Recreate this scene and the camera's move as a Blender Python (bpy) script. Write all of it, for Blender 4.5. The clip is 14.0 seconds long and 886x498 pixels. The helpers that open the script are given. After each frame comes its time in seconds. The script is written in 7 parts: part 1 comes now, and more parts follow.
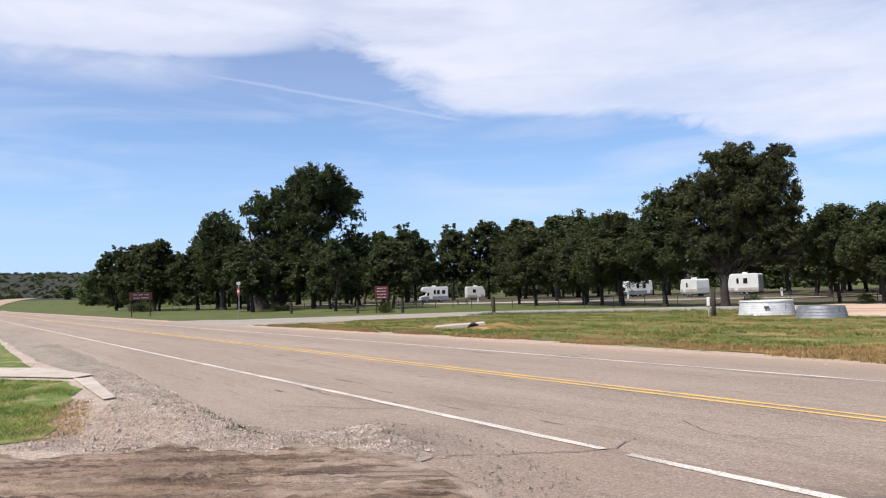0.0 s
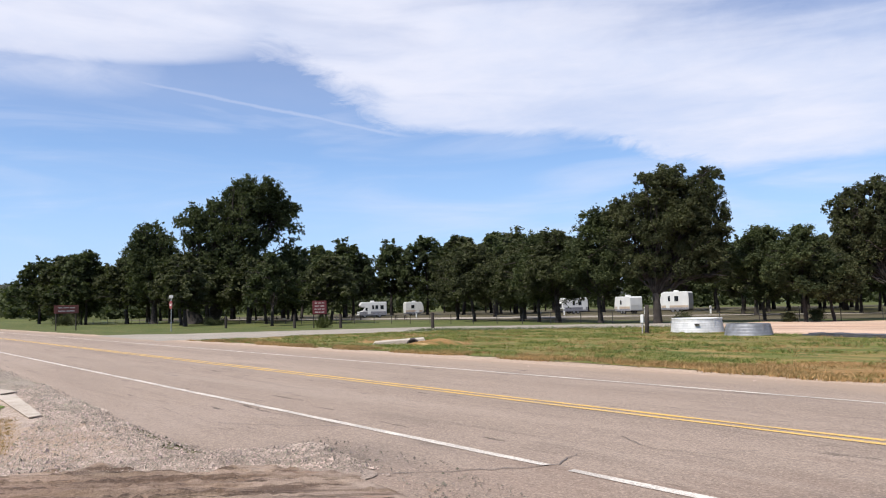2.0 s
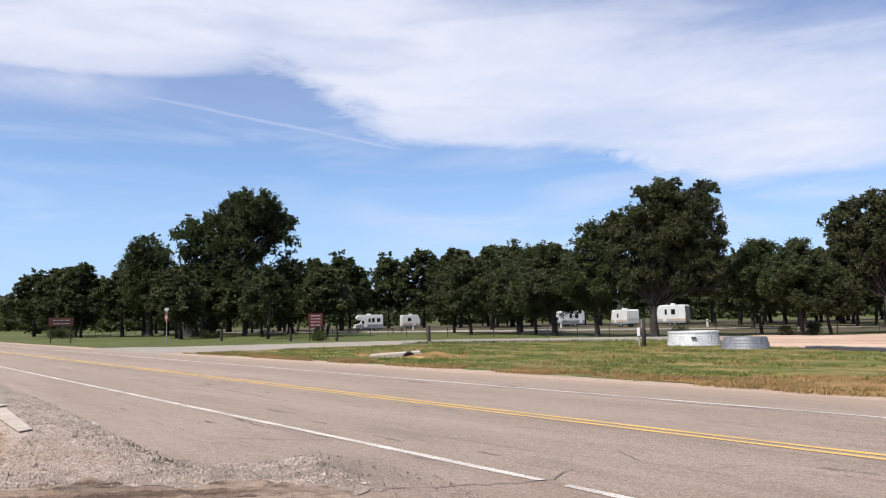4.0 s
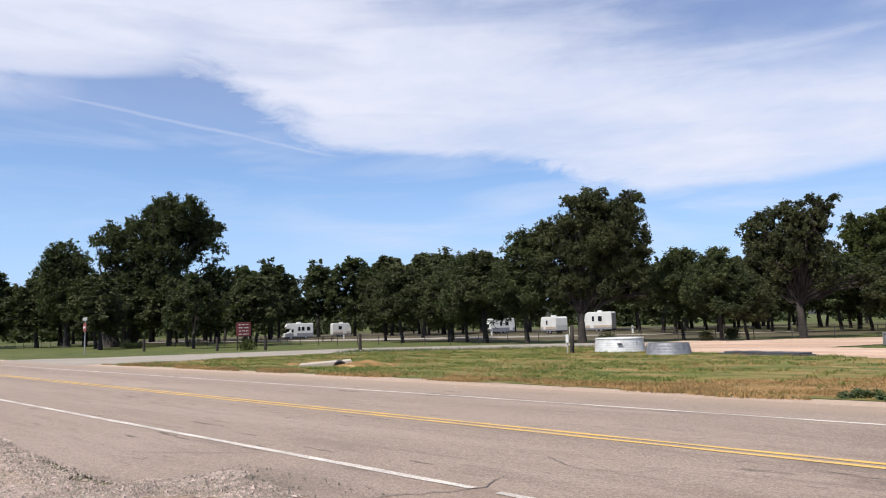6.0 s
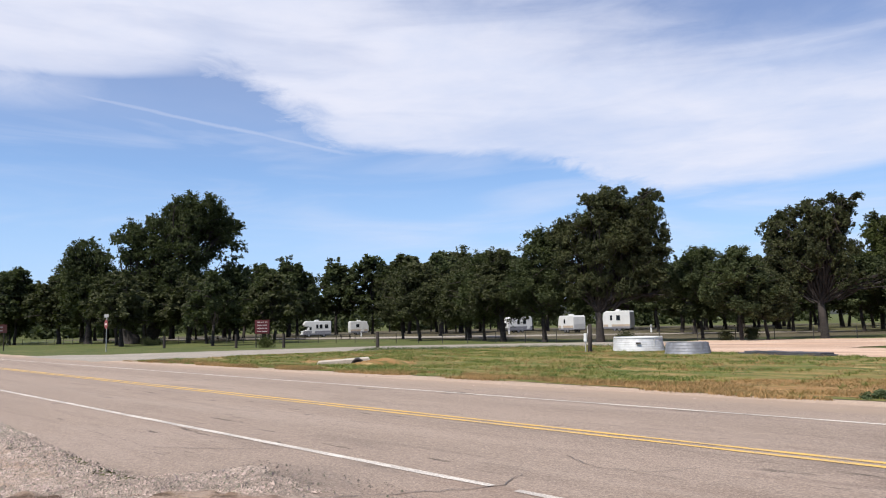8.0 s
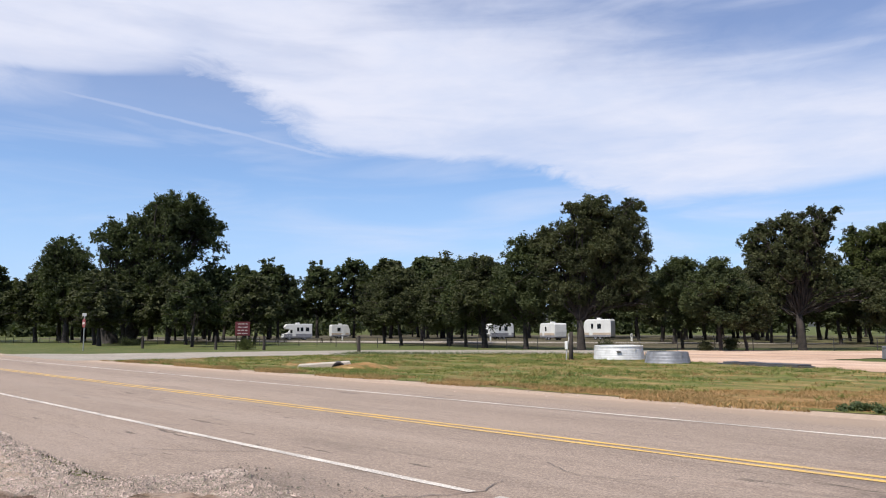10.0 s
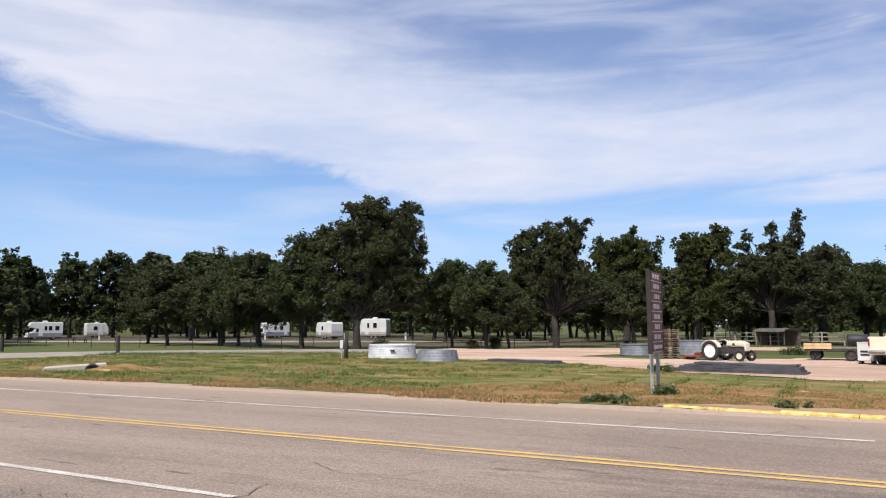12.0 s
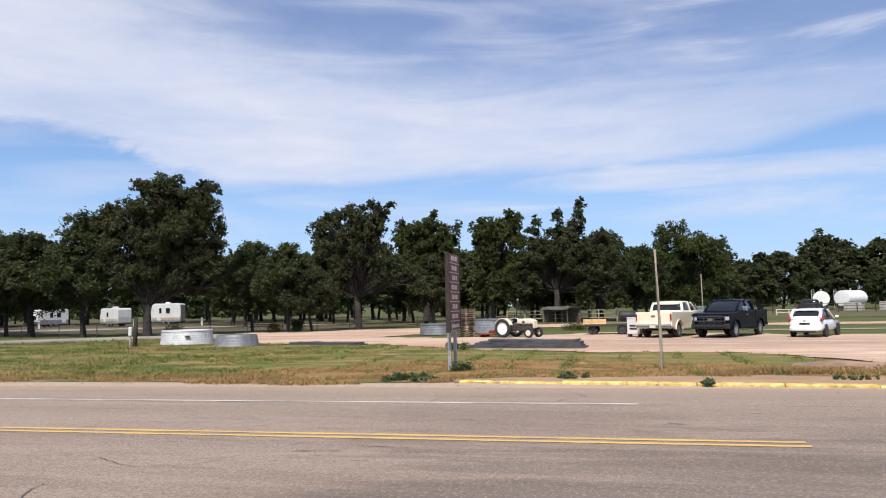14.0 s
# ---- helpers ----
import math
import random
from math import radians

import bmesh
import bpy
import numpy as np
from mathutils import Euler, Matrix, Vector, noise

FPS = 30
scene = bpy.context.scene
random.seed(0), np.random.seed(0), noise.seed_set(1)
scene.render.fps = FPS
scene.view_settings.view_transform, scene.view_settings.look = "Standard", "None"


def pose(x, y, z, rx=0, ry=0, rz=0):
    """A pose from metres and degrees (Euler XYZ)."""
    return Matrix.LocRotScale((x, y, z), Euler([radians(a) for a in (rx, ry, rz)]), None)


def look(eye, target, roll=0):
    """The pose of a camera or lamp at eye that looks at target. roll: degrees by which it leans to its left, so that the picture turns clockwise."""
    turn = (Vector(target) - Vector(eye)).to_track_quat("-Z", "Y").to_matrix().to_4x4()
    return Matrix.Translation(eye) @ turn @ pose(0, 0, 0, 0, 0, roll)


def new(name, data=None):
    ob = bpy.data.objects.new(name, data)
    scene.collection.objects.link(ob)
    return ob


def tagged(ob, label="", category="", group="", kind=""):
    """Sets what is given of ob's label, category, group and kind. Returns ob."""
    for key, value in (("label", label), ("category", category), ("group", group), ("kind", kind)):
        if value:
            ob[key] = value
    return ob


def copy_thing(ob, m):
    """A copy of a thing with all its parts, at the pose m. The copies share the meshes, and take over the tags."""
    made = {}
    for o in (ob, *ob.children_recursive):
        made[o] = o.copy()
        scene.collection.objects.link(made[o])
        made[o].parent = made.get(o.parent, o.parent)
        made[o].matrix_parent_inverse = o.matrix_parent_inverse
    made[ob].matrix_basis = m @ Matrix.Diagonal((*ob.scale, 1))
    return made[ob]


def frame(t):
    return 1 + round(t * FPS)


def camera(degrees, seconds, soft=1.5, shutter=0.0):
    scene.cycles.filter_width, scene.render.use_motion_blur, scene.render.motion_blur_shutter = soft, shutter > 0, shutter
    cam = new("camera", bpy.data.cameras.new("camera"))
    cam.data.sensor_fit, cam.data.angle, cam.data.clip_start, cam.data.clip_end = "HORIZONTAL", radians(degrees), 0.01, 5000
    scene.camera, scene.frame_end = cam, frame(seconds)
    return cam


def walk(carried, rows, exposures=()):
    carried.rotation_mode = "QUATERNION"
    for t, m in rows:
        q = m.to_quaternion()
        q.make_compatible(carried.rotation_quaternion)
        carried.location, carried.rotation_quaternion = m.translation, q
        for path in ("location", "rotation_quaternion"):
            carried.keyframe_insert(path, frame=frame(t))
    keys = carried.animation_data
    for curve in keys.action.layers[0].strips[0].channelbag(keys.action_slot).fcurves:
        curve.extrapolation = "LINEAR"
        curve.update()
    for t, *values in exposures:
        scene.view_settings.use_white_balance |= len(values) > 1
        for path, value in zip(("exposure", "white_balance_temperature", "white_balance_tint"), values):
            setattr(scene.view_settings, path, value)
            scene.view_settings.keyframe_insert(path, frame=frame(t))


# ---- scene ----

import itertools

from mathutils import geometry

# ---------------------------------------------------------------- camera
cam = camera(61.90, 14.0, soft=1.1)
# seconds, x, y, z, and the turn of pose()
PATH = [
    (0, 0.004, 0.017, 1.642, 93.399, 1.695, 55.819),
    (0.5, 0.06, 0.01, 1.655, 93.415, 1.598, 54.473),
    (1, 0.065, -0.031, 1.663, 93.594, 1.541, 52.903),
    (1.5, 0.003, -0.077, 1.658, 93.96, 1.336, 51.65),
    (2, -0.029, -0.067, 1.657, 94.466, 1.248, 51.033),
    (2.5, -0.056, -0.031, 1.663, 95.023, 1.158, 51.073),
    (5, -0.049, -0.006, 1.65, 96.188, 1.714, 49.715),
    (5.5, -0.068, -0.012, 1.666, 96.068, 1.671, 47.331),
    (6, -0.074, -0.012, 1.663, 95.937, 1.542, 45.485),
    (6.5, -0.076, -0.036, 1.662, 95.836, 1.384, 44.964),
    (7, -0.079, -0.038, 1.654, 95.78, 1.364, 45.706),
    (7.5, -0.073, -0.034, 1.659, 95.744, 1.344, 46.788),
    (10, -0.089, -0.052, 1.655, 96.239, 0.247, 45.388),
    (10.5, -0.105, -0.046, 1.651, 96.27, 0.277, 42.433),
    (11, -0.116, -0.033, 1.648, 96.286, 0.225, 38.125),
    (11.5, -0.094, -0.025, 1.657, 96.232, 0.165, 33.206),
    (12, -0.035, -0.014, 1.659, 96.108, 0.175, 28.318),
    (12.5, 0.038, -0.041, 1.655, 95.814, 0.377, 23.699),
    (13, 0.05, -0.05, 1.651, 95.442, 0.758, 19.435),
    (13.5, 0.022, -0.049, 1.65, 95.019, 1.062, 15.762),
    (14, -0.008, -0.069, 1.646, 94.56, 1.209, 13.189),
]
EXPOSURES = [(0.0, 0.36), (2.5, 0.34), (7.5, 0.30), (10.0, 0.30), (12.0, 0.26), (14.0, 0.22)]
walk(cam, [(p[0], pose(*p[1:])) for p in PATH], EXPOSURES)

# ---------------------------------------------------------------- sky and sun
SUN_TO = Vector((0.02, -0.66, 1.0)).normalized()
sun_el = math.asin(SUN_TO.z)
sun_az = math.atan2(SUN_TO.x, SUN_TO.y)


class Nodes:
    """A small helper that writes node trees."""

    def __init__(self, tree):
        self.t = tree
        tree.nodes.clear()

    def n(self, kind, **kw):
        node = self.t.nodes.new(kind)
        ins = kw.pop("ins", {})
        for k, v in kw.items():
            setattr(node, k, v)
        for k, v in ins.items():
            if isinstance(v, bpy.types.NodeSocket):
                self.t.links.new(v, node.inputs[k])
            else:
                node.inputs[k].default_value = v
        return node

    def link(self, a, b):
        self.t.links.new(a, b)

    def math(self, op, a, b=0.0, c=None, clamp=False):
        ins = {0: a, 1: b}
        if c is not None:
            ins[2] = c
        return self.n("ShaderNodeMath", operation=op, use_clamp=clamp, ins=ins).outputs[0]

    def mix(self, fac, a, b, blend="MIX"):
        m = self.n("ShaderNodeMix", data_type="RGBA", blend_type=blend)
        for i, v in ((0, fac), (6, a), (7, b)):
            if isinstance(v, bpy.types.NodeSocket):
                self.t.links.new(v, m.inputs[i])
            elif i == 0:
                m.inputs[i].default_value = v
            else:
                m.inputs[i].default_value = (*v[:3], 1.0)
        return m.outputs[2]

    def ramp(self, fac, lo, hi):
        """Smooth 0..1 between lo and hi."""
        m = self.n("ShaderNodeMapRange", interpolation_type="SMOOTHSTEP", ins={0: fac, 1: lo, 2: hi, 3: 0.0, 4: 1.0})
        return m.outputs[0]

    def noise(self, vec, scale, detail=4.0, rough=0.55, dist=0.0):
        return self.n("ShaderNodeTexNoise", ins={"Vector": vec, "Scale": scale, "Detail": detail, "Roughness": rough, "Distortion": dist}).outputs[0]


world = bpy.data.worlds.new("sky")
scene.world = world
world.use_nodes = True
w = Nodes(world.node_tree)
sky = w.n("ShaderNodeTexSky", sky_type="NISHITA", sun_disc=False, sun_elevation=sun_el, sun_rotation=sun_az, air_density=1.0, dust_density=0.4, ozone_density=2.0, altitude=400)
dirn = w.n("ShaderNodeTexCoord").outputs["Generated"]
sep = w.n("ShaderNodeSeparateXYZ", ins={0: dirn})
sx, sy, sz = sep.outputs
zz = w.math("MAXIMUM", sz, 0.02)
px, py = w.math("DIVIDE", sx, zz), w.math("DIVIDE", sy, zz)
plane = w.n("ShaderNodeCombineXYZ", ins={0: px, 1: py, 2: 0.0}).outputs[0]
soft1 = w.noise(plane, 0.55, 5.0, 0.55, 0.6)
wisp = w.noise(plane, 3.2, 6.0, 0.62, 0.4)
# bearing and height of each direction, in degrees
az = w.math("MULTIPLY", w.math("ARCTAN2", sx, sy), 57.2958)
el = w.math("MULTIPLY", w.math("ARCSINE", sz), 57.2958)


def profile(stops, value):
    """A height in degrees along the bearing, from (bearing, height) pairs between -95 and 35."""
    r = w.n("ShaderNodeValToRGB", ins={0: w.n("ShaderNodeMapRange", ins={0: value, 1: -95.0, 2: 35.0, 3: 0.0, 4: 1.0}).outputs[0]})
    el_ = r.color_ramp.elements
    while len(el_) < len(stops):
        el_.new(0.5)
    for i, (a, h) in enumerate(stops):
        el_[i].position = (a + 95.0) / 130.0
        el_[i].color = (h / 40.0,) * 3 + (1.0,)
    return w.math("MULTIPLY", w.n("ShaderNodeSeparateColor", ins={0: r.outputs[0]}).outputs[0], 40.0)


sight = w.n("ShaderNodeCombineXYZ", ins={0: w.math("MULTIPLY", az, 0.05), 1: w.math("MULTIPLY", el, 0.12), 2: 0.0}).outputs[0]
drift = w.noise(sight, 1.4, 5.0, 0.6, 0.5)
fray = w.noise(sight, 5.0, 5.0, 0.65, 0.8)
slant = w.n("ShaderNodeMapping", ins={0: sight, 2: (0, 0, -0.35), 3: (0.6, 1.7, 1.0)}).outputs[0]
brush = w.noise(slant, 1.8, 5.0, 0.52, 0.6)
wander = w.math("ADD", w.math("MULTIPLY", w.math("SUBTRACT", drift, 0.5), 3.2), w.math("MULTIPLY", w.math("SUBTRACT", fray, 0.5), 3.6))
az_w = w.math("ADD", az, w.math("MULTIPLY", wander, 1.6))
# lower edge of the cloud bank, with a clear inlet above the trail
edge_h = profile([(-95, 16.8), (-76, 17.0), (-68, 18.0), (-64, 18.6), (-61, 17.4), (-58, 14.9), (-55, 13.5), (-46, 12.9), (-38, 12.4), (-34, 10.9), (-29, 9.3), (-20, 9.4), (-12, 10.2), (0, 10.1), (9, 10.6), (17, 12.2), (35, 12.0)], az_w)
over = w.math("SUBTRACT", el, edge_h)
sharp = w.ramp(w.math("ADD", over, w.math("MULTIPLY", wander, 0.25)), -0.35, 0.9)
gentle = w.ramp(w.math("ADD", over, w.math("MULTIPLY", wander, 0.45)), -1.2, 3.2)
loose = w.math("MULTIPLY", w.ramp(az, -70.0, -64.0), w.math("SUBTRACT", 1.0, w.ramp(az, -57.0, -53.0)))
crisp = w.math("MULTIPLY_ADD", loose, -0.6, 0.72)
bank = w.math("ADD", w.math("MULTIPLY", sharp, crisp), w.math("MULTIPLY", gentle, w.math("SUBTRACT", 1.0, crisp)))
bank = w.math("MULTIPLY", bank, w.math("SUBTRACT", 1.0, w.math("MULTIPLY", w.ramp(az, -12.0, 20.0), 0.35)))
# thinner and greyer high up and to the east, brushed into streaks
thin_h = profile([(-95, 30.0), (-55, 25.0), (-42, 21.5), (-28, 17.6), (-12, 14.8), (5, 13.4), (35, 12.0)], az)
thin = w.ramp(w.math("ADD", w.math("SUBTRACT", el, thin_h), w.math("MULTIPLY", wander, 0.8)), -2.5, 6.5)
left_in = w.math("MULTIPLY_ADD", w.ramp(brush, 0.34, 0.76), 0.42, 0.24)
bank = w.math("MULTIPLY", bank, w.math("ADD", w.math("SUBTRACT", 1.0, thin), w.math("MULTIPLY", thin, left_in)))
bank = w.math("MULTIPLY", bank, w.math("MULTIPLY_ADD", w.ramp(brush, 0.25, 0.6), 0.22, 0.78))
# the condensation trail along the foot of the inlet
trail_h = profile([(-95, 18.8), (-76, 16.75), (-69, 15.85), (-61, 14.6), (-56, 13.6), (-50, 12.6), (35, 8.0)], az)
trail_d = w.math("ABSOLUTE", w.math("SUBTRACT", w.math("ADD", el, w.math("MULTIPLY", w.math("SUBTRACT", fray, 0.5), 0.35)), trail_h))
trail = w.math("MULTIPLY", w.math("SUBTRACT", 1.0, w.ramp(trail_d, 0.0, 0.30)), w.math("MULTIPLY", w.ramp(az, -84.0, -72.0), w.math("SUBTRACT", 1.0, w.ramp(az, -56.0, -51.0))))
# thin veil beyond the inlet, and low wisps
veil = w.math("MULTIPLY", w.math("MULTIPLY", w.ramp(el, 13.5, 17.0), w.math("SUBTRACT", 1.0, w.ramp(az, -78.0, -66.0))), w.math("MULTIPLY_ADD", fray, 0.5, 0.25))
low = w.math("MULTIPLY", w.ramp(brush, 0.40, 0.76), w.math("MULTIPLY_ADD", w.ramp(az, -60.0, 5.0), 0.55, 0.32))
cover = w.math("MAXIMUM", w.math("MAXIMUM", w.math("MULTIPLY", bank, 0.95), w.math("MULTIPLY", trail, 0.36)), w.math("MAXIMUM", w.math("MAXIMUM", low, veil), w.math("MULTIPLY", w.ramp(el, 11.0, 17.0), 0.2)))
cover = w.math("MULTIPLY", cover, w.ramp(sz, 0.01, 0.12))
haze = w.math("SUBTRACT", 1.0, w.ramp(sz, -0.03, 0.36))
blue = w.n("ShaderNodeHueSaturation", ins={0: 0.51, 1: 1.22, 2: 1.3, 4: sky.outputs[0]}).outputs[0]
hazed = w.mix(w.math("MULTIPLY", haze, 0.85), blue, (3.95, 5.95, 9.6))
white = w.mix(w.ramp(w.math("ADD", w.math("MULTIPLY", soft1, 0.6), w.math("MULTIPLY", wisp, 0.4)), 0.32, 0.68), (6.4, 6.95, 8.6), (7.65, 7.8, 8.9))
final = w.mix(cover, hazed, white)
bg = w.n("ShaderNodeBackground", ins={0: final, 1: 0.09})
w.link(bg.outputs[0], w.n("ShaderNodeOutputWorld").inputs[0])

sun = new("sun", bpy.data.lights.new("sun", "SUN"))
sun.data.energy, sun.data.angle, sun.data.color = 4.7, radians(0.6), (1.0, 0.955, 0.89)
sun.matrix_world = look(SUN_TO * 100, (0, 0, 0))

# ---------------------------------------------------------------- materials
def mat(name, colour, rough=0.7, metal=0.0, var=0.25, scale=8.0, fine=60.0, bump=0.15, tint=None, stain=0.0, rand=0.0, island=0.0, spec=0.5, coat=0.0, trans=0.0):
    """A surface with variation at two scales and fine relief."""
    m = bpy.data.materials.new(name)
    m.use_nodes = True
    k = Nodes(m.node_tree)
    pos = k.n("ShaderNodeTexCoord").outputs["Object"] if not rand == -1 else k.n("ShaderNodeNewGeometry").outputs["Position"]
    big, small = k.noise(pos, scale, 4.0, 0.6), k.noise(pos, fine, 3.0, 0.6)
    dark = tuple(c * (1 - var) for c in colour)
    light = tuple(min(1.0, c * (1 + var)) for c in (tint or colour))
    col = k.mix(k.ramp(big, 0.3, 0.7), dark, light)
    col = k.mix(k.math("MULTIPLY", k.ramp(small, 0.35, 0.75), 0.35), col, tuple(c * (1 - 1.2 * var) for c in colour))
    if stain:
        col = k.mix(k.math("MULTIPLY", k.ramp(k.noise(pos, scale * 0.35, 5.0, 0.65), 0.52, 0.7), stain), col, (0.1, 0.075, 0.05))
    if island:
        r = k.n("ShaderNodeNewGeometry").outputs["Random Per Island"]
        col = k.mix(1.0, col, k.n("ShaderNodeCombineColor", ins={0: k.math("MULTIPLY_ADD", r, 2 * island, 1 - island), 1: k.math("MULTIPLY_ADD", r, 1.6 * island, 1 - 0.8 * island), 2: k.math("MULTIPLY_ADD", r, 2 * island, 1 - island)}).outputs[0], "MULTIPLY")
    if rand > 0:
        r = k.n("ShaderNodeObjectInfo").outputs["Random"]
        col = k.mix(1.0, col, k.n("ShaderNodeCombineColor", ins={0: k.math("MULTIPLY_ADD", r, 2 * rand, 1 - rand), 1: k.math("MULTIPLY_ADD", r, 1.5 * rand, 1 - 0.75 * rand), 2: k.math("MULTIPLY_ADD", r, 2 * rand, 1 - rand)}).outputs[0], "MULTIPLY")
    p = k.n("ShaderNodeBsdfPrincipled", ins={"Base Color": col, "Roughness": k.math("MULTIPLY_ADD", small, 0.2, max(0.02, rough - 0.1)), "Metallic": metal, "Specular IOR Level": spec, "Coat Weight": coat})
    if bump:
        b = k.n("ShaderNodeBump", ins={"Strength": bump, "Distance": 0.02, "Height": k.math("ADD", small, k.math("MULTIPLY", big, 0.5))})
        k.link(b.outputs[0], p.inputs["Normal"])
    out = k.n("ShaderNodeOutputMaterial")
    if trans:
        tr = k.n("ShaderNodeBsdfTranslucent", ins={0: k.mix(0.5, col, (0.16, 0.22, 0.03))})
        s = k.n("ShaderNodeMixShader", ins={0: trans, 1: p.outputs[0], 2: tr.outputs[0]})
        k.link(s.outputs[0], out.inputs[0])
    else:
        k.link(p.outputs[0], out.inputs[0])
    return m


def ground_mat(name, cols, scales, rough=0.95, bump=0.4, fine=45.0, stretch=1.0, lines=0.0, speck=0.0, turn=0.0, fade=None, spots=(), dust=None, grit=0.0, marks=()):
    """Ground of three colours laid over one another in patches, in world metres. stretch: how far patches run along the road."""
    m = bpy.data.materials.new(name)
    m.use_nodes = True
    k = Nodes(m.node_tree)
    pos = k.n("ShaderNodeNewGeometry").outputs["Position"]
    turned = k.n("ShaderNodeMapping", ins={0: pos, 2: (0, 0, radians(-turn))}).outputs[0]
    longv = k.n("ShaderNodeMapping", ins={0: turned, 3: (1.0 / stretch, 1.0, 1.0)}).outputs[0]
    a, b = k.noise(longv, scales[0], 6.0, 0.62, 0.3), k.noise(longv, scales[1], 6.0, 0.65)
    c = k.noise(pos, fine, 4.0, 0.7)
    col = k.mix(k.ramp(a, 0.38, 0.62), cols[0], cols[1])
    col = k.mix(k.math("MULTIPLY", k.ramp(b, 0.48, 0.68), 0.8), col, cols[2])
    col = k.mix(k.math("MULTIPLY", k.ramp(c, 0.35, 0.7), 0.6), col, tuple(x * 0.52 for x in cols[0]))
    if lines:
        y = k.n("ShaderNodeSeparateXYZ", ins={0: pos}).outputs[1]
        wv = k.noise(k.n("ShaderNodeCombineXYZ", ins={0: 0.0, 1: y, 2: 0.0}).outputs[0], 0.55, 2.0, 0.5)
        col = k.mix(k.math("MULTIPLY", k.ramp(wv, 0.42, 0.62), lines), col, tuple(x * 0.68 for x in cols[1]))
    if speck:
        v = k.n("ShaderNodeTexVoronoi", ins={"Vector": pos, "Scale": fine * 0.8})
        col = k.mix(k.math("MULTIPLY", k.ramp(k.n("ShaderNodeSeparateColor", ins={0: v.outputs["Color"]}).outputs[0], 0.55, 0.9), speck), col, tuple(min(1, x * 1.7) for x in cols[1]))
    for sx_, sy_, sr_, sc_ in spots:
        d_ = k.n("ShaderNodeVectorMath", operation="DISTANCE", ins={0: k.n("ShaderNodeMapping", ins={0: pos, 3: (0.75, 1.0, 0.0)}).outputs[0], 1: (sx_ * 0.75, sy_, 0.0)}).outputs["Value"]
        near_ = k.math("SUBTRACT", 1.0, k.ramp(k.math("ADD", d_, k.math("MULTIPLY", k.math("SUBTRACT", b, 0.5), 3.5 * sr_)), sr_ * 0.3, sr_))
        col = k.mix(k.math("MULTIPLY", near_, 0.5), col, sc_)
    # streaks, scuffs, clumps and painted shadow bits: scale, stretch, from, to, strength, colour
    for i_, (ms_, ml_, m0_, m1_, mk_, mc_) in enumerate(marks):
        mv_ = k.n("ShaderNodeMapping", ins={0: turned, 1: (7.3 * i_, 3.1 * i_, 0.0), 3: (1.0 / ml_, 1.0, 1.0)}).outputs[0]
        mm_ = k.math("MULTIPLY", k.ramp(k.noise(mv_, ms_, 5.0, 0.6, 0.5), m0_, m1_), mk_)
        col = k.mix(k.math("MULTIPLY", mm_, k.ramp(k.noise(longv, scales[0] * 1.7, 2.0), 0.30, 0.58)), col, mc_)
    if grit:
        # coarse stones of the wearing course, dark and light
        v2 = k.n("ShaderNodeTexVoronoi", ins={"Vector": pos, "Scale": 48.0})
        tone = k.n("ShaderNodeSeparateColor", ins={0: v2.outputs["Color"]}).outputs[1]
        col = k.mix(k.math("MULTIPLY", k.ramp(tone, 0.72, 0.9), grit), col, tuple(x * 0.42 for x in cols[2]))
        col = k.mix(k.math("MULTIPLY", k.math("SUBTRACT", 1.0, k.ramp(tone, 0.10, 0.22)), grit * 0.8), col, tuple(min(1, x * 1.55) for x in cols[1]))
        v3 = k.noise(longv, 7.0, 5.0, 0.7)
        col = k.mix(k.math("MULTIPLY", k.ramp(v3, 0.52, 0.72), grit * 0.45), col, tuple(x * 0.62 for x in cols[2]))
    if dust:
        yd = k.n("ShaderNodeSeparateXYZ", ins={0: pos}).outputs[1]
        col = k.mix(k.ramp(k.math("ADD", yd, k.math("MULTIPLY", k.math("SUBTRACT", b, 0.5), 2.5)), dust[1], dust[2]), col, dust[0])
    if fade:
        y = k.n("ShaderNodeSeparateXYZ", ins={0: pos}).outputs[1]
        col = k.mix(k.ramp(k.math("ADD", y, k.math("MULTIPLY", k.math("SUBTRACT", b, 0.5), 2.5)), fade[1], fade[2]), fade[0], col)
    p = k.n("ShaderNodeBsdfPrincipled", ins={"Base Color": col, "Roughness": rough, "Specular IOR Level": 0.25})
    bm_ = k.n("ShaderNodeBump", ins={"Strength": bump, "Distance": 0.03, "Height": k.math("ADD", c, k.math("MULTIPLY", b, 1.5))})
    k.link(bm_.outputs[0], p.inputs["Normal"])
    k.link(p.outputs[0], k.n("ShaderNodeOutputMaterial").inputs[0])
    return m


M_FIELD = ground_mat("lawn", ((0.068, 0.086, 0.020), (0.098, 0.111, 0.028), (0.158, 0.135, 0.050)), (0.09, 0.5), fine=9.0, stretch=2.0)
# the dark marks paint small shadows among the grass clumps
M_VERGE = ground_mat("verge_grass", ((0.075, 0.122, 0.020), (0.195, 0.165, 0.048), (0.32, 0.205, 0.088)), (0.28, 0.9), fine=14.0, stretch=4.0, bump=0.9, lines=0.4, marks=((0.9, 3.0, 0.46, 0.62, 0.8, (0.30, 0.19, 0.075)), (1.6, 2.5, 0.52, 0.64, 0.85, (0.045, 0.075, 0.014)), (3.2, 2.0, 0.55, 0.66, 0.8, (0.055, 0.045, 0.018)), (2.3, 3.0, 0.60, 0.70, 0.8, (0.46, 0.34, 0.16))))
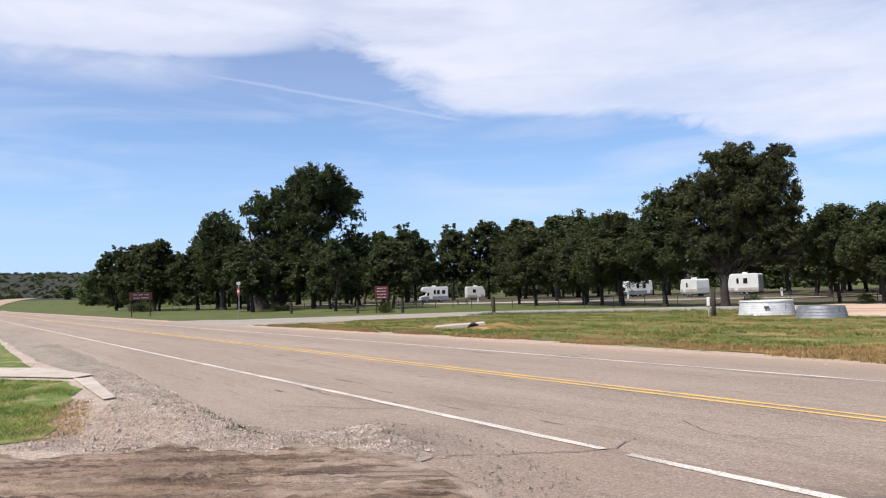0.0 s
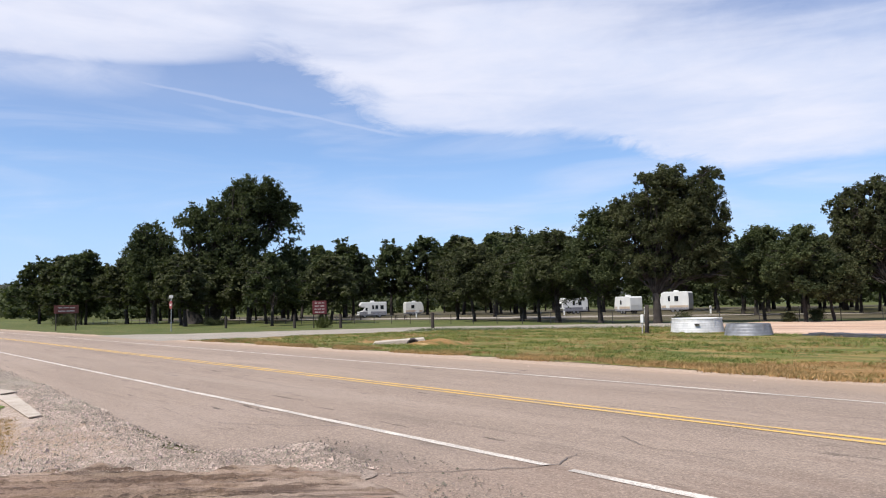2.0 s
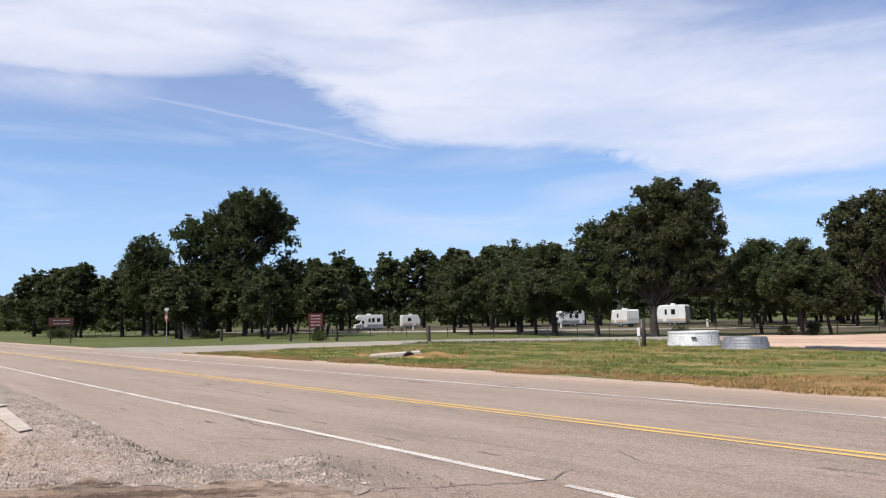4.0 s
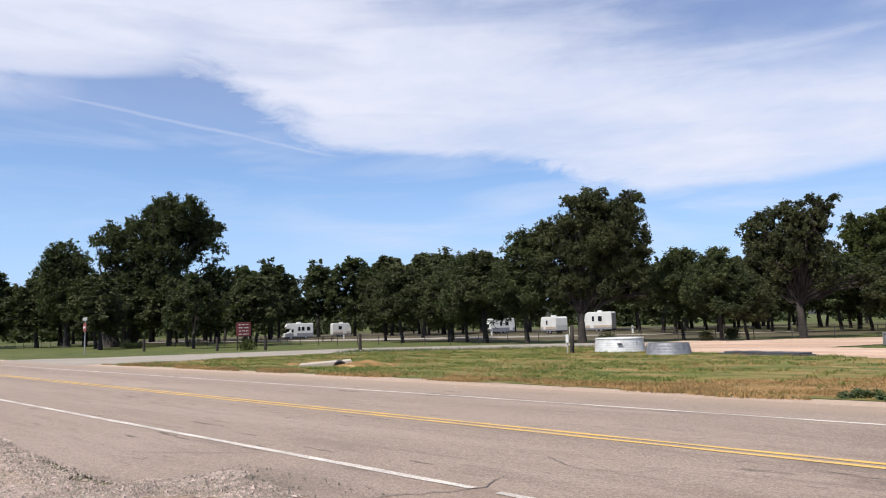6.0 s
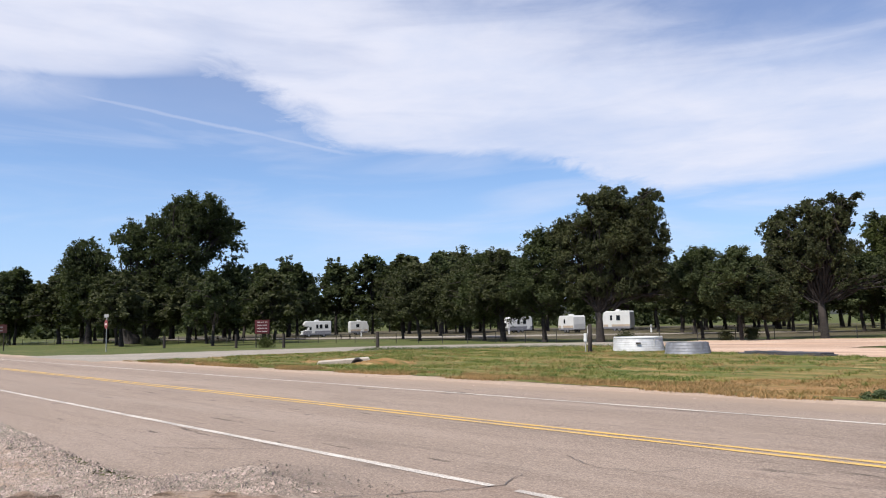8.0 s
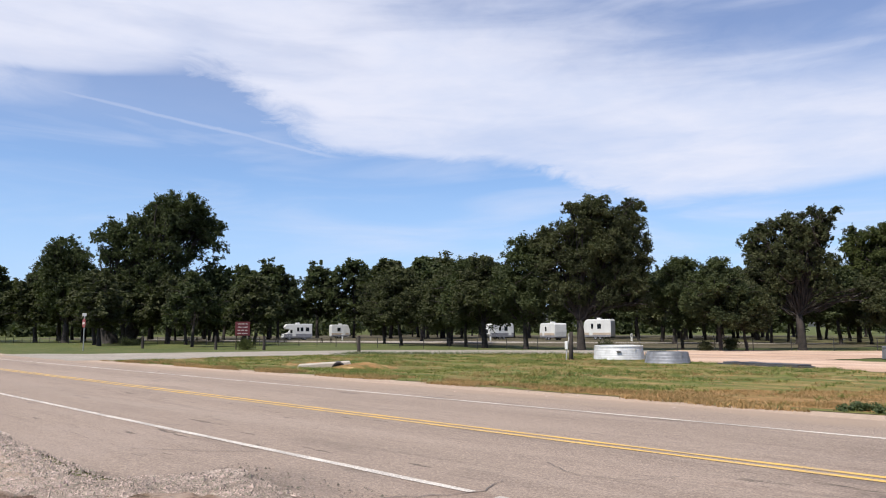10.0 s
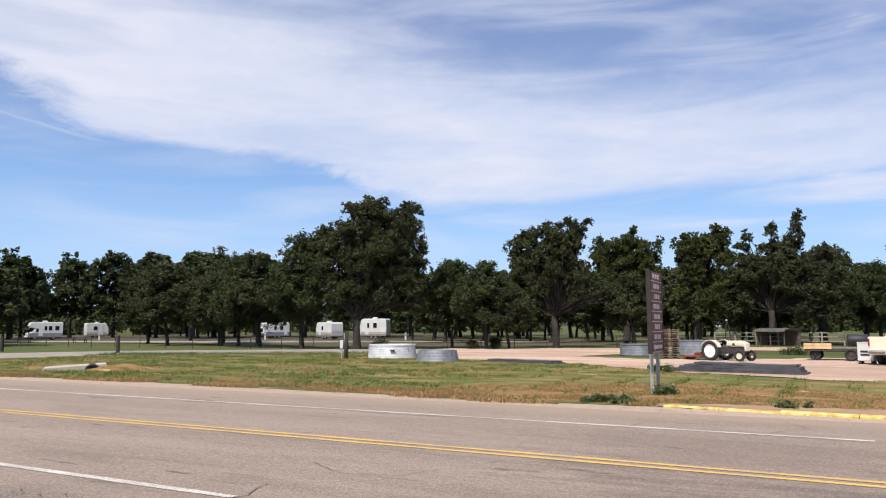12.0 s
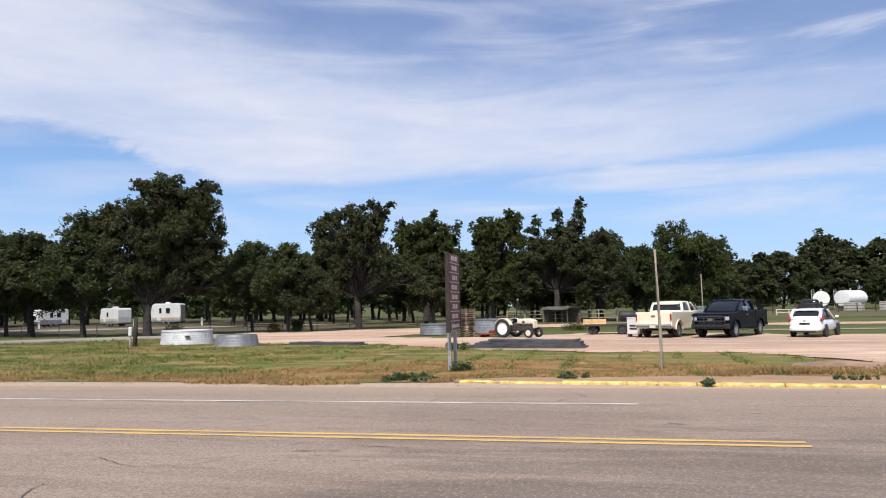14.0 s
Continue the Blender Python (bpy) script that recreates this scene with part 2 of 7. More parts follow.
M_ASPHALT = ground_mat("weathered_asphalt", ((0.295, 0.226, 0.179), (0.334, 0.257, 0.203), (0.246, 0.189, 0.151)), (0.25, 1.3), fine=70.0, stretch=5.0, bump=0.55, lines=0.65, speck=0.26, grit=0.32, marks=((1.5, 9.0, 0.56, 0.66, 0.45, (0.166, 0.129, 0.104)), (4.5, 7.0, 0.62, 0.68, 0.85, (0.083, 0.066, 0.055)), (0.6, 14.0, 0.50, 0.62, 0.35, (0.365, 0.290, 0.237))), dust=((0.324, 0.241, 0.178), 13.0, 15.2), spots=((-4.6, 3.9, 2.0, (0.249, 0.178, 0.137)), (-2.0, 6.2, 2.2, (0.195, 0.137, 0.104)), (1.0, 8.0, 3.0, (0.224, 0.158, 0.124)), (-1.5, 10.8, 2.4, (0.187, 0.141, 0.112)), (4.5, 11.5, 3.2, (0.266, 0.199, 0.158)), (-12.0, 4.2, 2.0, (0.315, 0.245, 0.199)), (-7.4, 4.7, 1.0, (0.183, 0.145, 0.120)), (1.5, 6.2, 3.4, (0.183, 0.145, 0.120)), (4.2, 8.0, 2.4, (0.199, 0.158, 0.129)), (1.4, 7.4, 3.2, (0.115, 0.092, 0.078)), (-0.6, 5.6, 2.2, (0.135, 0.108, 0.09)), (4.0, 9.8, 2.6, (0.15, 0.12, 0.10))))
M_SIDE = ground_mat("pale_side_road", ((0.30, 0.265, 0.22), (0.36, 0.315, 0.26), (0.26, 0.225, 0.19)), (0.2, 0.8), fine=20.0)
M_SAND = ground_mat("sandy_shoulder", ((0.40, 0.295, 0.215), (0.46, 0.345, 0.26), (0.34, 0.25, 0.18)), (0.3, 1.2), fine=25.0, stretch=3.0, speck=0.2)
# marks lay wheel tracks and some painted shading over the gravel
M_DRIVE = ground_mat("pink_gravel_drive", ((0.518, 0.345, 0.240), (0.605, 0.427, 0.314), (0.335, 0.227, 0.162)), (0.16, 0.75), fine=20.0, stretch=5.0, marks=((0.4, 7.0, 0.48, 0.62, 0.6, (0.27, 0.19, 0.145)), (1.3, 6.0, 0.54, 0.66, 0.6, (0.64, 0.52, 0.42)), (2.4, 9.0, 0.56, 0.66, 0.5, (0.24, 0.17, 0.13))), spots=((1.0, 36.0, 6.0, (0.324, 0.221, 0.162)), (9.0, 37.0, 5.0, (0.367, 0.258, 0.186)), (4.0, 40.5, 4.0, (0.292, 0.206, 0.152))))
M_GRAVEL = ground_mat("loose_gravel", ((0.396, 0.308, 0.246), (0.501, 0.400, 0.329), (0.292, 0.221, 0.176)), (0.5, 2.0), fine=60.0, speck=0.5, bump=0.9, spots=((-11.0, 1.6, 1.9, (0.396, 0.270, 0.175)), (-6.8, 4.2, 1.3, (0.220, 0.173, 0.138)), (-8.2, 3.2, 1.2, (0.242, 0.189, 0.154))))
M_MUD = ground_mat("rutted_mud", ((0.185, 0.120, 0.078), (0.35, 0.255, 0.18), (0.078, 0.050, 0.031)), (2.4, 5.5), fine=35.0, stretch=9.0, bump=0.9, turn=52, grit=0.12, marks=((5.0, 10.0, 0.48, 0.58, 0.85, (0.085, 0.054, 0.038)), (11.0, 12.0, 0.52, 0.60, 0.9, (0.06, 0.039, 0.028)), (2.2, 4.0, 0.48, 0.64, 0.6, (0.42, 0.31, 0.24)), (4.0, 5.0, 0.56, 0.68, 0.5, (0.30, 0.18, 0.12))), spots=((-6.1, 3.2, 0.9, (0.37, 0.285, 0.23)), (-8.4, 0.8, 1.1, (0.36, 0.255, 0.20)), (-7.6, 2.2, 1.0, (0.14, 0.095, 0.07)), (-5.2, 2.2, 0.9, (0.19, 0.13, 0.098))))
M_DIRT = ground_mat("weedy_dirt", ((0.24, 0.195, 0.155), (0.32, 0.265, 0.215), (0.155, 0.14, 0.08)), (0.6, 2.4), fine=45.0, stretch=3.0, speck=0.5, bump=0.9)
M_DRYVERGE = ground_mat("dried_verge", ((0.263, 0.147, 0.053), (0.347, 0.204, 0.085), (0.110, 0.119, 0.024)), (0.5, 1.5), fine=14.0, stretch=3.0, bump=0.9, marks=((1.4, 2.5, 0.52, 0.64, 0.85, (0.074, 0.081, 0.017)), (3.0, 2.0, 0.55, 0.66, 0.8, (0.079, 0.048, 0.017)), (2.1, 2.5, 0.58, 0.68, 0.8, (0.525, 0.351, 0.170))))
# tan dry grass, with tree shade mixed into its dull colours
M_DULL = ground_mat("shade_darkened_pasture", ((0.092, 0.090, 0.036), (0.132, 0.112, 0.052), (0.068, 0.076, 0.026)), (0.06, 0.3), fine=6.0, stretch=3.0)
M_CONC = ground_mat("old_concrete", ((0.463, 0.394, 0.325), (0.537, 0.463, 0.388), (0.362, 0.306, 0.250)), (0.5, 2.0), fine=50.0)
M_NEARGRASS = ground_mat("near_grass", ((0.095, 0.140, 0.026), (0.150, 0.175, 0.040), (0.32, 0.25, 0.12)), (0.5, 1.3), fine=25.0, marks=((1.8, 1.5, 0.52, 0.64, 0.8, (0.30, 0.235, 0.12)), (3.5, 1.2, 0.54, 0.66, 0.7, (0.05, 0.075, 0.015))))
M_SOILSTRIP = ground_mat("bare_soil", ((0.360, 0.233, 0.143), (0.440, 0.293, 0.184), (0.270, 0.177, 0.098)), (0.7, 2.2), fine=25.0, stretch=2.0, bump=0.7)
# hill colours halved: the shade between the scrub is in them
M_HILL = ground_mat("far_hill", ((0.030, 0.032, 0.022), (0.043, 0.040, 0.029), (0.021, 0.025, 0.017)), (0.006, 0.03), fine=0.3, bump=0.2)


def dusty_rim(m, dust):
    """Where the mud runs thin, dust and grit show through it in patches."""
    t = m.node_tree
    shader = next(n for n in t.nodes if n.type == "BSDF_PRINCIPLED")
    old = shader.inputs["Base Color"].links[0].from_socket
    att = t.nodes.new("ShaderNodeAttribute")
    att.attribute_name = "depth_of_mud"
    nz = t.nodes.new("ShaderNodeTexNoise")
    geo = t.nodes.new("ShaderNodeNewGeometry")
    t.links.new(geo.outputs["Position"], nz.inputs["Vector"])
    nz.inputs["Scale"].default_value, nz.inputs["Detail"].default_value = 2.6, 6.0
    add = t.nodes.new("ShaderNodeMath")
    add.operation = "MULTIPLY_ADD"
    t.links.new(nz.outputs[0], add.inputs[0])
    add.inputs[1].default_value = 1.6
    t.links.new(att.outputs["Fac"], add.inputs[2])
    rng_ = t.nodes.new("ShaderNodeMapRange")
    rng_.interpolation_type = "SMOOTHSTEP"
    t.links.new(add.outputs[0], rng_.inputs[0])
    rng_.inputs[1].default_value, rng_.inputs[2].default_value = 0.8, 1.25
    mx = t.nodes.new("ShaderNodeMix")
    mx.data_type = "RGBA"
    t.links.new(rng_.outputs[0], mx.inputs[0])
    mx.inputs[6].default_value = (*dust, 1.0)
    t.links.new(old, mx.inputs[7])
    t.links.new(mx.outputs[2], shader.inputs["Base Color"])


dusty_rim(M_MUD, (0.345, 0.265, 0.21))


def line_mat(name, colour, wear):
    m = bpy.data.materials.new(name)
    m.use_nodes = True
    k = Nodes(m.node_tree)
    pos = k.n("ShaderNodeNewGeometry").outputs["Position"]
    worn = k.ramp(k.math("ADD", k.noise(pos, 45.0, 4.0, 0.75), k.math("MULTIPLY", k.noise(pos, 1.3, 3.0), 0.5)), 0.83 - wear, 1.0 - wear)
    col = k.mix(k.math("MULTIPLY", worn, 0.75), colour, (0.25, 0.213, 0.183))
    p = k.n("ShaderNodeBsdfPrincipled", ins={"Base Color": col, "Roughness": 0.75})
    k.link(p.outputs[0], k.n("ShaderNodeOutputMaterial").inputs[0])
    return m


M_WHITELINE = line_mat("white_road_paint", (0.64, 0.575, 0.50), 0.18)
M_YELLOWLINE = line_mat("yellow_road_paint", (0.63, 0.385, 0.085), 0.12)
M_KERB = mat("yellow_kerb_paint", (0.58, 0.385, 0.075), 0.85, var=0.3, scale=5.0, fine=22.0, stain=1.0, tint=(0.62, 0.46, 0.16))
M_CRACK = mat("crack_filler", (0.13, 0.108, 0.093), 0.9, scale=6.0)
M_LEAF = [mat("leaf_dark", (0.0412, 0.0508, 0.0251), 0.8, var=0.3, scale=0.35, fine=3.0, bump=0, island=0.28, trans=0.15, spec=0.12, tint=(0.0581, 0.0689, 0.0293)),
          mat("leaf_olive", (0.0462, 0.0517, 0.0272), 0.8, var=0.3, scale=0.35, fine=3.0, bump=0, island=0.28, trans=0.15, spec=0.12, tint=(0.0642, 0.0680, 0.0314)),
          mat("leaf_bright", (0.0481, 0.0590, 0.0230), 0.8, var=0.3, scale=0.35, fine=3.0, bump=0, island=0.28, trans=0.2, spec=0.12, tint=(0.0702, 0.0798, 0.0262))]
M_BARK = mat("bark", (0.034, 0.027, 0.023), 0.95, var=0.4, scale=2.5, fine=14.0, bump=0.8)
M_DEAD = mat("dead_twigs", (0.10, 0.082, 0.068), 0.95, var=0.3, scale=2.5, bump=0.2)
M_BLADE = mat("grass_blade", (0.078, 0.135, 0.018), 0.8, var=0.25, scale=0.5, fine=2.0, bump=0, island=0.5, trans=0.25, tint=(0.20, 0.195, 0.05), rand=-1)
M_LAWN = mat("lawn_blade", (0.105, 0.165, 0.024), 0.8, var=0.25, scale=0.9, fine=4.0, bump=0, island=0.4, trans=0.25, tint=(0.22, 0.235, 0.05), rand=-1)
M_DRY = mat("dry_grass_blade", (0.30, 0.185, 0.075), 0.85, var=0.3, scale=0.4, fine=2.0, bump=0, island=0.45, trans=0.2, rand=-1)
M_WEED = mat("weed_leaf", (0.070, 0.095, 0.030), 0.7, var=0.3, scale=2.0, bump=0, island=0.4, trans=0.2)
M_STONE = mat("pebble", (0.36, 0.285, 0.232), 0.9, var=0.3, scale=2.0, island=0.45, bump=0, rand=-1)
M_ASTONE = mat("asphalt_crumb", (0.20, 0.162, 0.132), 0.9, var=0.3, scale=2.0, island=0.5, bump=0, rand=-1)
M_GALV = mat("galvanised_steel", (0.60, 0.59, 0.575), 0.5, metal=0.25, var=0.14, scale=3.0, fine=30.0, bump=0.05, stain=0.12)
M_GALVDARK = mat("dull_galvanised_steel", (0.255, 0.258, 0.27), 0.55, metal=0.5, var=0.18, scale=3.0, fine=30.0, bump=0.05, stain=0.25)
M_RUBBER = mat("black_rubber", (0.025, 0.025, 0.027), 0.85, var=0.3, scale=6.0, bump=0.2)
M_BLACKPLASTIC = mat("faded_black_rubber", (0.055, 0.057, 0.066), 0.7, var=0.35, scale=2.0, bump=0.2, stain=0.3)
M_STEELPOST = mat("steel_post", (0.42, 0.41, 0.40), 0.6, metal=0.4, var=0.2, scale=4.0, bump=0.1)
M_WOODPOLE = mat("weathered_pole", (0.30, 0.26, 0.21), 0.9, var=0.25, scale=4.0, fine=25.0, bump=0.5)
M_DARKPOST = mat("dark_wood_post", (0.035, 0.027, 0.022), 0.9, var=0.3, scale=5.0, bump=0.4)
M_SIGNBROWN = mat("brown_sign_board", (0.175, 0.048, 0.036), 0.6, var=0.2, scale=3.0, fine=20.0, bump=0.05, stain=0.15)
M_SIGNRED = mat("maroon_sign_board", (0.125, 0.020, 0.022), 0.6, var=0.15, scale=3.0, bump=0.05)
M_STOPRED = mat("faded_red_sign", (0.22, 0.045, 0.04), 0.5, var=0.2, scale=4.0, bump=0.0)
M_SIGNWHITE = mat("sign_lettering", (0.62, 0.56, 0.52), 0.6, var=0.15, scale=6.0, bump=0.0)
M_PALLET = mat("pallet_wood", (0.20, 0.145, 0.095), 0.9, var=0.3, scale=3.0, fine=25.0, bump=0.4, rand=0.35)
M_PLANK = mat("new_plank", (0.62, 0.41, 0.21), 0.85, var=0.2, scale=3.0, fine=25.0, bump=0.3, rand=0.2)
M_RUST = mat("rusty_red_steel", (0.21, 0.055, 0.035), 0.8, metal=0.2, var=0.35, scale=5.0, bump=0.3)
M_TRACTOR = mat("cream_tractor_paint", (0.68, 0.62, 0.47), 0.5, var=0.14, scale=4.0, bump=0.05, stain=0.35)
M_DARKIRON = mat("dark_cast_iron", (0.065, 0.055, 0.05), 0.7, metal=0.3, var=0.3, scale=6.0, bump=0.2)
M_TAN = mat("cream_car_paint", (0.80, 0.71, 0.54), 0.28, var=0.05, scale=2.0, bump=0.0, coat=0.8)
M_WHITECAR = mat("white_car_paint", (0.80, 0.80, 0.80), 0.25, var=0.03, scale=2.0, bump=0.0, coat=0.8)
M_DARKCAR = mat("black_blue_car_paint", (0.005, 0.006, 0.011), 0.22, var=0.1, scale=2.0, bump=0.0, coat=0.0, spec=0.05)
M_TRIM = mat("black_plastic_trim", (0.02, 0.02, 0.022), 0.6, var=0.2, scale=6.0, bump=0.0)
M_CHROME = mat("chrome", (0.75, 0.75, 0.76), 0.12, metal=1.0, var=0.05, scale=6.0, bump=0.0)
M_RIM = mat("alloy_rim", (0.42, 0.42, 0.43), 0.35, metal=0.8, var=0.1, scale=6.0, bump=0.0)
M_GLASS = mat("tinted_glass", (0.012, 0.015, 0.018), 0.06, var=0.05, scale=2.0, bump=0.0, spec=0.5)
M_TAIL = mat("red_tail_lamp", (0.30, 0.018, 0.02), 0.2, var=0.1, scale=4.0, bump=0.0, coat=0.6)
M_LAMP = mat("clear_headlamp", (0.42, 0.44, 0.46), 0.12, var=0.1, scale=8.0, bump=0.0, coat=0.8)
M_RVWHITE = mat("rv_white_shell", (0.60, 0.60, 0.58), 0.45, var=0.06, scale=1.0, bump=0.02, stain=0.08)
M_RVGREY = mat("rv_grey_graphic", (0.20, 0.20, 0.22), 0.5, var=0.1, scale=1.0, bump=0.0)
M_RVTAN = mat("rv_tan_graphic", (0.42, 0.34, 0.26), 0.5, var=0.1, scale=1.0, bump=0.0)
M_TANKWHITE = mat("white_fuel_tank", (0.78, 0.77, 0.74), 0.5, var=0.07, scale=1.0, bump=0.02, stain=0.1)
M_CONCRETE = mat("grey_concrete", (0.36, 0.33, 0.29), 0.95, var=0.2, scale=3.0, fine=30.0, bump=0.4, stain=0.2)
M_SOIL = mat("red_soil", (0.26, 0.165, 0.11), 1.0, var=0.3, scale=1.5, fine=12.0, bump=0.9)
# near-black that stands for the shade in a pipe
M_DARKHOLE = mat("pipe_shade", (0.012, 0.010, 0.009), 1.0, var=0.2, bump=0.0)
M_SHEDROOF = mat("tin_roof", (0.33, 0.31, 0.29), 0.6, metal=0.5, var=0.2, scale=2.0, bump=0.1, stain=0.2)
M_SHEDWALL = mat("shed_wall", (0.12, 0.085, 0.07), 0.9, var=0.3, scale=2.0, bump=0.3)
# dry litter colours, lowered to hold the tree shade as well
M_LITTER_SHADE = ground_mat("shade_darkened_litter", ((0.079, 0.064, 0.036), (0.109, 0.090, 0.051), (0.056, 0.058, 0.022)), (0.08, 0.4), fine=6.0, stretch=3.0)
M_FENCE = mat("fence_steel", (0.05, 0.048, 0.044), 0.7, metal=0.4, var=0.2, scale=4.0, bump=0.0)

# ---------------------------------------------------------------- building helpers
def part(name, bm, material, parent=None, label="", smooth=False):
    me = bpy.data.meshes.new(name)
    bm.to_mesh(me)
    bm.free()
    for m in material if isinstance(material, (list, tuple)) else [material]:
        me.materials.append(m)
    if smooth:
        me.polygons.foreach_set("use_smooth", [True] * len(me.polygons))
    ob = new(name, me)
    ob.parent = parent
    if label:
        ob["label"] = label
    return ob


def mesh_from(name, verts, faces, material, parent=None, label="", smooth=False):
    me = bpy.data.meshes.new(name)
    me.from_pydata(verts, [], faces)
    me.materials.append(material)
    if smooth:
        me.polygons.foreach_set("use_smooth", [True] * len(me.polygons))
    ob = new(name, me)
    ob.parent = parent
    if label:
        ob["label"] = label
    return ob


def thing(name, m, label, category, group="", kind=""):
    e = new(name)
    e.empty_display_size = 0.2
    e.matrix_world = m
    return tagged(e, label, category, group, kind)


def box(bm, x0, x1, y0, y1, z0, z1, bevel=0.0, m=None):
    vs = bmesh.ops.create_cube(bm, size=1.0)["verts"]
    for v in vs:
        v.co = Vector((x0 + (v.co.x + 0.5) * (x1 - x0), y0 + (v.co.y + 0.5) * (y1 - y0), z0 + (v.co.z + 0.5) * (z1 - z0)))
    if bevel:
        es = list({e for v in vs for e in v.link_edges})
        vs = bmesh.ops.bevel(bm, geom=es, offset=bevel, segments=2, affect="EDGES", profile=0.5)["verts"]
        vs = list(vs)
    if m:
        for v in set(vs):
            v.co = m @ v.co
    return vs


def tube(bm, a, b, ra, rb=None, seg=10, cap=True):
    a, b = Vector(a), Vector(b)
    rb = ra if rb is None else rb
    d = b - a
    q = d.to_track_quat("Z", "Y").to_matrix()
    rings = []
    for p, r in ((a, ra), (b, rb)):
        rings.append([bm.verts.new(p + q @ Vector((r * math.cos(2 * math.pi * i / seg), r * math.sin(2 * math.pi * i / seg), 0))) for i in range(seg)])
    for i in range(seg):
        bm.faces.new((rings[0][i], rings[0][(i + 1) % seg], rings[1][(i + 1) % seg], rings[1][i]))
    if cap:
        bm.faces.new(rings[0][::-1])
        bm.faces.new(rings[1])


def lathe(bm, prof, seg=32, axis="Z", m=None, closed=False):
    """Spins a profile of (radius, height) round an axis."""
    rings = []
    for r, h in prof:
        ring = []
        for i in range(seg):
            a = 2 * math.pi * i / seg
            v = Vector((r * math.cos(a), r * math.sin(a), h)) if axis == "Z" else Vector((r * math.cos(a), h, r * math.sin(a)))
            ring.append(bm.verts.new(m @ v if m else v))
        rings.append(ring)
    for j in range(len(rings) - (0 if closed else 1)):
        p, q = rings[j], rings[(j + 1) % len(rings)]
        for i in range(seg):
            bm.faces.new((p[i], p[(i + 1) % seg], q[(i + 1) % seg], q[i]))
    return rings


def extrude_y(bm, outline, y0, y1, bevel=0.0):
    """A solid whose outline (x, z) runs from y0 to y1."""
    a = [bm.verts.new((x, y0, z)) for x, z in outline]
    b = [bm.verts.new((x, y1, z)) for x, z in outline]
    n = len(outline)
    fs = [bm.faces.new(a), bm.faces.new(b[::-1])]
    for i in range(n):
        fs.append(bm.faces.new((a[i], b[i], b[(i + 1) % n], a[(i + 1) % n])))
    bmesh.ops.recalc_face_normals(bm, faces=fs)
    if bevel:
        es = [e for f in fs[:2] for e in f.edges]
        bmesh.ops.bevel(bm, geom=es, offset=bevel, segments=2, affect="EDGES", profile=0.5)


def smooth01(v):
    v = min(1.0, max(0.0, v))
    return v * v * (3 - 2 * v)


YARD = -0.2


def gz(x, y):
    """The height of the ground: road level, a fall across the verge to the yard, and a long rise to the west."""
    z = YARD * min(1.0, max(0.0, (y - 15.0) / 7.0))
    if x < -230:
        z += 5.5 * smooth01((-x - 230) / 260)
    if x < -520:
        z += 26 * smooth01((-x - 520) / 330)
    return z


def patch(name, outline, material, off, parent=None, kind="structure", label="", jitter=0.0, step=0.6, category="ground"):
    """A sheet of ground with the given outline, laid over the ground; its edge wanders by jitter."""
    pts = []
    n = len(outline)
    for i in range(n):
        a, b = Vector((*outline[i], 0)), Vector((*outline[(i + 1) % n], 0))
        k = max(1, int((b - a).length / step)) if jitter else 1
        for j in range(k):
            p = a.lerp(b, j / k)
            if jitter:
                p.x += jitter * noise.noise(Vector((p.x * 0.7, p.y * 0.7, 3.1))) + 0.5 * jitter * noise.noise(Vector((p.x * 2.3, p.y * 2.3, 7.7)))
                p.y += jitter * noise.noise(Vector((p.x * 0.7, p.y * 0.7, 9.4))) + 0.5 * jitter * noise.noise(Vector((p.x * 2.3, p.y * 2.3, 1.2)))
            pts.append(p)
    bm = bmesh.new()
    tris = geometry.tessellate_polygon([pts])
    vs = [bm.verts.new(p) for p in pts]
    for t in tris:
        try:
            bm.faces.new([vs[i] for i in t])
        except ValueError:
            pass
    for co in (15.0, 22.0):
        bmesh.ops.bisect_plane(bm, geom=bm.verts[:] + bm.edges[:] + bm.faces[:], plane_co=(0, co, 0), plane_no=(0, 1, 0))
    bmesh.ops.recalc_face_normals(bm, faces=bm.faces[:])
    for v in bm.verts:
        v.co.z = gz(v.co.x, v.co.y) + off
    for f in bm.faces:
        if f.normal.z < 0:
            f.normal_flip()
    ob = part(name, bm, material, parent)
    return tagged(ob, label, category, kind=kind)


# ---------------------------------------------------------------- ground and roads
def build_ground():
    xs = [-3000, -2000, -1400, -1000, -900] + [-880 + 20 * i for i in range(34)] + [-200, -150, -100, -60, -20, 20, 60, 120, 250, 600, 1200, 3000]
    ys = [-3000, -1200, -500, -250, -120, -60, -20, 0, 15, 22, 30, 60, 100, 160, 250, 400, 700, 1200, 3000]
    verts, faces = [], []
    for y in ys:
        for x in xs:
            z = gz(x, y) - 0.03
            if x < -520:
                z += 3.0 * noise.noise(Vector((x * 0.004, y * 0.004, 0.5)))
            verts.append((x, y, z))
    for j in range(len(ys) - 1):
        for i in range(len(xs) - 1):
            a = j * len(xs) + i
            faces.append((a, a + 1, a + 1 + len(xs), a + len(xs)))
    ob = mesh_from("ground", verts, faces, M_FIELD, smooth=True)
    ob.data.materials.append(M_HILL)
    for f in ob.data.polygons:
        f.material_index = int(f.center.x < -400)
    tagged(ob, "green mown lawn and open pasture reaching far hills", "ground", kind="structure")


build_ground()

NEAR_Y, MID_Y, FAR_Y = 5.63, 9.23, 12.63


def road_mid(x):
    """How far the road has swung north at x."""
    return 0.0 if x > -260 else 0.0011 * (-x - 260) ** 2 / (1 + (-x - 260) / 420)


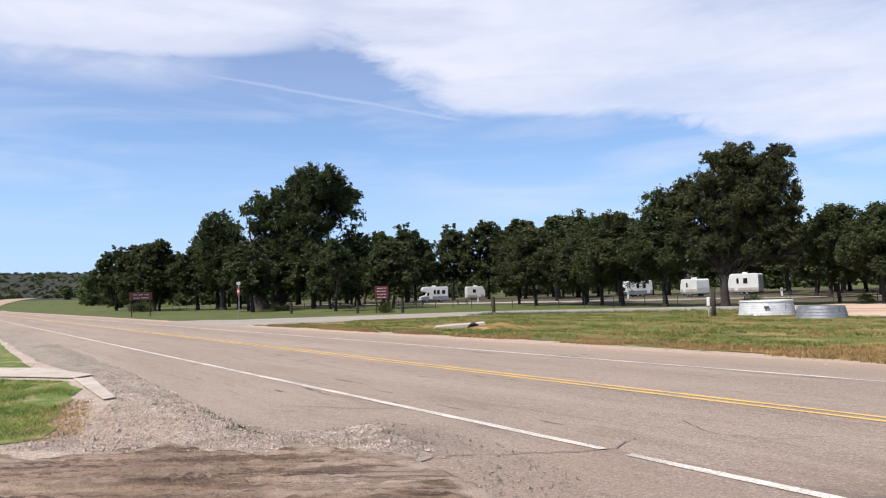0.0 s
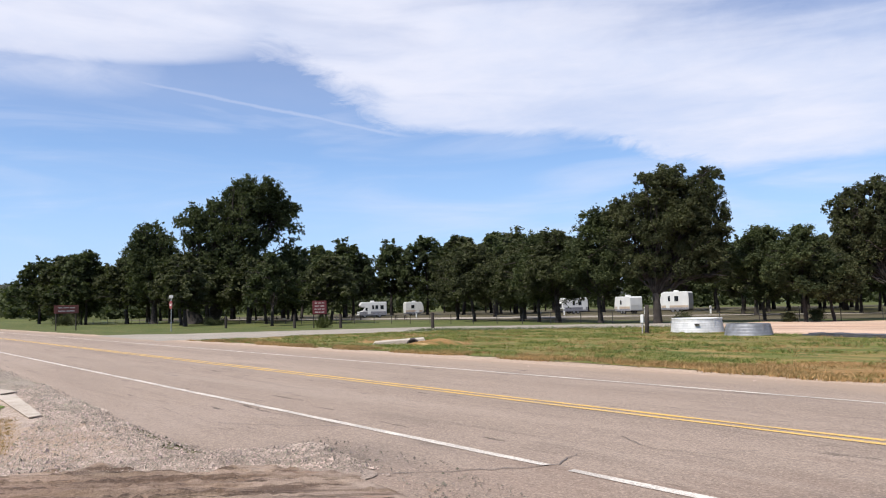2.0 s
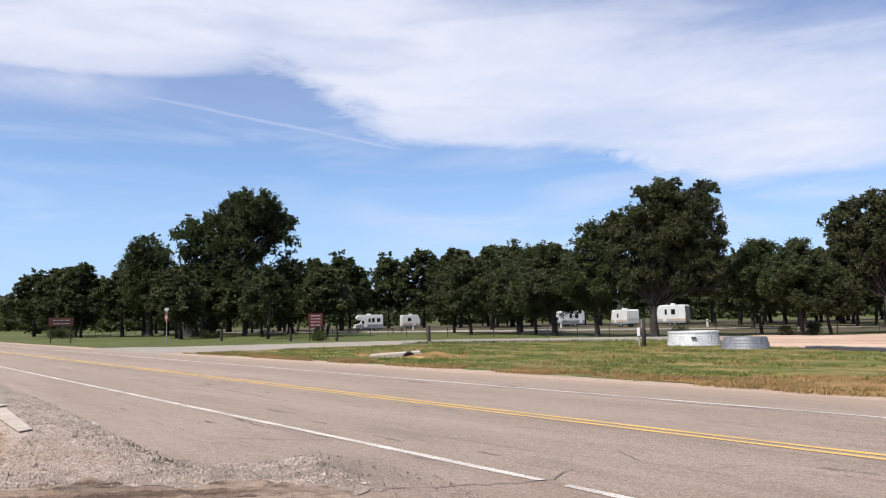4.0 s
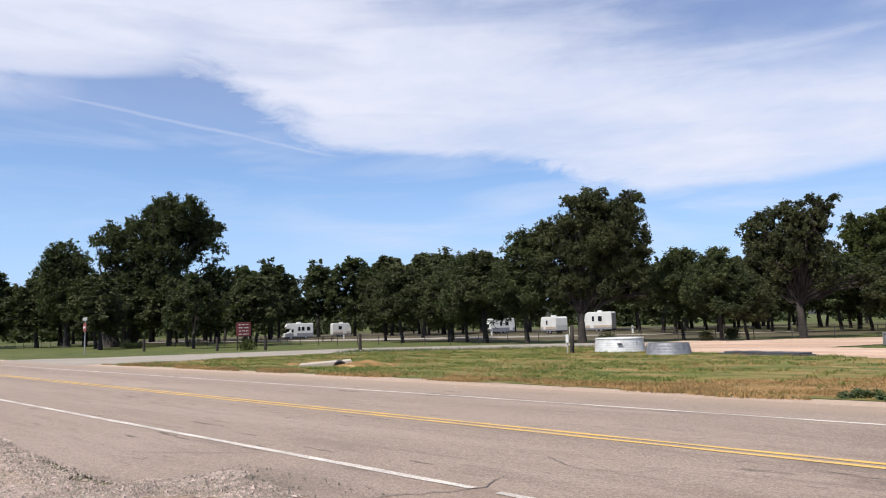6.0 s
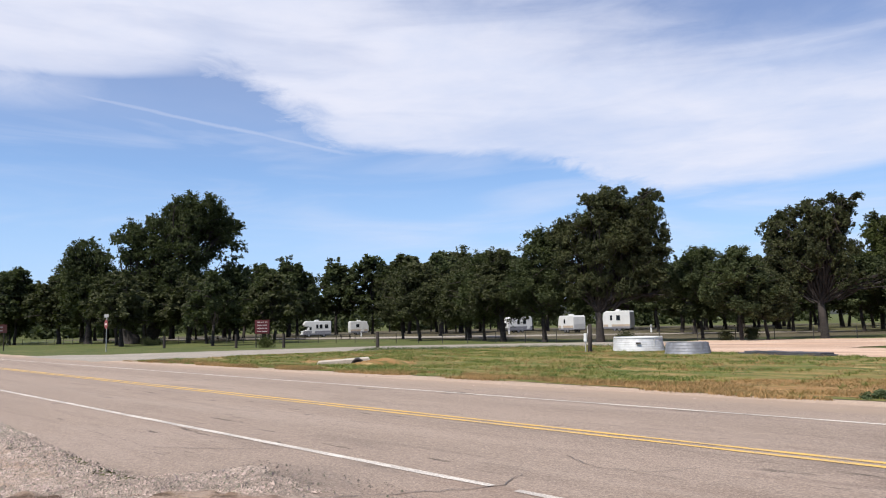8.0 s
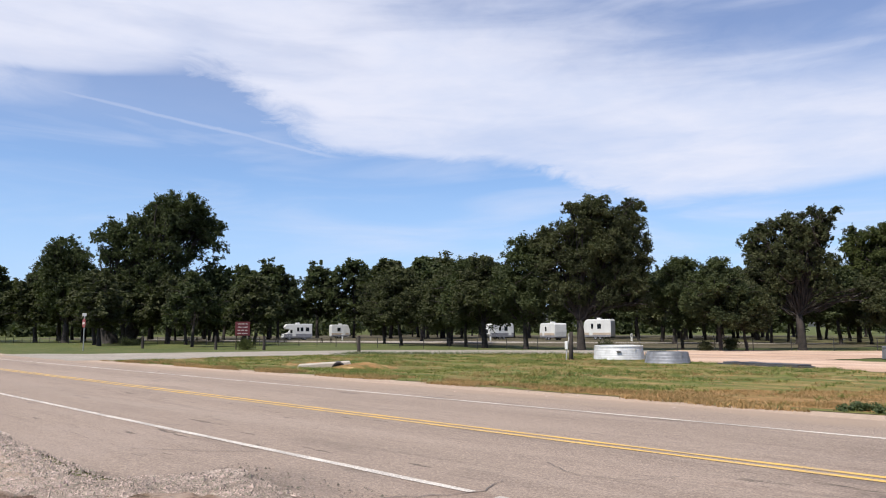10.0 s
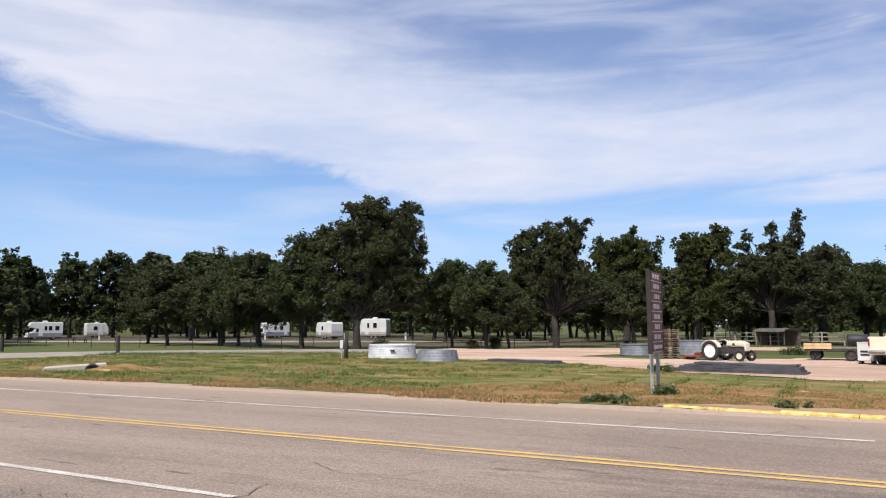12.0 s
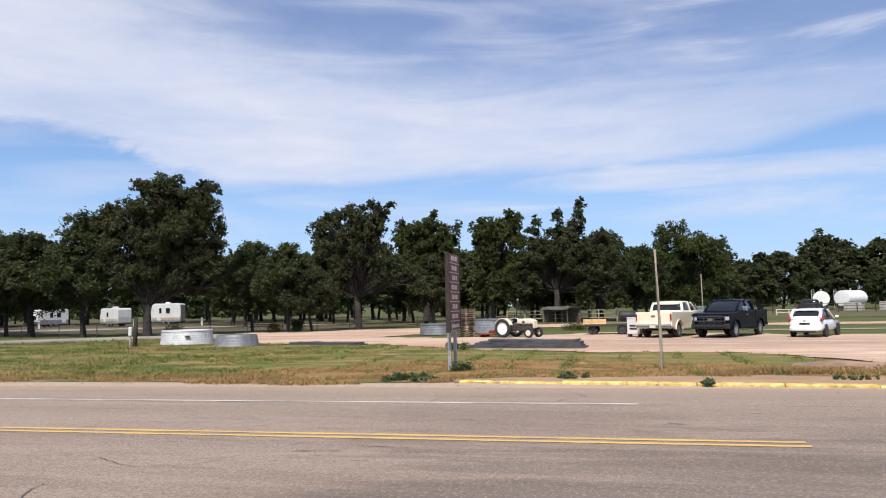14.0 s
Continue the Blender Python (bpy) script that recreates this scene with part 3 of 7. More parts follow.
def ribbon(name, y0, y1, x0, x1, off, material, step=12.0, jitter=0.0, parent=None):
    n = max(1, int(abs(x1 - x0) / step))
    verts, faces = [], []
    for i in range(n + 1):
        x = x0 + (x1 - x0) * i / n
        s = road_mid(x)
        jj = jitter if isinstance(jitter, tuple) else (jitter, jitter)
        j0 = jj[0] * noise.noise(Vector((x * 0.8, 0.3, 2.0)))
        j1 = jj[1] * noise.noise(Vector((x * 0.8, 5.3, 2.0)))
        for y in (y0 + j0, y1 + j1):
            verts.append((x, y + s, gz(x, min(y, 15.0)) + off))
        if i:
            a = 2 * i
            faces.append((a - 2, a - 1, a + 1, a))
    return mesh_from(name, verts, faces, material, parent)


road = ribbon("road", 3.25, 15.0, 90, -700, 0.0, M_ASPHALT, 1.0, (0.25, 0.0))
tagged(road, "sun-bleached two-lane asphalt road with worn paint and cracks", "road", kind="structure")
for xa, xb, outer, lab in ((90, -46, 17.5, "pale sandy road shoulder"), (-61, -260, 16.2, "pale sandy road shoulder along green grass")):
    sh = ribbon("shoulder", 15.0, outer, xa, xb, 0.0, M_SAND, 0.5, (0.0, 0.5))
    for v in sh.data.vertices:
        v.co.z += gz(0, v.co.y)
    tagged(sh, lab, "shoulder", kind="structure")

for nm, y, x1, x0, mt, lab in (("edge_line", NEAR_Y, -5.42, -420, M_WHITELINE, "white painted edge line"), ("edge_line", NEAR_Y, 60, -5.1, M_WHITELINE, "white painted edge line, broken by a crack"),
                               ("centre_line", MID_Y - 0.125, 2.07, -420, M_YELLOWLINE, "yellow painted centre line"), ("centre_line", MID_Y + 0.125, 2.07, -420, M_YELLOWLINE, "yellow painted centre line"),
                               ("edge_line", FAR_Y, 0.28, -62, M_WHITELINE, "thin worn white edge line"), ("edge_line", FAR_Y, -66, -420, M_WHITELINE, "thin worn white edge line")):
    hw = 0.056 if mt is M_YELLOWLINE else (0.062 if y < 6 else 0.058)
    tagged(ribbon(nm, y - hw, y + hw, x1, x0, 0.006, mt, 0.4, 0.02), lab, "road marking", kind="structure")


def crack(pts, width, seed):
    """A wandering open crack in the asphalt."""
    rng = random.Random(seed)
    line = []
    for a, b in zip(pts, pts[1:]):
        k = max(2, int(math.dist(a, b) / 0.12))
        for i in range(k):
            line.append((a[0] + (b[0] - a[0]) * i / k + rng.uniform(-0.035, 0.035), a[1] + (b[1] - a[1]) * i / k + rng.uniform(-0.035, 0.035)))
    line.append(pts[-1])
    verts, faces = [], []
    for i, (x, y) in enumerate(line):
        p, q = line[max(0, i - 1)], line[min(len(line) - 1, i + 1)]
        d = math.dist(p, q) or 1
        nx, ny = -(q[1] - p[1]) / d, (q[0] - p[0]) / d
        hw = 0.6 * width * rng.uniform(0.25, 1.0)
        verts += [(x + nx * hw, y + ny * hw, 0.009), (x - nx * hw, y - ny * hw, 0.009)]
        if i:
            faces.append((2 * i - 2, 2 * i - 1, 2 * i + 1, 2 * i))
    tagged(mesh_from("road_crack", verts, faces, M_CRACK), "dark open crack across the grey asphalt", "crack", "cracks in the road", "structure")


crack([(-6.35, 4.1), (-5.9, 4.75), (-5.45, 5.45), (-5.35, 5.75), (-5.6, 6.3)], 0.02, 1)
crack([(-10.9, 4.3), (-9.9, 4.9), (-9.2, 5.5)], 0.016, 2)
crack([(-5.9, 7.5), (-5.2, 7.1), (-4.6, 7.25), (-4.3, 7.8)], 0.014, 3)
crack([(-3.4, 10.5), (-2.1, 10.6), (-1.2, 10.3)], 0.012, 5)
crack([(-1.1, 12.9), (-0.6, 13.6), (-0.9, 14.2)], 0.02, 6)
crack([(-3.3, 12.4), (-3.2, 13.2)], 0.014, 7)

# side road and yard
patch("side_road", [(-44.5, 14.6), (-46.3, 18.5), (-47.8, 22), (-48.5, 28), (-45.2, 36), (-37.0, 43.0), (-30.5, 46.9), (-22, 47), (-20, 58), (-34, 57.5), (-44.5, 51.2), (-54.0, 43.5), (-59.5, 33.0), (-63.5, 24.5), (-65.0, 19.0), (-61, 14.7)], M_SIDE, 0.005, label="pale grey side road curving round the grass", category="road", jitter=0.35)
patch("driveway", [(-31.0, 46.8), (-20.5, 39.9), (-15.0, 36.9), (-11.7, 37.0), (-7.6, 33.4), (-4.2, 31.2), (-1.0, 29.2), (2.3, 29.6), (4.9, 28.4), (6.7, 25.6), (7.9, 22.6), (9.5, 16.0), (40, 16.0), (40, 43), (13.5, 42.8), (9.0, 43.2), (8.2, 46), (-1.6, 50.5), (-3.0, 48.0), (-10.3, 44.2), (-15.4, 47.0), (-13.6, 53.5), (-10.4, 64.0), (-1.6, 65.0), (5.0, 64.5), (13, 61.5), (40, 60.5), (40, 66.5), (13, 67.5), (5.0, 70.0), (-4, 76), (-14.0, 70.5), (-20.0, 66.5), (-25.0, 63.5), (-32, 60.5)], M_DRIVE, 0.006, label="pinkish gravel driveway and parking yard", category="driveway", jitter=0.8)
patch("camp_road", [(-170, 66), (-116, 66), (-90, 70), (-72, 73.5), (-62, 82), (-48, 88), (-30, 95), (-30, 99), (-50, 94), (-66, 90), (-80, 88), (-96, 82), (-116, 74), (-170, 74)], M_SIDE, 0.0, label="pale gravel camp road under the trees", category="road", jitter=0.4)
# darker sheet of litter that also paints the shade below the crowns
patch("wood_floor", [(-230, 60), (-150, 56), (-110, 62), (-80, 66), (-58, 65), (-42, 64), (-30, 70), (-20, 84), (-30, 100), (-60, 200), (-230, 200)], M_LITTER_SHADE, -0.014, label="dry litter under the camp trees, coloured darker for their shade", category="ground", jitter=1.0, step=2.0)
patch("drive_strip", [(9, 51), (40, 50), (40, 51.6), (9, 52.8)], M_SIDE, 0.0, label="faint pale track across the lawn", category="track", jitter=0.3)

# dry grass under the trees; part of its darkness is painted shade
patch("pasture", [(-60, 100), (-30, 100), (-14, 88), (14, 86), (60, 84), (60, 200), (-60, 200)], M_DULL, 0.0, label="dry tan pasture, coloured darker for the shade of the trees", category="grass", jitter=1.0, step=2.0)

# verge with grass
VERGE = [(-44.0, 16.4), (-30, 16.5), (-20, 16.7), (-14, 16.4), (-9.5, 16.2), (-7.5, 15.8), (-3.4, 16.7), (4.0, 16.6), (9.0, 16.4), (7.6, 22.6), (6.4, 25.4), (4.7, 28.2), (2.3, 29.4), (-1.0, 29.0), (-4.4, 31.0), (-7.7, 33.2), (-11.8, 36.8), (-15.2, 36.7), (-20.7, 39.7), (-31.2, 46.6), (-37.2, 42.8), (-45.0, 35.8), (-48.2, 28), (-47.4, 22)]
patch("verge", VERGE, M_VERGE, 0.012, label="roadside grass verge, patchy green and dried brown", category="grass", jitter=0.45)

patch("dry_verge", [(-12, 16.5), (-8, 16.4), (-3.8, 17.2), (-2.6, 17.7), (0, 17.9), (3.3, 18.5), (5.3, 18.0), (6.6, 19.6), (6.3, 22), (2, 23.8), (-5, 25.5), (-10, 22)], M_DRYVERGE, 0.017, label="sun-dried brown grass of the verge", category="grass", jitter=0.7, step=0.3)

# bare soil behind the kerb
SOILSTRIP = [(-3.6, 16.5), (1.5, 15.9), (5.3, 15.6), (9.0, 15.4), (9.0, 17.6), (6.6, 19.6), (5.4, 18.0), (3.3, 18.6), (0.0, 18.0), (-2.6, 17.8), (-3.8, 17.3)]
patch("soil_strip", SOILSTRIP, M_SOILSTRIP, 0.022, label="bare pinkish soil behind the kerb", category="soil", jitter=0.3, step=0.25)

# near corner: gravel, mud, slabs and grass
patch("gravel_corner", [(-60, -6), (-4.6, -6), (-4.6, 2.0), (-5.3, 3.2), (-6.0, 3.8), (-6.7, 4.25), (-7.3, 4.5), (-8.2, 4.4), (-8.5, 3.7), (-8.8, 3.25), (-9.7, 3.12), (-13.1, 3.3), (-20, 3.65), (-60, 3.9)], M_GRAVEL, 0.010, label="loose gravel where the lot meets the road", category="gravel", jitter=0.32, step=0.08)
MUD = [(-11, -4), (-3.6, -4), (-3.6, 2.5), (-4.5, 3.7), (-5.4, 4.2), (-6.8, 4.15), (-7.5, 3.8), (-8.3, 2.9), (-9.2, 1.7), (-10.0, 0.7), (-10.8, -0.6)]


def churned_mud():
    """Mud pressed into ruts and ridges that run along the wheel tracks; it thins out to nothing at its edge."""
    step = 0.045
    nx, ny = int(7.6 / step), int(8.4 / step)
    ids, verts, faces, thin_ = {}, [], [], []
    c, s = math.cos(radians(47)), math.sin(radians(47))
    for j in range(ny + 1):
        for i in range(nx + 1):
            x, y = -11.1 + i * step, -4.1 + j * step
            d, odd = 9.0, False
            for (ax_, ay_), (bx_, by_) in zip(MUD, MUD[1:] + MUD[:1]):
                if (ay_ > y) != (by_ > y) and x < (bx_ - ax_) * (y - ay_) / (by_ - ay_) + ax_:
                    odd = not odd
                ex, ey = bx_ - ax_, by_ - ay_
                t = max(0.0, min(1.0, ((x - ax_) * ex + (y - ay_) * ey) / (ex * ex + ey * ey)))
                d = min(d, math.hypot(x - ax_ - t * ex, y - ay_ - t * ey))
            if not odd:
                continue
            u, v = x * c + y * s, -x * s + y * c
            wander = 0.25 * noise.noise(Vector((u * 0.5, v * 0.4, 4.0)))
            rut = noise.noise(Vector((u * 0.35, (v + wander) * 4.2, 1.0)))
            fine = noise.noise(Vector((u * 1.1, (v + wander) * 10.0, 2.0)))
            clod = noise.noise(Vector((x * 9, y * 9, 3.0)))
            edge = min(1.0, d / 0.7) + (1.6 * noise.noise(Vector((x * 0.9, y * 1.6, 8.0))) + 0.9 * noise.noise(Vector((x * 3.6, y * 4.4, 5.0)))) * (1 - min(1.0, d / 1.6))
            h = 0.022 + 0.05 * rut + 0.03 * fine + 0.032 * clod + 0.02 * noise.noise(Vector((x * 21, y * 21, 6.0)))
            edge = max(0.0, min(1.0, edge))
            z = -0.012 + 0.028 * min(1.0, edge * 2) + max(0.0, h) * edge
            ids[i, j] = len(verts)
            verts.append((x, y, z))
            thin_.append(min(1.0, d / 1.1))
    for (i, j), a in ids.items():
        q = [ids.get(k) for k in ((i + 1, j), (i + 1, j + 1), (i, j + 1))]
        if None not in q:
            faces.append((a, *q))
    ob = mesh_from("mud", verts, faces, M_MUD, smooth=True)
    ob.data.attributes.new("depth_of_mud", "FLOAT", "POINT").data.foreach_set("value", thin_)
    tagged(ob, "reddish mud with dried tyre ruts", "mud", kind="structure")


churned_mud()
patch("near_grass", [(-60, -5), (-11, -3.5), (-10.2, 0.6), (-10.4, 1.15), (-12.4, 1.5), (-13.6, 1.85), (-15.2, 2.15), (-17.4, 2.3), (-21.0, 0.2), (-60, -1.5)], M_NEARGRASS, 0.022, label="green grass corner with yellowed edge", category="grass", jitter=0.3, step=0.2)
patch("dirt_strip", [(-60, 2.6), (-26.5, 2.35), (-21, 2.55), (-18.2, 3.0), (-15.5, 3.0), (-13.5, 2.9), (-14, 3.4), (-20, 3.7), (-60, 4.0)], M_DIRT, 0.016, label="weedy trodden dirt beside the asphalt", category="dirt", jitter=0.15, step=0.2)
patch("near_grass", [(-60, -1.2), (-24.4, 0.4), (-22.2, 2.0), (-26.7, 2.0), (-32, 2.1), (-60, 2.6)], M_NEARGRASS, 0.024, label="strip of green grass beside the slab", category="grass", jitter=0.1, step=0.3)
for pts in ([(-24, 0.2), (-21.2, 0.2), (-17.9, 2.45), (-18.3, 2.9), (-21.3, 2.2)], [(-17.7, 2.4), (-13.5, 2.28), (-13.6, 2.5), (-17.6, 2.75)]):
    bm = bmesh.new()
    vs = [bm.verts.new((x, y, 0.03)) for x, y in pts]
    f = bm.faces.new(vs)
    r = bmesh.ops.extrude_face_region(bm, geom=[f])
    for v in r["geom"]:
        if isinstance(v, bmesh.types.BMVert):
            v.co.z += 0.02
    bmesh.ops.recalc_face_normals(bm, faces=bm.faces[:])
    bmesh.ops.bevel(bm, geom=bm.edges[:], offset=0.008, segments=1, affect="EDGES")
    tagged(part("concrete_slab", bm, M_CONC), "pale broken concrete slab at the grass edge", "concrete slab", "slabs at the corner")

# ---------------------------------------------------------------- trees
def leaf_mesh(rng, lobes, count, size, droop=0.25, sub=0, tri=False):
    """Many small leaves on twigs that spray out of uneven boughs. rng: numpy generator. Returns corners."""
    lob = np.array(lobes, float)
    out = np.zeros((len(lob), 3))
    if sub:
        # break each lobe into small boughs
        d0 = rng.normal(size=(len(lob), sub, 3))
        d0 /= np.linalg.norm(d0, axis=2)[..., None]
        d0[..., 2] = np.where(d0[..., 2] < -0.6, -d0[..., 2], d0[..., 2])
        rr = lob[:, None, 3] * rng.uniform(0.18, 0.82, (len(lob), sub))
        cc = lob[:, None, :3] + d0 * rr[..., None]
        r2 = lob[:, None, 3] * rng.uniform(0.17, 0.42, (len(lob), sub))
        lob = np.concatenate([cc, r2[..., None]], 2).reshape(-1, 4)
        out = d0.reshape(-1, 3)
    per = 7 if sub else 2
    twigs = count // per
    area = lob[:, 3] ** 2
    pick = rng.choice(len(lob), twigs, p=area / area.sum())
    d = rng.normal(size=(twigs, 3)) + 0.35 * out[pick] + np.array([0, 0, 0.22])
    d /= np.linalg.norm(d, axis=1)[:, None]
    reach = lob[pick, 3] * rng.uniform(0.55, 1.12, twigs)
    t = rng.uniform(0.3, 1.0, (twigs, per))
    c = lob[pick, None, :3] + d[:, None] * (reach[:, None] * t)[..., None] + rng.normal(size=(twigs, per, 3)) * (0.16 * lob[pick, 3])[:, None, None]
    c[..., 2] -= droop * 0.5 * lob[pick, None, 3] * t ** 2 * rng.random((twigs, 1))
    c = c.reshape(-1, 3)
    count = len(c)
    nrm = np.repeat(d, per, 0) * 0.5 + rng.normal(size=(count, 3)) * 0.75 + np.array([0, 0, 0.35])
    nrm /= np.linalg.norm(nrm, axis=1)[:, None]
    a = np.cross(nrm, rng.normal(size=(count, 3)))
    a /= np.linalg.norm(a, axis=1)[:, None]
    b = np.cross(nrm, a)
    s = (size * rng.uniform(0.55, 1.35, count))[:, None]
    if tri:
        return np.stack([c - a * s, c + a * s * 0.5 - b * s * 0.6, c + a * s * 0.6 + b * s * 0.6], 1).reshape(-1, 3)
    return np.stack([c - a * s, c - b * s * 0.5 + nrm * s * 0.18, c + a * s, c + b * s * 0.5 + nrm * s * 0.18], 1).reshape(-1, 3)


def quads_object(name, verts, material, parent, label="", k=4):
    """Many loose faces of k corners as one mesh."""
    n = len(verts) // k
    me = bpy.data.meshes.new(name)
    me.vertices.add(k * n)
    me.vertices.foreach_set("co", np.ascontiguousarray(verts, np.float32).ravel())
    me.loops.add(k * n)
    me.loops.foreach_set("vertex_index", np.arange(k * n, dtype=np.int32))
    me.polygons.add(n)
    me.polygons.foreach_set("loop_start", np.arange(0, k * n, k, dtype=np.int32))
    me.update(calc_edges=True)
    me.materials.append(material)
    ob = new(name, me)
    ob.parent = parent
    if label:
        ob["label"] = label
    return ob


def limb(bm, pts, r0, r1, seg=7):
    """A bent tapered limb through the points."""
    prev = None
    n = len(pts)
    for i, p in enumerate(pts):
        r = r0 + (r1 - r0) * i / (n - 1)
        d = Vector(pts[min(n - 1, i + 1)]) - Vector(pts[max(0, i - 1)])
        q = d.to_track_quat("Z", "Y").to_matrix()
        ring = [bm.verts.new(Vector(p) + q @ Vector((r * math.cos(6.2832 * k / seg), r * math.sin(6.2832 * k / seg), 0))) for k in range(seg)]
        if prev:
            for k in range(seg):
                bm.faces.new((prev[k], prev[(k + 1) % seg], ring[(k + 1) % seg], ring[k]))
        prev = ring
    bm.faces.new(prev)


def bend(rng, a, b, wig, n=5):
    a, b = Vector(a), Vector(b)
    out = []
    for i in range(n + 1):
        t = i / n
        p = a.lerp(b, t) + Vector((0, 0, 0.10 * (b - a).length * math.sin(math.pi * t)))
        if 0 < i < n:
            p += Vector((rng.uniform(-wig, wig), rng.uniform(-wig, wig), rng.uniform(-wig, wig)))
        out.append(p)
    return out


def tree(name, seed, lobes, trunk, fork, leaves, size, material, label, m, stems=1, deads=0, flare=1.35, sub=24, tri=False):
    """A tree: a flared tapered trunk, limbs to each lobe of the crown and a crown of many leaf sprays.
    lobes: (x, y, z, radius); trunk: radius at the base; fork: height of the first fork."""
    rng = random.Random(seed)
    nr = np.random.default_rng(seed)
    e = thing(name, m, label, "tree", "trees of the camp ground")
    bm = bmesh.new()
    for s in range(stems):
        ox = 0 if stems == 1 else (s - (stems - 1) / 2) * trunk * 1.9
        top = Vector((ox * 2.2 + rng.uniform(-0.2, 0.2), rng.uniform(-0.2, 0.2), fork))
        limb(bm, [(ox, 0, -0.15), (ox, 0, 0.12), (ox * 1.1, 0, 0.5), top.lerp(Vector((ox, 0, 0)), 0.4) + Vector((rng.uniform(-.1, .1), 0, 0)), top], trunk * flare, trunk * 0.78, 9)
        mine = [l for i, l in enumerate(lobes) if i % stems == s]
        for (x, y, z, r) in mine:
            if z < fork * 0.7:
                continue
            start = top if rng.random() < 0.6 else top.lerp(Vector((x, y, z)), 0.25)
            limb(bm, bend(rng, start - Vector((0, 0, 0.2)), (x * 0.9, y * 0.9, z), 0.06 * max(1.0, z * 0.5)), trunk * rng.uniform(0.17, 0.28), 0.025, 6)
            for _ in range(3):
                th = rng.uniform(0, 6.28)
                limb(bm, bend(rng, (x * 0.8, y * 0.8, z - r * 0.25), (x + r * 0.8 * math.cos(th), y + r * 0.8 * math.sin(th), z + r * rng.uniform(-0.3, 0.6)), 0.1, 3), 0.06, 0.015, 4)
    part("trunk", bm, M_BARK, e, smooth=True)
    if deads:
        bm = bmesh.new()
        for _ in range(deads):
            l = lobes[rng.randrange(len(lobes))]
            c = Vector(l[:3])
            th, k = rng.uniform(3.4, 6.0), l[3]
            limb(bm, bend(rng, c * 0.9, c + Vector((k * 1.05 * math.cos(th), k * 1.05 * math.sin(th), rng.uniform(-0.5, 0.7) * k)), 0.15, 4), 0.05, 0.012, 4)
        tagged(part("dead_branches", bm, M_DEAD, e, "bare grey dead branches"), kind="stuff")
    quads_object("crown", leaf_mesh(nr, lobes, leaves, size, sub=sub, tri=tri), material, e, k=3 if tri else 4)
    return e


def auto_lobes(seed, h, w, low, n=15):
    """Lobes of a rounded, uneven crown of height h and width w whose foliage starts at low."""
    rng = random.Random(seed)
    out = []
    for i in range(n):
        t = (i + 0.5) / n
        z = low + (h - low) * (0.08 + 0.80 * t)
        reach = w / 2 * math.sin(math.pi * min(0.97, 0.30 + 0.64 * t)) ** 0.7
        a = 2.4 * i + rng.uniform(-0.5, 0.5)
        r = w * rng.uniform(0.20, 0.31) * (1.2 - 0.4 * t)
        d = max(0, reach - r * 0.8)
        out.append((d * math.cos(a), d * math.sin(a), z, r))
    out.append((0, 0, h - w * 0.17, w * 0.19))
    out.append((rng.uniform(-.1, .1) * w, 0, (h + low) / 2, w * 0.27))
    return out


def facing(x, y, extra=0.0):
    """A pose at x, y whose x axis lies across the line from the origin."""
    return pose(x, y, gz(x, y), 0, 0, math.degrees(math.atan2(y, x)) - 90 + extra)

# great cottonwood: crown as masses across and up
def hero(name, seed, x, y, masses, depth, trunk, fork, leaves, size, material, label, **kw):
    """masses: (across, up, radius); each is laid at a depth of its own, with one or two more behind or before it."""
    rng = random.Random(seed)
    lobes = []
    mid = sum(q[0] for q in masses) / len(masses)
    between = [((a[0] + b[0]) / 2, (a[1] + b[1]) / 2, 0.56 * (a[2] + b[2])) for a, b in itertools.combinations(masses, 2) if math.dist(a[:2], b[:2]) < 1.45 * (a[2] + b[2])]
    rng.shuffle(between)
    for i, (u, v, r) in enumerate([(q[0], q[1], q[2] * 1.08) for q in masses] + between[: len(masses) + 6]):
        room = max(0.2, 1 - abs(u - mid) / (2.6 * depth))
        lobes.append((u, rng.uniform(-depth, depth) * 0.7 * room, v, r))
        lobes.append((u * 0.94 + mid * 0.06, (depth if i % 2 else -depth) * rng.uniform(0.4, 1.0) * room, v - rng.uniform(0.0, 0.5), r * 0.85))
    return tree(name, seed, lobes, trunk, fork, leaves, size, material, label, facing(x, y), tri=True, **kw)


hero("cottonwood_tree", 11, -116.5, 44.8, [(5.1, 21.7, 2.1), (7.3, 22.2, 2.4), (9.7, 21.9, 2.4), (12.0, 20.2, 2.4), (14.1, 18.1, 2.1), (4.2, 19.2, 2.7), (7.1, 18.9, 3.1), (10.0, 18.0, 2.9), (12.7, 15.9, 1.9), (14.8, 15.4, 1.4), (-3.5, 16.2, 1.9), (-1.4, 17.6, 2.1), (1.1, 16.0, 1.8), (4.9, 15.4, 2.7), (-0.4, 13.6, 2.1), (2.4, 12.3, 2.9), (8.8, 12.7, 2.7), (13.8, 12.0, 2.2), (-0.7, 10.2, 2.7), (3.1, 8.5, 3.2), (6.9, 8.5, 3.2), (10.8, 9.2, 3.0), (-0.0, 6.9, 2.7), (3.7, 5.5, 2.5), (8.2, 5.4, 2.5), (12.1, 6.4, 2.6), (15.5, 8.5, 2.1), (15.5, 6.0, 1.9)],
     5.0, 1.15, 3.5, 125000, 0.20, M_LEAF[0], "huge spreading cottonwood with a thick trunk", stems=2)
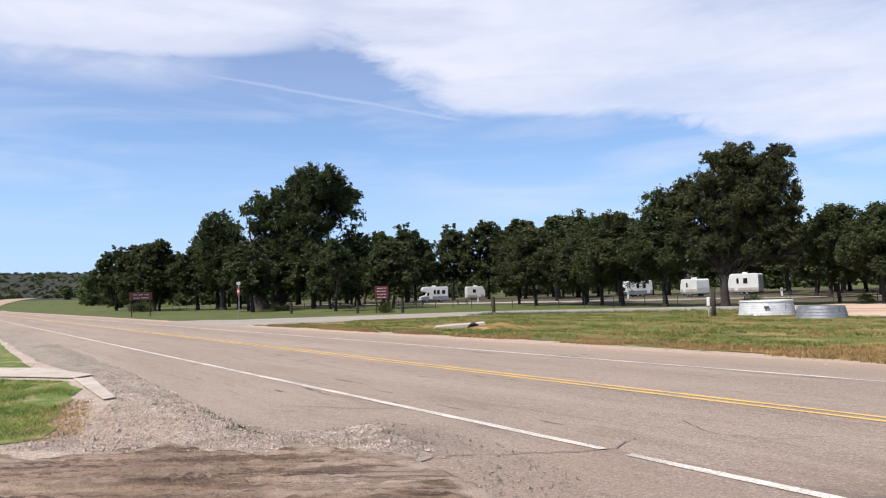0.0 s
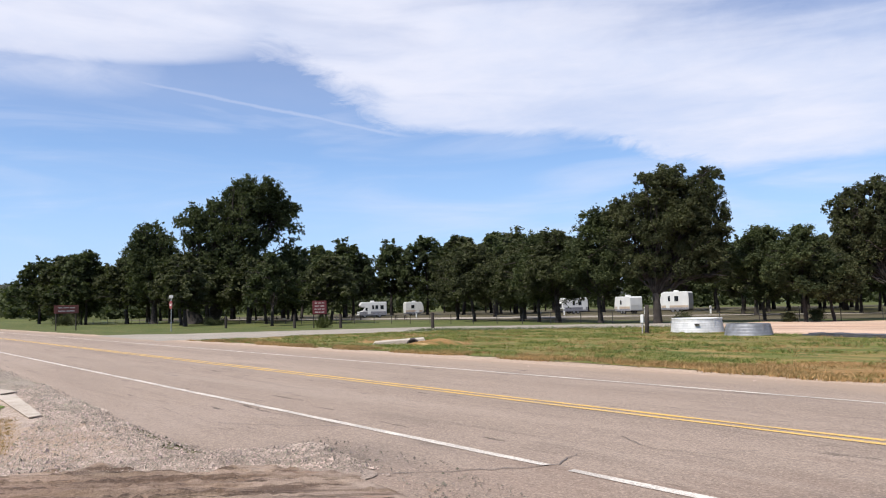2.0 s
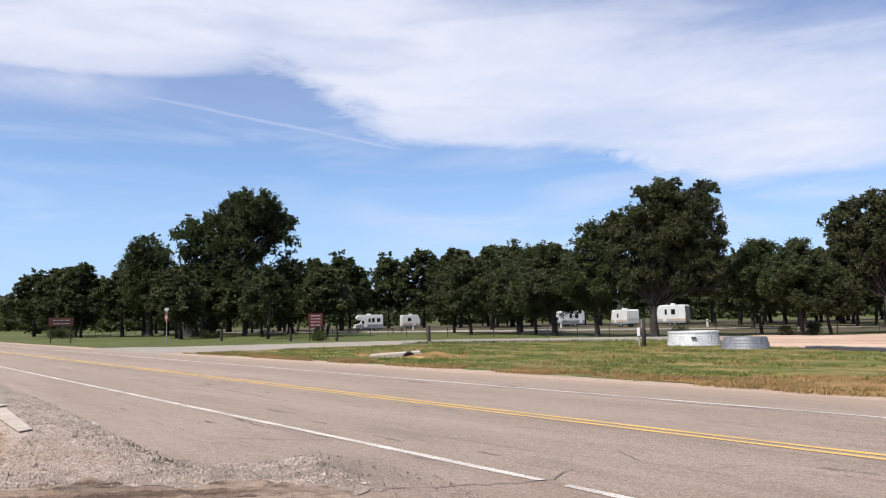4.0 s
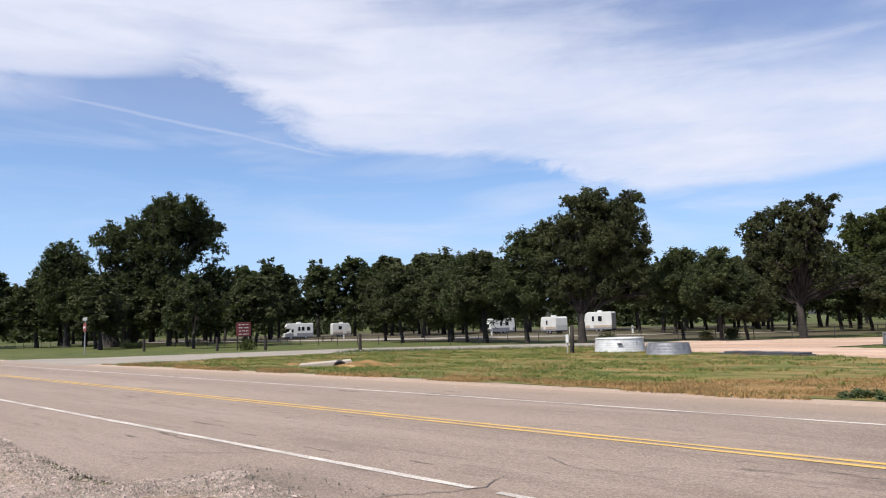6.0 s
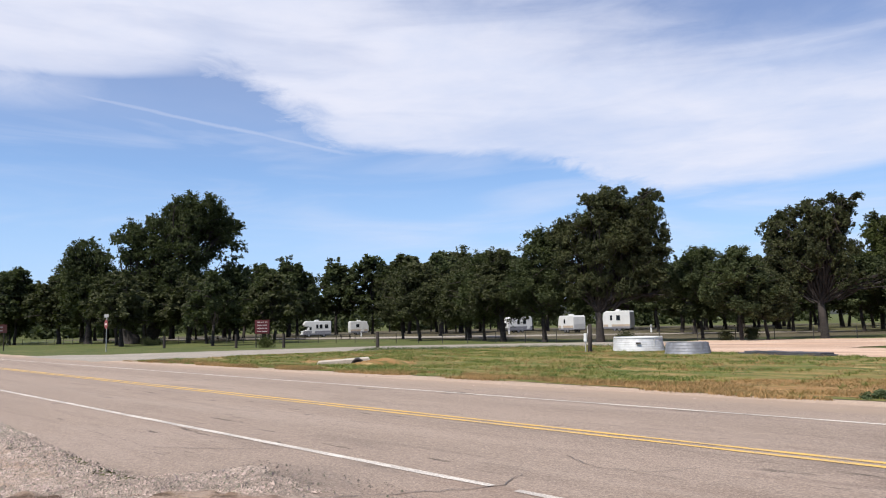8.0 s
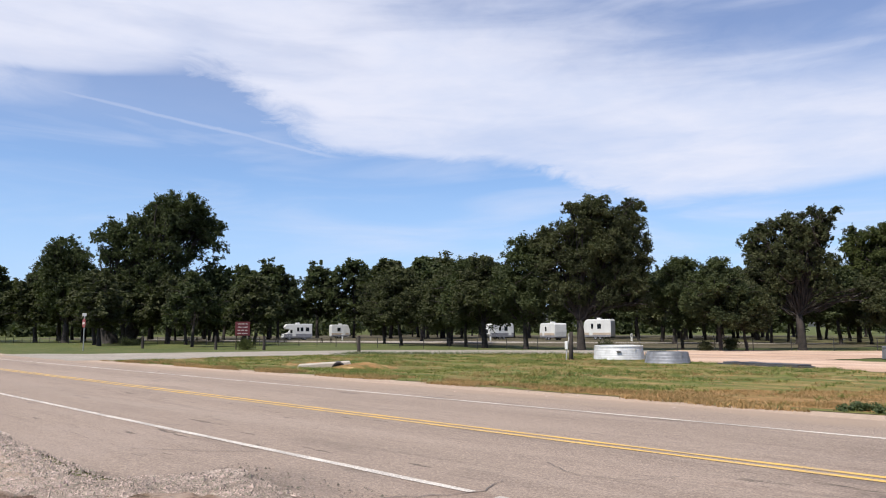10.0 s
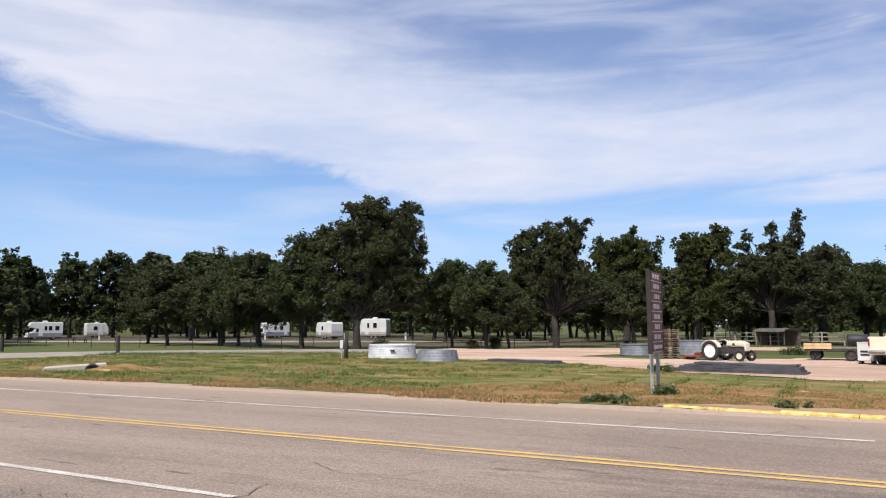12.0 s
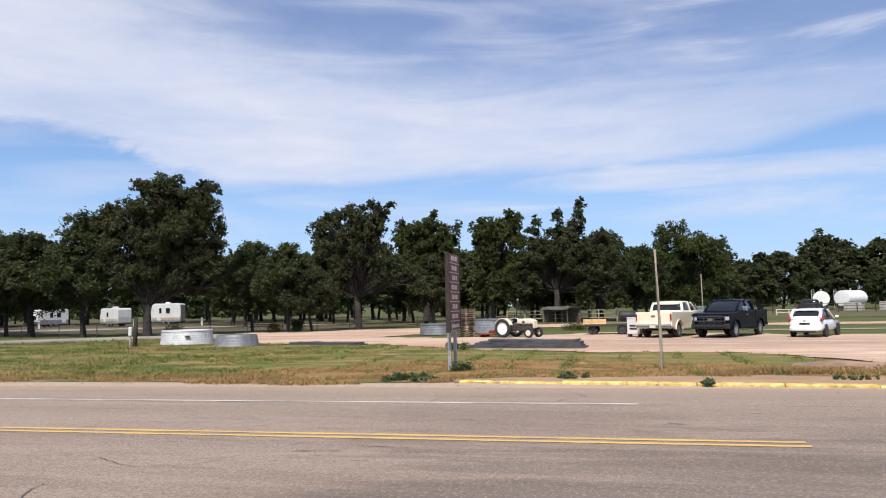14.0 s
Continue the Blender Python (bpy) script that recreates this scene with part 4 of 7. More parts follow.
hero("elm_tree", 12, -132.0, 42.0, [(-1.6, 16.5, 1.9), (0.3, 16.8, 1.8), (-2.8, 15.0, 2.1), (1.7, 15.1, 1.9), (-1.8, 12.2, 3.0), (1.4, 12.2, 3.0), (-4.0, 10.3, 2.6), (-1.1, 8.9, 3.2), (2.8, 9.3, 2.8), (-2.9, 6.4, 3.0), (0.9, 5.6, 3.0), (4.2, 6.7, 2.5)],
     3.6, 0.6, 3.0, 50000, 0.2, M_LEAF[0], "tall dark elm beside the great cottonwood")
hero("elm_tree", 13, -38.6, 55.2, [(5.3, 12.7, 0.9), (4.4, 11.7, 1.0), (-0.9, 12.8, 0.8), (1.0, 13.4, 0.8), (2.1, 12.9, 0.9), (4.6, 12.9, 0.8), (0.4, 12.1, 1.3), (1.9, 11.4, 1.4), (3.5, 10.8, 1.4), (-2.8, 10.6, 1.0), (-1.3, 10.6, 1.3), (4.9, 10.1, 1.2), (5.8, 9.3, 1.0), (0.4, 9.7, 1.6), (2.2, 9.3, 1.7), (-3.9, 9.6, 1.0), (4.0, 8.4, 1.5), (5.6, 7.4, 1.1), (-1.3, 8.1, 1.6), (2.2, 7.2, 1.6), (-3.0, 7.8, 1.4), (3.8, 6.2, 1.5), (5.3, 5.5, 1.3), (-0.9, 6.0, 1.5), (-2.6, 6.0, 1.4), (0.9, 5.3, 1.6), (2.6, 4.8, 1.5), (4.2, 4.1, 1.2), (5.6, 4.1, 1.0), (-0.4, 4.4, 1.2), (-2.1, 4.4, 1.1), (1.3, 3.8, 1.0)],
     3.0, 0.36, 2.6, 190000, 0.10, M_LEAF[1], "large dense elm with ragged rounded crown", deads=14)
hero("hackberry_tree", 14, -24.0, 67.0, [(2.6, 10.9, 0.8), (0.2, 8.0, 1.2), (-0.8, 6.5, 1.1), (0.9, 5.6, 1.0), (0.2, 9.4, 1.0), (-2.8, 10.8, 0.7), (-1.5, 10.9, 0.7), (-0.4, 11.5, 0.7), (-0.5, 10.5, 0.9), (1.4, 11.9, 0.6), (3.3, 11.9, 0.6), (0.8, 10.6, 0.7), (2.1, 10.2, 0.8), (-4.0, 9.4, 0.9), (-3.0, 9.6, 0.9), (-1.6, 9.3, 1.0), (0.1, 9.3, 1.0), (1.7, 8.7, 1.0), (-3.3, 8.0, 1.1), (-1.7, 7.4, 1.1), (2.5, 7.4, 0.9), (-3.5, 6.3, 1.3), (-2.0, 5.6, 1.1), (1.4, 7.1, 0.7), (-4.8, 5.4, 1.0), (-3.8, 4.6, 1.0), (-2.3, 4.0, 1.0), (3.0, 5.5, 0.8), (1.9, 4.8, 0.7), (-1.0, 4.3, 0.7), (5.1, 5.2, 1.0), (4.3, 4.7, 0.9), (6.0, 4.6, 0.7)],
     2.4, 0.33, 3.0, 110000, 0.10, M_LEAF[1], "tall open hackberry with grey dead limbs", deads=22)
hero("elm_tree", 15, -20.2, 78.2, [(0.9, 12.0, 0.7), (-2.7, 11.0, 0.8), (-1.5, 10.5, 1.0), (0.3, 10.5, 1.1), (2.1, 10.3, 1.1), (3.6, 10.6, 0.8), (-3.0, 9.8, 1.0), (-1.2, 9.3, 1.2), (0.9, 8.9, 1.4), (3.0, 9.1, 1.2), (-2.4, 8.1, 1.2), (-0.4, 7.8, 1.4), (2.0, 7.4, 1.4), (3.6, 7.7, 0.9), (-1.3, 6.6, 1.3), (0.8, 5.9, 1.3), (2.6, 5.6, 1.2), (-0.7, 4.5, 1.1), (1.1, 4.1, 1.2), (2.6, 3.8, 0.8)],
     2.4, 0.42, 3.2, 80000, 0.115, M_LEAF[2], "broad green elm shading the lawn", deads=5)
hero("elm_tree", 16, -12.6, 76.0, [(-1.9, 10.1, 0.6), (-0.9, 10.7, 0.8), (-1.1, 9.5, 0.8), (0.3, 9.3, 0.9), (2.1, 11.3, 0.7), (3.0, 11.1, 0.7), (1.2, 10.5, 0.8), (2.4, 9.8, 1.1), (1.2, 8.7, 1.1), (-0.5, 8.2, 1.1), (2.9, 8.4, 1.1), (-1.2, 6.8, 1.1), (0.3, 7.0, 1.2), (2.0, 6.7, 1.2), (-1.3, 5.2, 1.1), (0.2, 5.0, 1.2), (1.6, 4.7, 1.1), (-1.2, 3.6, 1.1), (0.2, 3.3, 1.1), (1.6, 3.3, 0.8)],
     2.4, 0.36, 2.8, 72000, 0.115, M_LEAF[2], "dark green elm with drooping lower boughs", deads=4)
hero("hackberry_tree", 17, -6.6, 84.6, [(0.4, 6.6, 1.2), (-0.4, 7.8, 1.2), (0.9, 9.0, 1.2), (3.0, 13.5, 0.8), (2.8, 12.1, 0.8), (0.3, 11.9, 0.9), (-2.2, 11.5, 0.8), (-0.4, 10.2, 1.0), (1.5, 10.0, 1.2), (3.0, 10.5, 0.9), (5.4, 9.7, 0.9), (-2.9, 9.0, 1.1), (-1.4, 8.7, 1.2), (0.5, 8.4, 1.3), (2.6, 8.2, 1.2), (4.5, 8.1, 1.0), (6.1, 7.8, 0.9), (-3.6, 7.5, 1.2), (-2.0, 6.9, 1.3), (2.0, 6.5, 1.2), (4.1, 6.5, 1.2), (5.9, 6.4, 1.1), (7.4, 5.9, 0.9), (-4.3, 5.9, 1.1), (-2.7, 4.9, 1.2), (2.5, 4.8, 1.1), (4.6, 4.7, 1.2), (6.4, 4.4, 1.1), (-3.7, 3.7, 1.0), (-2.1, 3.4, 0.9), (3.1, 3.4, 0.9), (5.2, 3.2, 1.0), (7.0, 2.8, 0.9)],
     2.8, 0.42, 3.6, 105000, 0.115, M_LEAF[1], "tall leaning hackberry with open crown", deads=12)
hero("elm_tree", 18, -1.9, 88.5, [(0.0, 9.6, 1.2), (2.0, 9.2, 1.2), (-1.6, 8.4, 1.5), (1.6, 7.6, 1.6), (-2.2, 6.0, 1.6), (1.0, 5.4, 1.7), (3.2, 4.8, 1.4), (-1.4, 3.8, 1.3)],
     2.2, 0.4, 3.0, 50000, 0.12, M_LEAF[0], "dark elm beside the yard fence", deads=6)
hero("elm_tree", 19, 8.2, 95.0, [(-2.6, 10.8, 1.1), (0.1, 11.1, 1.0), (-1.8, 9.5, 1.5), (0.1, 9.4, 1.5), (2.1, 9.5, 1.2), (4.6, 9.1, 1.0), (-2.8, 8.2, 1.4), (1.0, 7.5, 1.8), (3.0, 7.9, 1.5), (4.8, 7.7, 1.2), (-2.6, 6.3, 1.6), (-0.3, 5.7, 1.8), (3.8, 5.9, 1.6), (-3.3, 4.4, 1.4), (-1.4, 4.0, 1.5), (0.5, 3.8, 1.5), (2.8, 3.9, 1.6), (4.5, 4.2, 1.2), (-2.4, 2.7, 1.2), (-0.2, 2.3, 1.2), (2.1, 2.4, 1.2), (4.0, 2.7, 1.2)],
     3.2, 0.45, 2.6, 80000, 0.12, M_LEAF[2], "round full elm with bright green top")

# common trees of the camp: a few kinds, then copies
def kinds(leaves, size, sub):
    out = []
    for k in range(6):
        hh, ww, ll = ((10.2, 8.0, 2.6), (9.6, 6.8, 2.3), (10.8, 7.6, 2.9), (8.6, 7.6, 2.2), (11.4, 8.2, 2.8), (9.2, 6.4, 2.3))[k]
        out.append((tree("elm_tree", 30 + k, auto_lobes(40 + k, hh, ww, ll), 0.17 + 0.014 * k, ll + 0.3, leaves, size, M_LEAF[k % 2], "dark green elm of the wooded camp ground", pose(-110 - 14 * k, (126 if sub > 20 else 150) + 4 * k, YARD), deads=4, sub=sub, tri=True), hh))
    return out


KINDS = kinds(38000, 0.13, 26)
FAR_KINDS = kinds(13000, 0.23, 14)


def plant(kind, x, y, h, turn, far=False):
    src, hh = (FAR_KINDS if far else KINDS)[kind]
    o = copy_thing(src, pose(x, y, gz(x, y), 0, 0, turn))
    s = h / hh
    o.scale = (s * 1.18, s * 1.18, s)
    return o


# trees keep clear of the parked campers
CAMPERS = [(-124.7, 82.7), (-137.5, 102.3), (-94.2, 107.8), (-76.8, 101.7), (-75.2, 113.3)]


def clear(x, y):
    az, d = math.degrees(math.atan2(-x, y)), math.hypot(x, y)
    for cx, cy in CAMPERS:
        ca, cd = math.degrees(math.atan2(-cx, cy)), math.hypot(cx, cy)
        if abs(az - ca) < 2.7 and 82 < d < cd + 5 or math.hypot(x - cx, y - cy) < 11:
            return False
    return True


# first row behind the fence
for i, (x, y, h) in enumerate([(-68.2, 60.0, 9.6), (-56.0, 58.6, 9.6), (-51.8, 57.0, 9.6), (-45.2, 55.6, 10.4), (-61.5, 61.5, 8.6), (-28.2, 60.4, 7.8), (-26.6, 61.8, 6.0), (-97.8, 72.3, 11.6), (-86, 70, 10.2), (-108, 66, 10.4), (-118, 62, 10.0), (-126, 60, 11.0), (-78.5, 66, 9.4), (-33, 63, 8.2), (-17.4, 70, 7.0), (3.5, 92, 8.5), (-9.5, 92, 9.0)]):
    if clear(x, y):
        plant((i * 5 + 1) % 6, x, y, h, 57 * i)

# the wood behind, scattered at even spacing
rng = random.Random(5)
spots = []
for _ in range(4000):
    az, d = rng.uniform(4, 83), rng.uniform(92, 190)
    x, y = -d * math.sin(radians(az)), d * math.cos(radians(az))
    if az > 55 and y < 33 + 0.0 * d:
        continue
    if y < 27 or not clear(x, y) or any(math.hypot(x - a, y - b) < 7.2 for a, b in spots):
        continue
    spots.append((x, y))
    if len(spots) >= 110:
        break
for i, (x, y) in enumerate(spots):
    az = math.degrees(math.atan2(-x, y))
    tall = 1.0 + 0.26 * max(0.0, 1.0 - ((az - 50) / 11) ** 2)
    plant(rng.randrange(6), x, y, min(15.0 * tall, max(8.5, math.hypot(x, y) * rng.uniform(0.074, 0.095)) * tall), rng.uniform(0, 360), True)
# left end of the tree line beside the road, and the rise of trees to the east
for i in range(6):
    plant(i % 6, -150 - 9.5 * i, 34.5 + 0.6 * i + 1.5 * math.sin(2.1 * i), 8.1 + 1.1 * math.sin(1.7 * i), 71 * i)
for i in range(14):
    plant((i * 2 + 1) % 6, 18 + 6.4 * i, 178 + 5 * math.sin(2.6 * i), 11.8 + 0.7 * i + 1.0 * math.sin(1.9 * i), 43 * i, True)
for i in range(5):
    plant((i + 2) % 6, 20 + 7 * i, 150 + 6 * math.sin(2.2 * i), 8.5 + math.sin(3.1 * i), 93 * i, True)

# crowns closing the gaps behind the yard trees
for i, (x, y, h) in enumerate([(-29, 93, 9.4), (-22.5, 101, 10.0), (-16.5, 97, 10.2), (-9.5, 103, 11.0), (-3.5, 100, 10.6), (2.5, 108, 10.0)]):
    plant((i * 3 + 2) % 6, x, y, h, 61 * i, True)


# far woods closing the view
def far_woods():
    nr = np.random.default_rng(3)
    lobes = []
    for i in range(420):
        az = nr.uniform(-40, 86)
        d = nr.uniform(250, 420)
        x, y = -d * math.sin(radians(az)), d * math.cos(radians(az))
        if y < 45:
            continue
        h = nr.uniform(3, 9)
        lobes.append((x, y, gz(x, y) + h, nr.uniform(3.0, 5.0)))
        lobes.append((x + 2, y, gz(x, y) + 2.2, 3.2))
    for i in range(700):
        x = nr.uniform(-760, -330)
        y = nr.uniform(60, 330)
        r = nr.uniform(1.0, 2.6)
        lobes.append((x, y, gz(x, y) + r * 0.5, r))
    for i in range(2600):
        x = nr.uniform(-900, -430)
        y = nr.uniform(-80, 320)
        if abs(y - 9 - road_mid(x)) < 10:
            continue
        r = nr.uniform(0.9, 2.6)
        lobes.append((x, y, gz(x, y) + r * 0.4, r))
    for i in range(60):
        x = nr.uniform(-420, -250)
        y = nr.uniform(60, 110) if x > -330 else nr.uniform(75, 130)
        r = nr.uniform(1.6, 3.2)
        lobes.append((x, y, gz(x, y) + r * 0.6, r))
    o = quads_object("far_woods", leaf_mesh(nr, lobes, 230000, 0.95), M_LEAF[0], None)
    tagged(o, "dark far woods and scrub on low hills", "woods", kind="stuff")


far_woods()

# ---------------------------------------------------------------- vehicles
def pane(name, corners, parent, material, out=0.008, thick=0.012, label=""):
    """A thin plate with four corners, standing a little proud of what it covers."""
    a = [Vector(c) for c in corners]
    n = (a[1] - a[0]).cross(a[3] - a[0]).normalized()
    bm = bmesh.new()
    lo, hi = [bm.verts.new(c + n * (out - thick)) for c in a], [bm.verts.new(c + n * out) for c in a]
    fs = [bm.faces.new(lo[::-1]), bm.faces.new(hi)]
    for i in range(4):
        fs.append(bm.faces.new((lo[i], lo[(i + 1) % 4], hi[(i + 1) % 4], hi[i])))
    bmesh.ops.recalc_face_normals(bm, faces=fs)
    return part(name, bm, material, parent, label)


def wheel(parent, x, y, r, wd, side, rim=M_RIM, spokes=6, tyre=M_RUBBER, rim_ratio=0.62, name="wheel"):
    """A wheel with a rounded tyre and a dished, spoked rim. side: +1 looks to +y."""
    w_ = new(name)
    w_.parent = parent
    w_.location = (x, y, r)
    bm = bmesh.new()
    h = wd / 2
    rr = r * rim_ratio
    lathe(bm, [(rr, -h * 0.8), (r * 0.86, -h), (r * 0.97, -h * 0.8), (r, -h * 0.4), (r, h * 0.4), (r * 0.97, h * 0.8), (r * 0.86, h), (rr, h * 0.8)], 28, "Y", closed=True)
    part("tyre", bm, tyre, w_, smooth=True)
    bm = bmesh.new()
    lathe(bm, [(rr, side * h * 0.7), (rr * 0.88, side * h * 0.45), (rr * 0.80, side * h * 0.40), (rr * 0.3, side * h * 0.5), (rr * 0.2, side * h * 0.65), (0.005, side * h * 0.66)], 24, "Y")
    for i in range(spokes):
        a = 2 * math.pi * i / spokes
        box(bm, rr * 0.2, rr * 0.92, -h * 0.06, h * 0.06, -rr * 0.10, rr * 0.10, 0.0, Matrix.Translation((0, side * h * 0.55, 0)) @ Matrix.Rotation(a, 4, "Y"))
    part("rim", bm, rim, w_)
    return w_


def arch(cx, r, z0, n=8):
    """Points of a wheel arch, from front to back, in side view."""
    return [(cx + r * math.cos(math.pi * i / n), z0 + r * math.sin(math.pi * i / n)) for i in range(n + 1)]


def loft(bm, secs, n=24, p=3.4):
    """A rounded body through sections (x, half width, bottom, top, lean of the sides)."""
    prev = None
    for x, wd, z0, z1, lean in secs:
        ring, mid, h = [], (z0 + z1) / 2, (z1 - z0) / 2
        for i in range(n):
            a = 2 * math.pi * (i + 0.5) / n
            c_, s_ = math.cos(a), math.sin(a)
            zz = math.copysign(abs(s_) ** (2 / p), s_)
            y = wd * math.copysign(abs(c_) ** (2 / p), c_) * (1 - lean * (zz + 1) / 2)
            ring.append(bm.verts.new((x, y, mid + h * zz)))
        if prev:
            for i in range(n):
                bm.faces.new((prev[i], prev[(i + 1) % n], ring[(i + 1) % n], ring[i]))
        else:
            bm.faces.new(ring[::-1])
        prev = ring
    bm.faces.new(prev)
    bmesh.ops.recalc_face_normals(bm, faces=bm.faces[:])


def pickup(m, paint, label, lower=None, grille=True):
    """A crew-cab pickup, 5.9 m long; x ahead, rear axle at x = 0."""
    e = thing("pickup_truck", m, label, "pickup truck", "parked vehicles")
    zb, ax = 0.46, 3.70
    bottom = [(-1.1, zb + 0.1)] + arch(0, 0.48, zb)[::-1] + arch(ax, 0.48, zb)[::-1] + [(ax + 0.92, zb + 0.02)]
    outline = bottom + [(ax + 0.98, 0.75), (ax + 0.98, 1.14), (ax + 0.90, 1.24), (ax + 0.70, 1.29), (ax - 0.50, 1.36), (ax - 0.62, 1.38), (0.75, 1.39), (0.75, 0.98), (-1.05, 0.98)]
    bm = bmesh.new()
    extrude_y(bm, outline, -0.99, 0.99, 0.05)
    body = part("body", bm, paint, e)
    for s in (-1, 1):
        bm = bmesh.new()
        extrude_y(bm, [(-1.12, 0.62), (-0.6, 0.72), (-0.52, 0.78), (-0.2, 0.97), (0.2, 0.97), (0.52, 0.78), (0.75, 0.7), (0.75, 1.36), (-1.12, 1.38)], s * 1.0, s * 0.93, 0.015)
        part("bed_side", bm, paint, e)
        for wx in (0, ax):
            bm = bmesh.new()
            lathe(bm, [(0.50, -0.05), (0.56, -0.05), (0.56, 0.05), (0.50, 0.05)], 24, "Y", Matrix.Translation((wx, s * 0.985, 0.42)), True)
            bmesh.ops.bisect_plane(bm, geom=bm.verts[:] + bm.edges[:] + bm.faces[:], plane_co=(0, 0, 0.44), plane_no=(0, 0, -1), clear_outer=True)
            part("wheel_arch", bm, lower or paint, e)
        bm = bmesh.new()
        box(bm, 0.62, ax - 0.62, s * 0.98 - 0.02, s * 0.98 + 0.03, 0.44, 0.60, 0.02)
        part("side_sill", bm, lower or paint, e)
        bm = bmesh.new()
        box(bm, 0.7, ax - 0.7, s * 1.02 - 0.06, s * 1.02 + 0.06, 0.36, 0.41, 0.02)
        part("running_board", bm, M_TRIM, e)
    bm = bmesh.new()
    box(bm, -1.17, -1.10, -0.93, 0.93, 0.72, 1.38, 0.03)
    box(bm, -1.19, -1.16, -0.12, 0.12, 1.14, 1.22, 0.01)
    tg = part("tailgate", bm, paint, e)
    bm = bmesh.new()
    box(bm, -1.205, -1.19, -0.11, 0.11, 1.15, 1.21)
    part("handle", bm, M_TRIM, tg)
    bm = bmesh.new()
    box(bm, -1.32, -1.14, -0.98, 0.98, 0.52, 0.70, 0.04)
    part("rear_bumper", bm, M_CHROME if lower else M_TRIM, e, "chromed rear bumper")
    bm = bmesh.new()
    box(bm, ax + 0.92, ax + 1.10, -0.99, 0.99, 0.48, 0.74, 0.05)
    part("front_bumper", bm, M_TRIM if grille else M_CHROME, e)
    shell = [(0.79, 0.84, 1.30, 1.52), (0.86, 0.91, 1.25, 1.80), (1.10, 0.93, 1.25, 1.93), (1.6, 0.93, 1.25, 1.96), (2.2, 0.93, 1.25, 1.95), (2.5, 0.92, 1.25, 1.89), (2.95, 0.91, 1.25, 1.62), (3.32, 0.88, 1.25, 1.37)]
    bm = bmesh.new()
    loft(bm, [(x, wd, a, b, 0.17) for x, wd, a, b in shell], p=5.0)
    part("window_band", bm, M_GLASS, e, "dark tinted glass all round the cab", smooth=True)
    bm = bmesh.new()
    loft(bm, [(0.82, 0.72, 1.76, 1.86, 0.06)] + [(x, wd * 0.845, b - 0.12, b + 0.014, 0.08) for x, wd, a, b in shell[2:6]], p=3.6)
    part("roof", bm, paint, e, smooth=True)
    bm = bmesh.new()
    loft(bm, [(0.74, 0.93, 1.30, 1.45, 0.06), (0.90, 0.97, 1.28, 1.46, 0.06), (2.9, 0.96, 1.28, 1.43, 0.05), (3.35, 0.94, 1.26, 1.38, 0.05)], p=5.0)
    part("door_sill_line", bm, paint, e, smooth=True)
    for s in (-1, 1):
        for pts, r in (([(0.84, s * 0.885, 1.40), (0.90, s * 0.84, 1.66), (1.02, s * 0.775, 1.88)], 0.085), ([(1.98, s * 0.915, 1.40), (1.96, s * 0.86, 1.66), (1.94, s * 0.79, 1.90)], 0.05), ([(3.28, s * 0.83, 1.38), (2.92, s * 0.80, 1.62), (2.5, s * 0.775, 1.86)], 0.05)):
            bm = bmesh.new()
            limb(bm, pts, r, r * 0.9, 8)
            part("pillar", bm, paint, e, smooth=True)
        for u in (0.44, 0.5):
            bm = bmesh.new()
            box(bm, 0.9 + u * 2.2, 1.12 + u * 2.2, s * 1.0 - 0.015, s * 1.0 + 0.02, 1.14, 1.18, 0.01)
            part("door_handle", bm, M_CHROME if u > 0.45 else M_TRIM, e)
        bm = bmesh.new()
        box(bm, ax - 0.95, ax - 0.78, s * 1.02, s * 1.28, 1.36, 1.60, 0.04)
        part("mirror", bm, M_CHROME, e, "chrome door mirror")
        bm = bmesh.new()
        box(bm, -1.18, -1.10, s * 0.99 - 0.09 * (s > 0), s * 0.99 + 0.09 * (s < 0), 0.92, 1.28, 0.02)
        part("tail_lamp", bm, M_TAIL, e)
        bm = bmesh.new()
        box(bm, ax + 0.90, ax + 1.0, min(s * 0.70, s * 0.97), max(s * 0.70, s * 0.97), 0.90, 1.10, 0.03)
        part("headlamp", bm, M_LAMP, e, "clear headlamp")
        for xx in (0, ax):
            wheel(e, xx, s * 0.84, 0.42, 0.28, s)
    if grille:
        bm = bmesh.new()
        for z in (0.78, 0.90, 1.02, 1.12):
            box(bm, ax + 0.95, ax + 1.02, -0.62, 0.62, z - 0.03, z + 0.03, 0.01)
        box(bm, ax + 0.93, ax + 0.97, -0.62, 0.62, 0.74, 1.16)
        part("grille", bm, M_TRIM, e)
        bm = bmesh.new()
        for z in (0.62, 0.86, 1.10):
            tube(bm, (ax + 1.16, -0.8, z), (ax + 1.16, 0.8, z), 0.03)
        for y in (-0.8, -0.27, 0.27, 0.8):
            tube(bm, (ax + 1.16, y, 0.5), (ax + 1.16, y, 1.14), 0.03)
        part("bull_bar", bm, M_TRIM, e)
        bm = bmesh.new()
        box(bm, ax + 1.0, ax + 1.03, -0.14, 0.14, 0.90, 1.02, 0.02)
        part("badge", bm, M_CHROME, e)
    bm = bmesh.new()
    box(bm, -1.335, -1.32, -0.16, 0.16, 0.55, 0.67)
    part("number_plate", bm, M_SIGNWHITE, e)
    bm = bmesh.new()
    tube(bm, (0, -0.8, 0.42), (0, 0.8, 0.42), 0.07)
    tube(bm, (ax, -0.8, 0.42), (ax, 0.8, 0.42), 0.06)
    box(bm, -0.9, ax + 0.6, -0.45, -0.35, 0.38, 0.5)
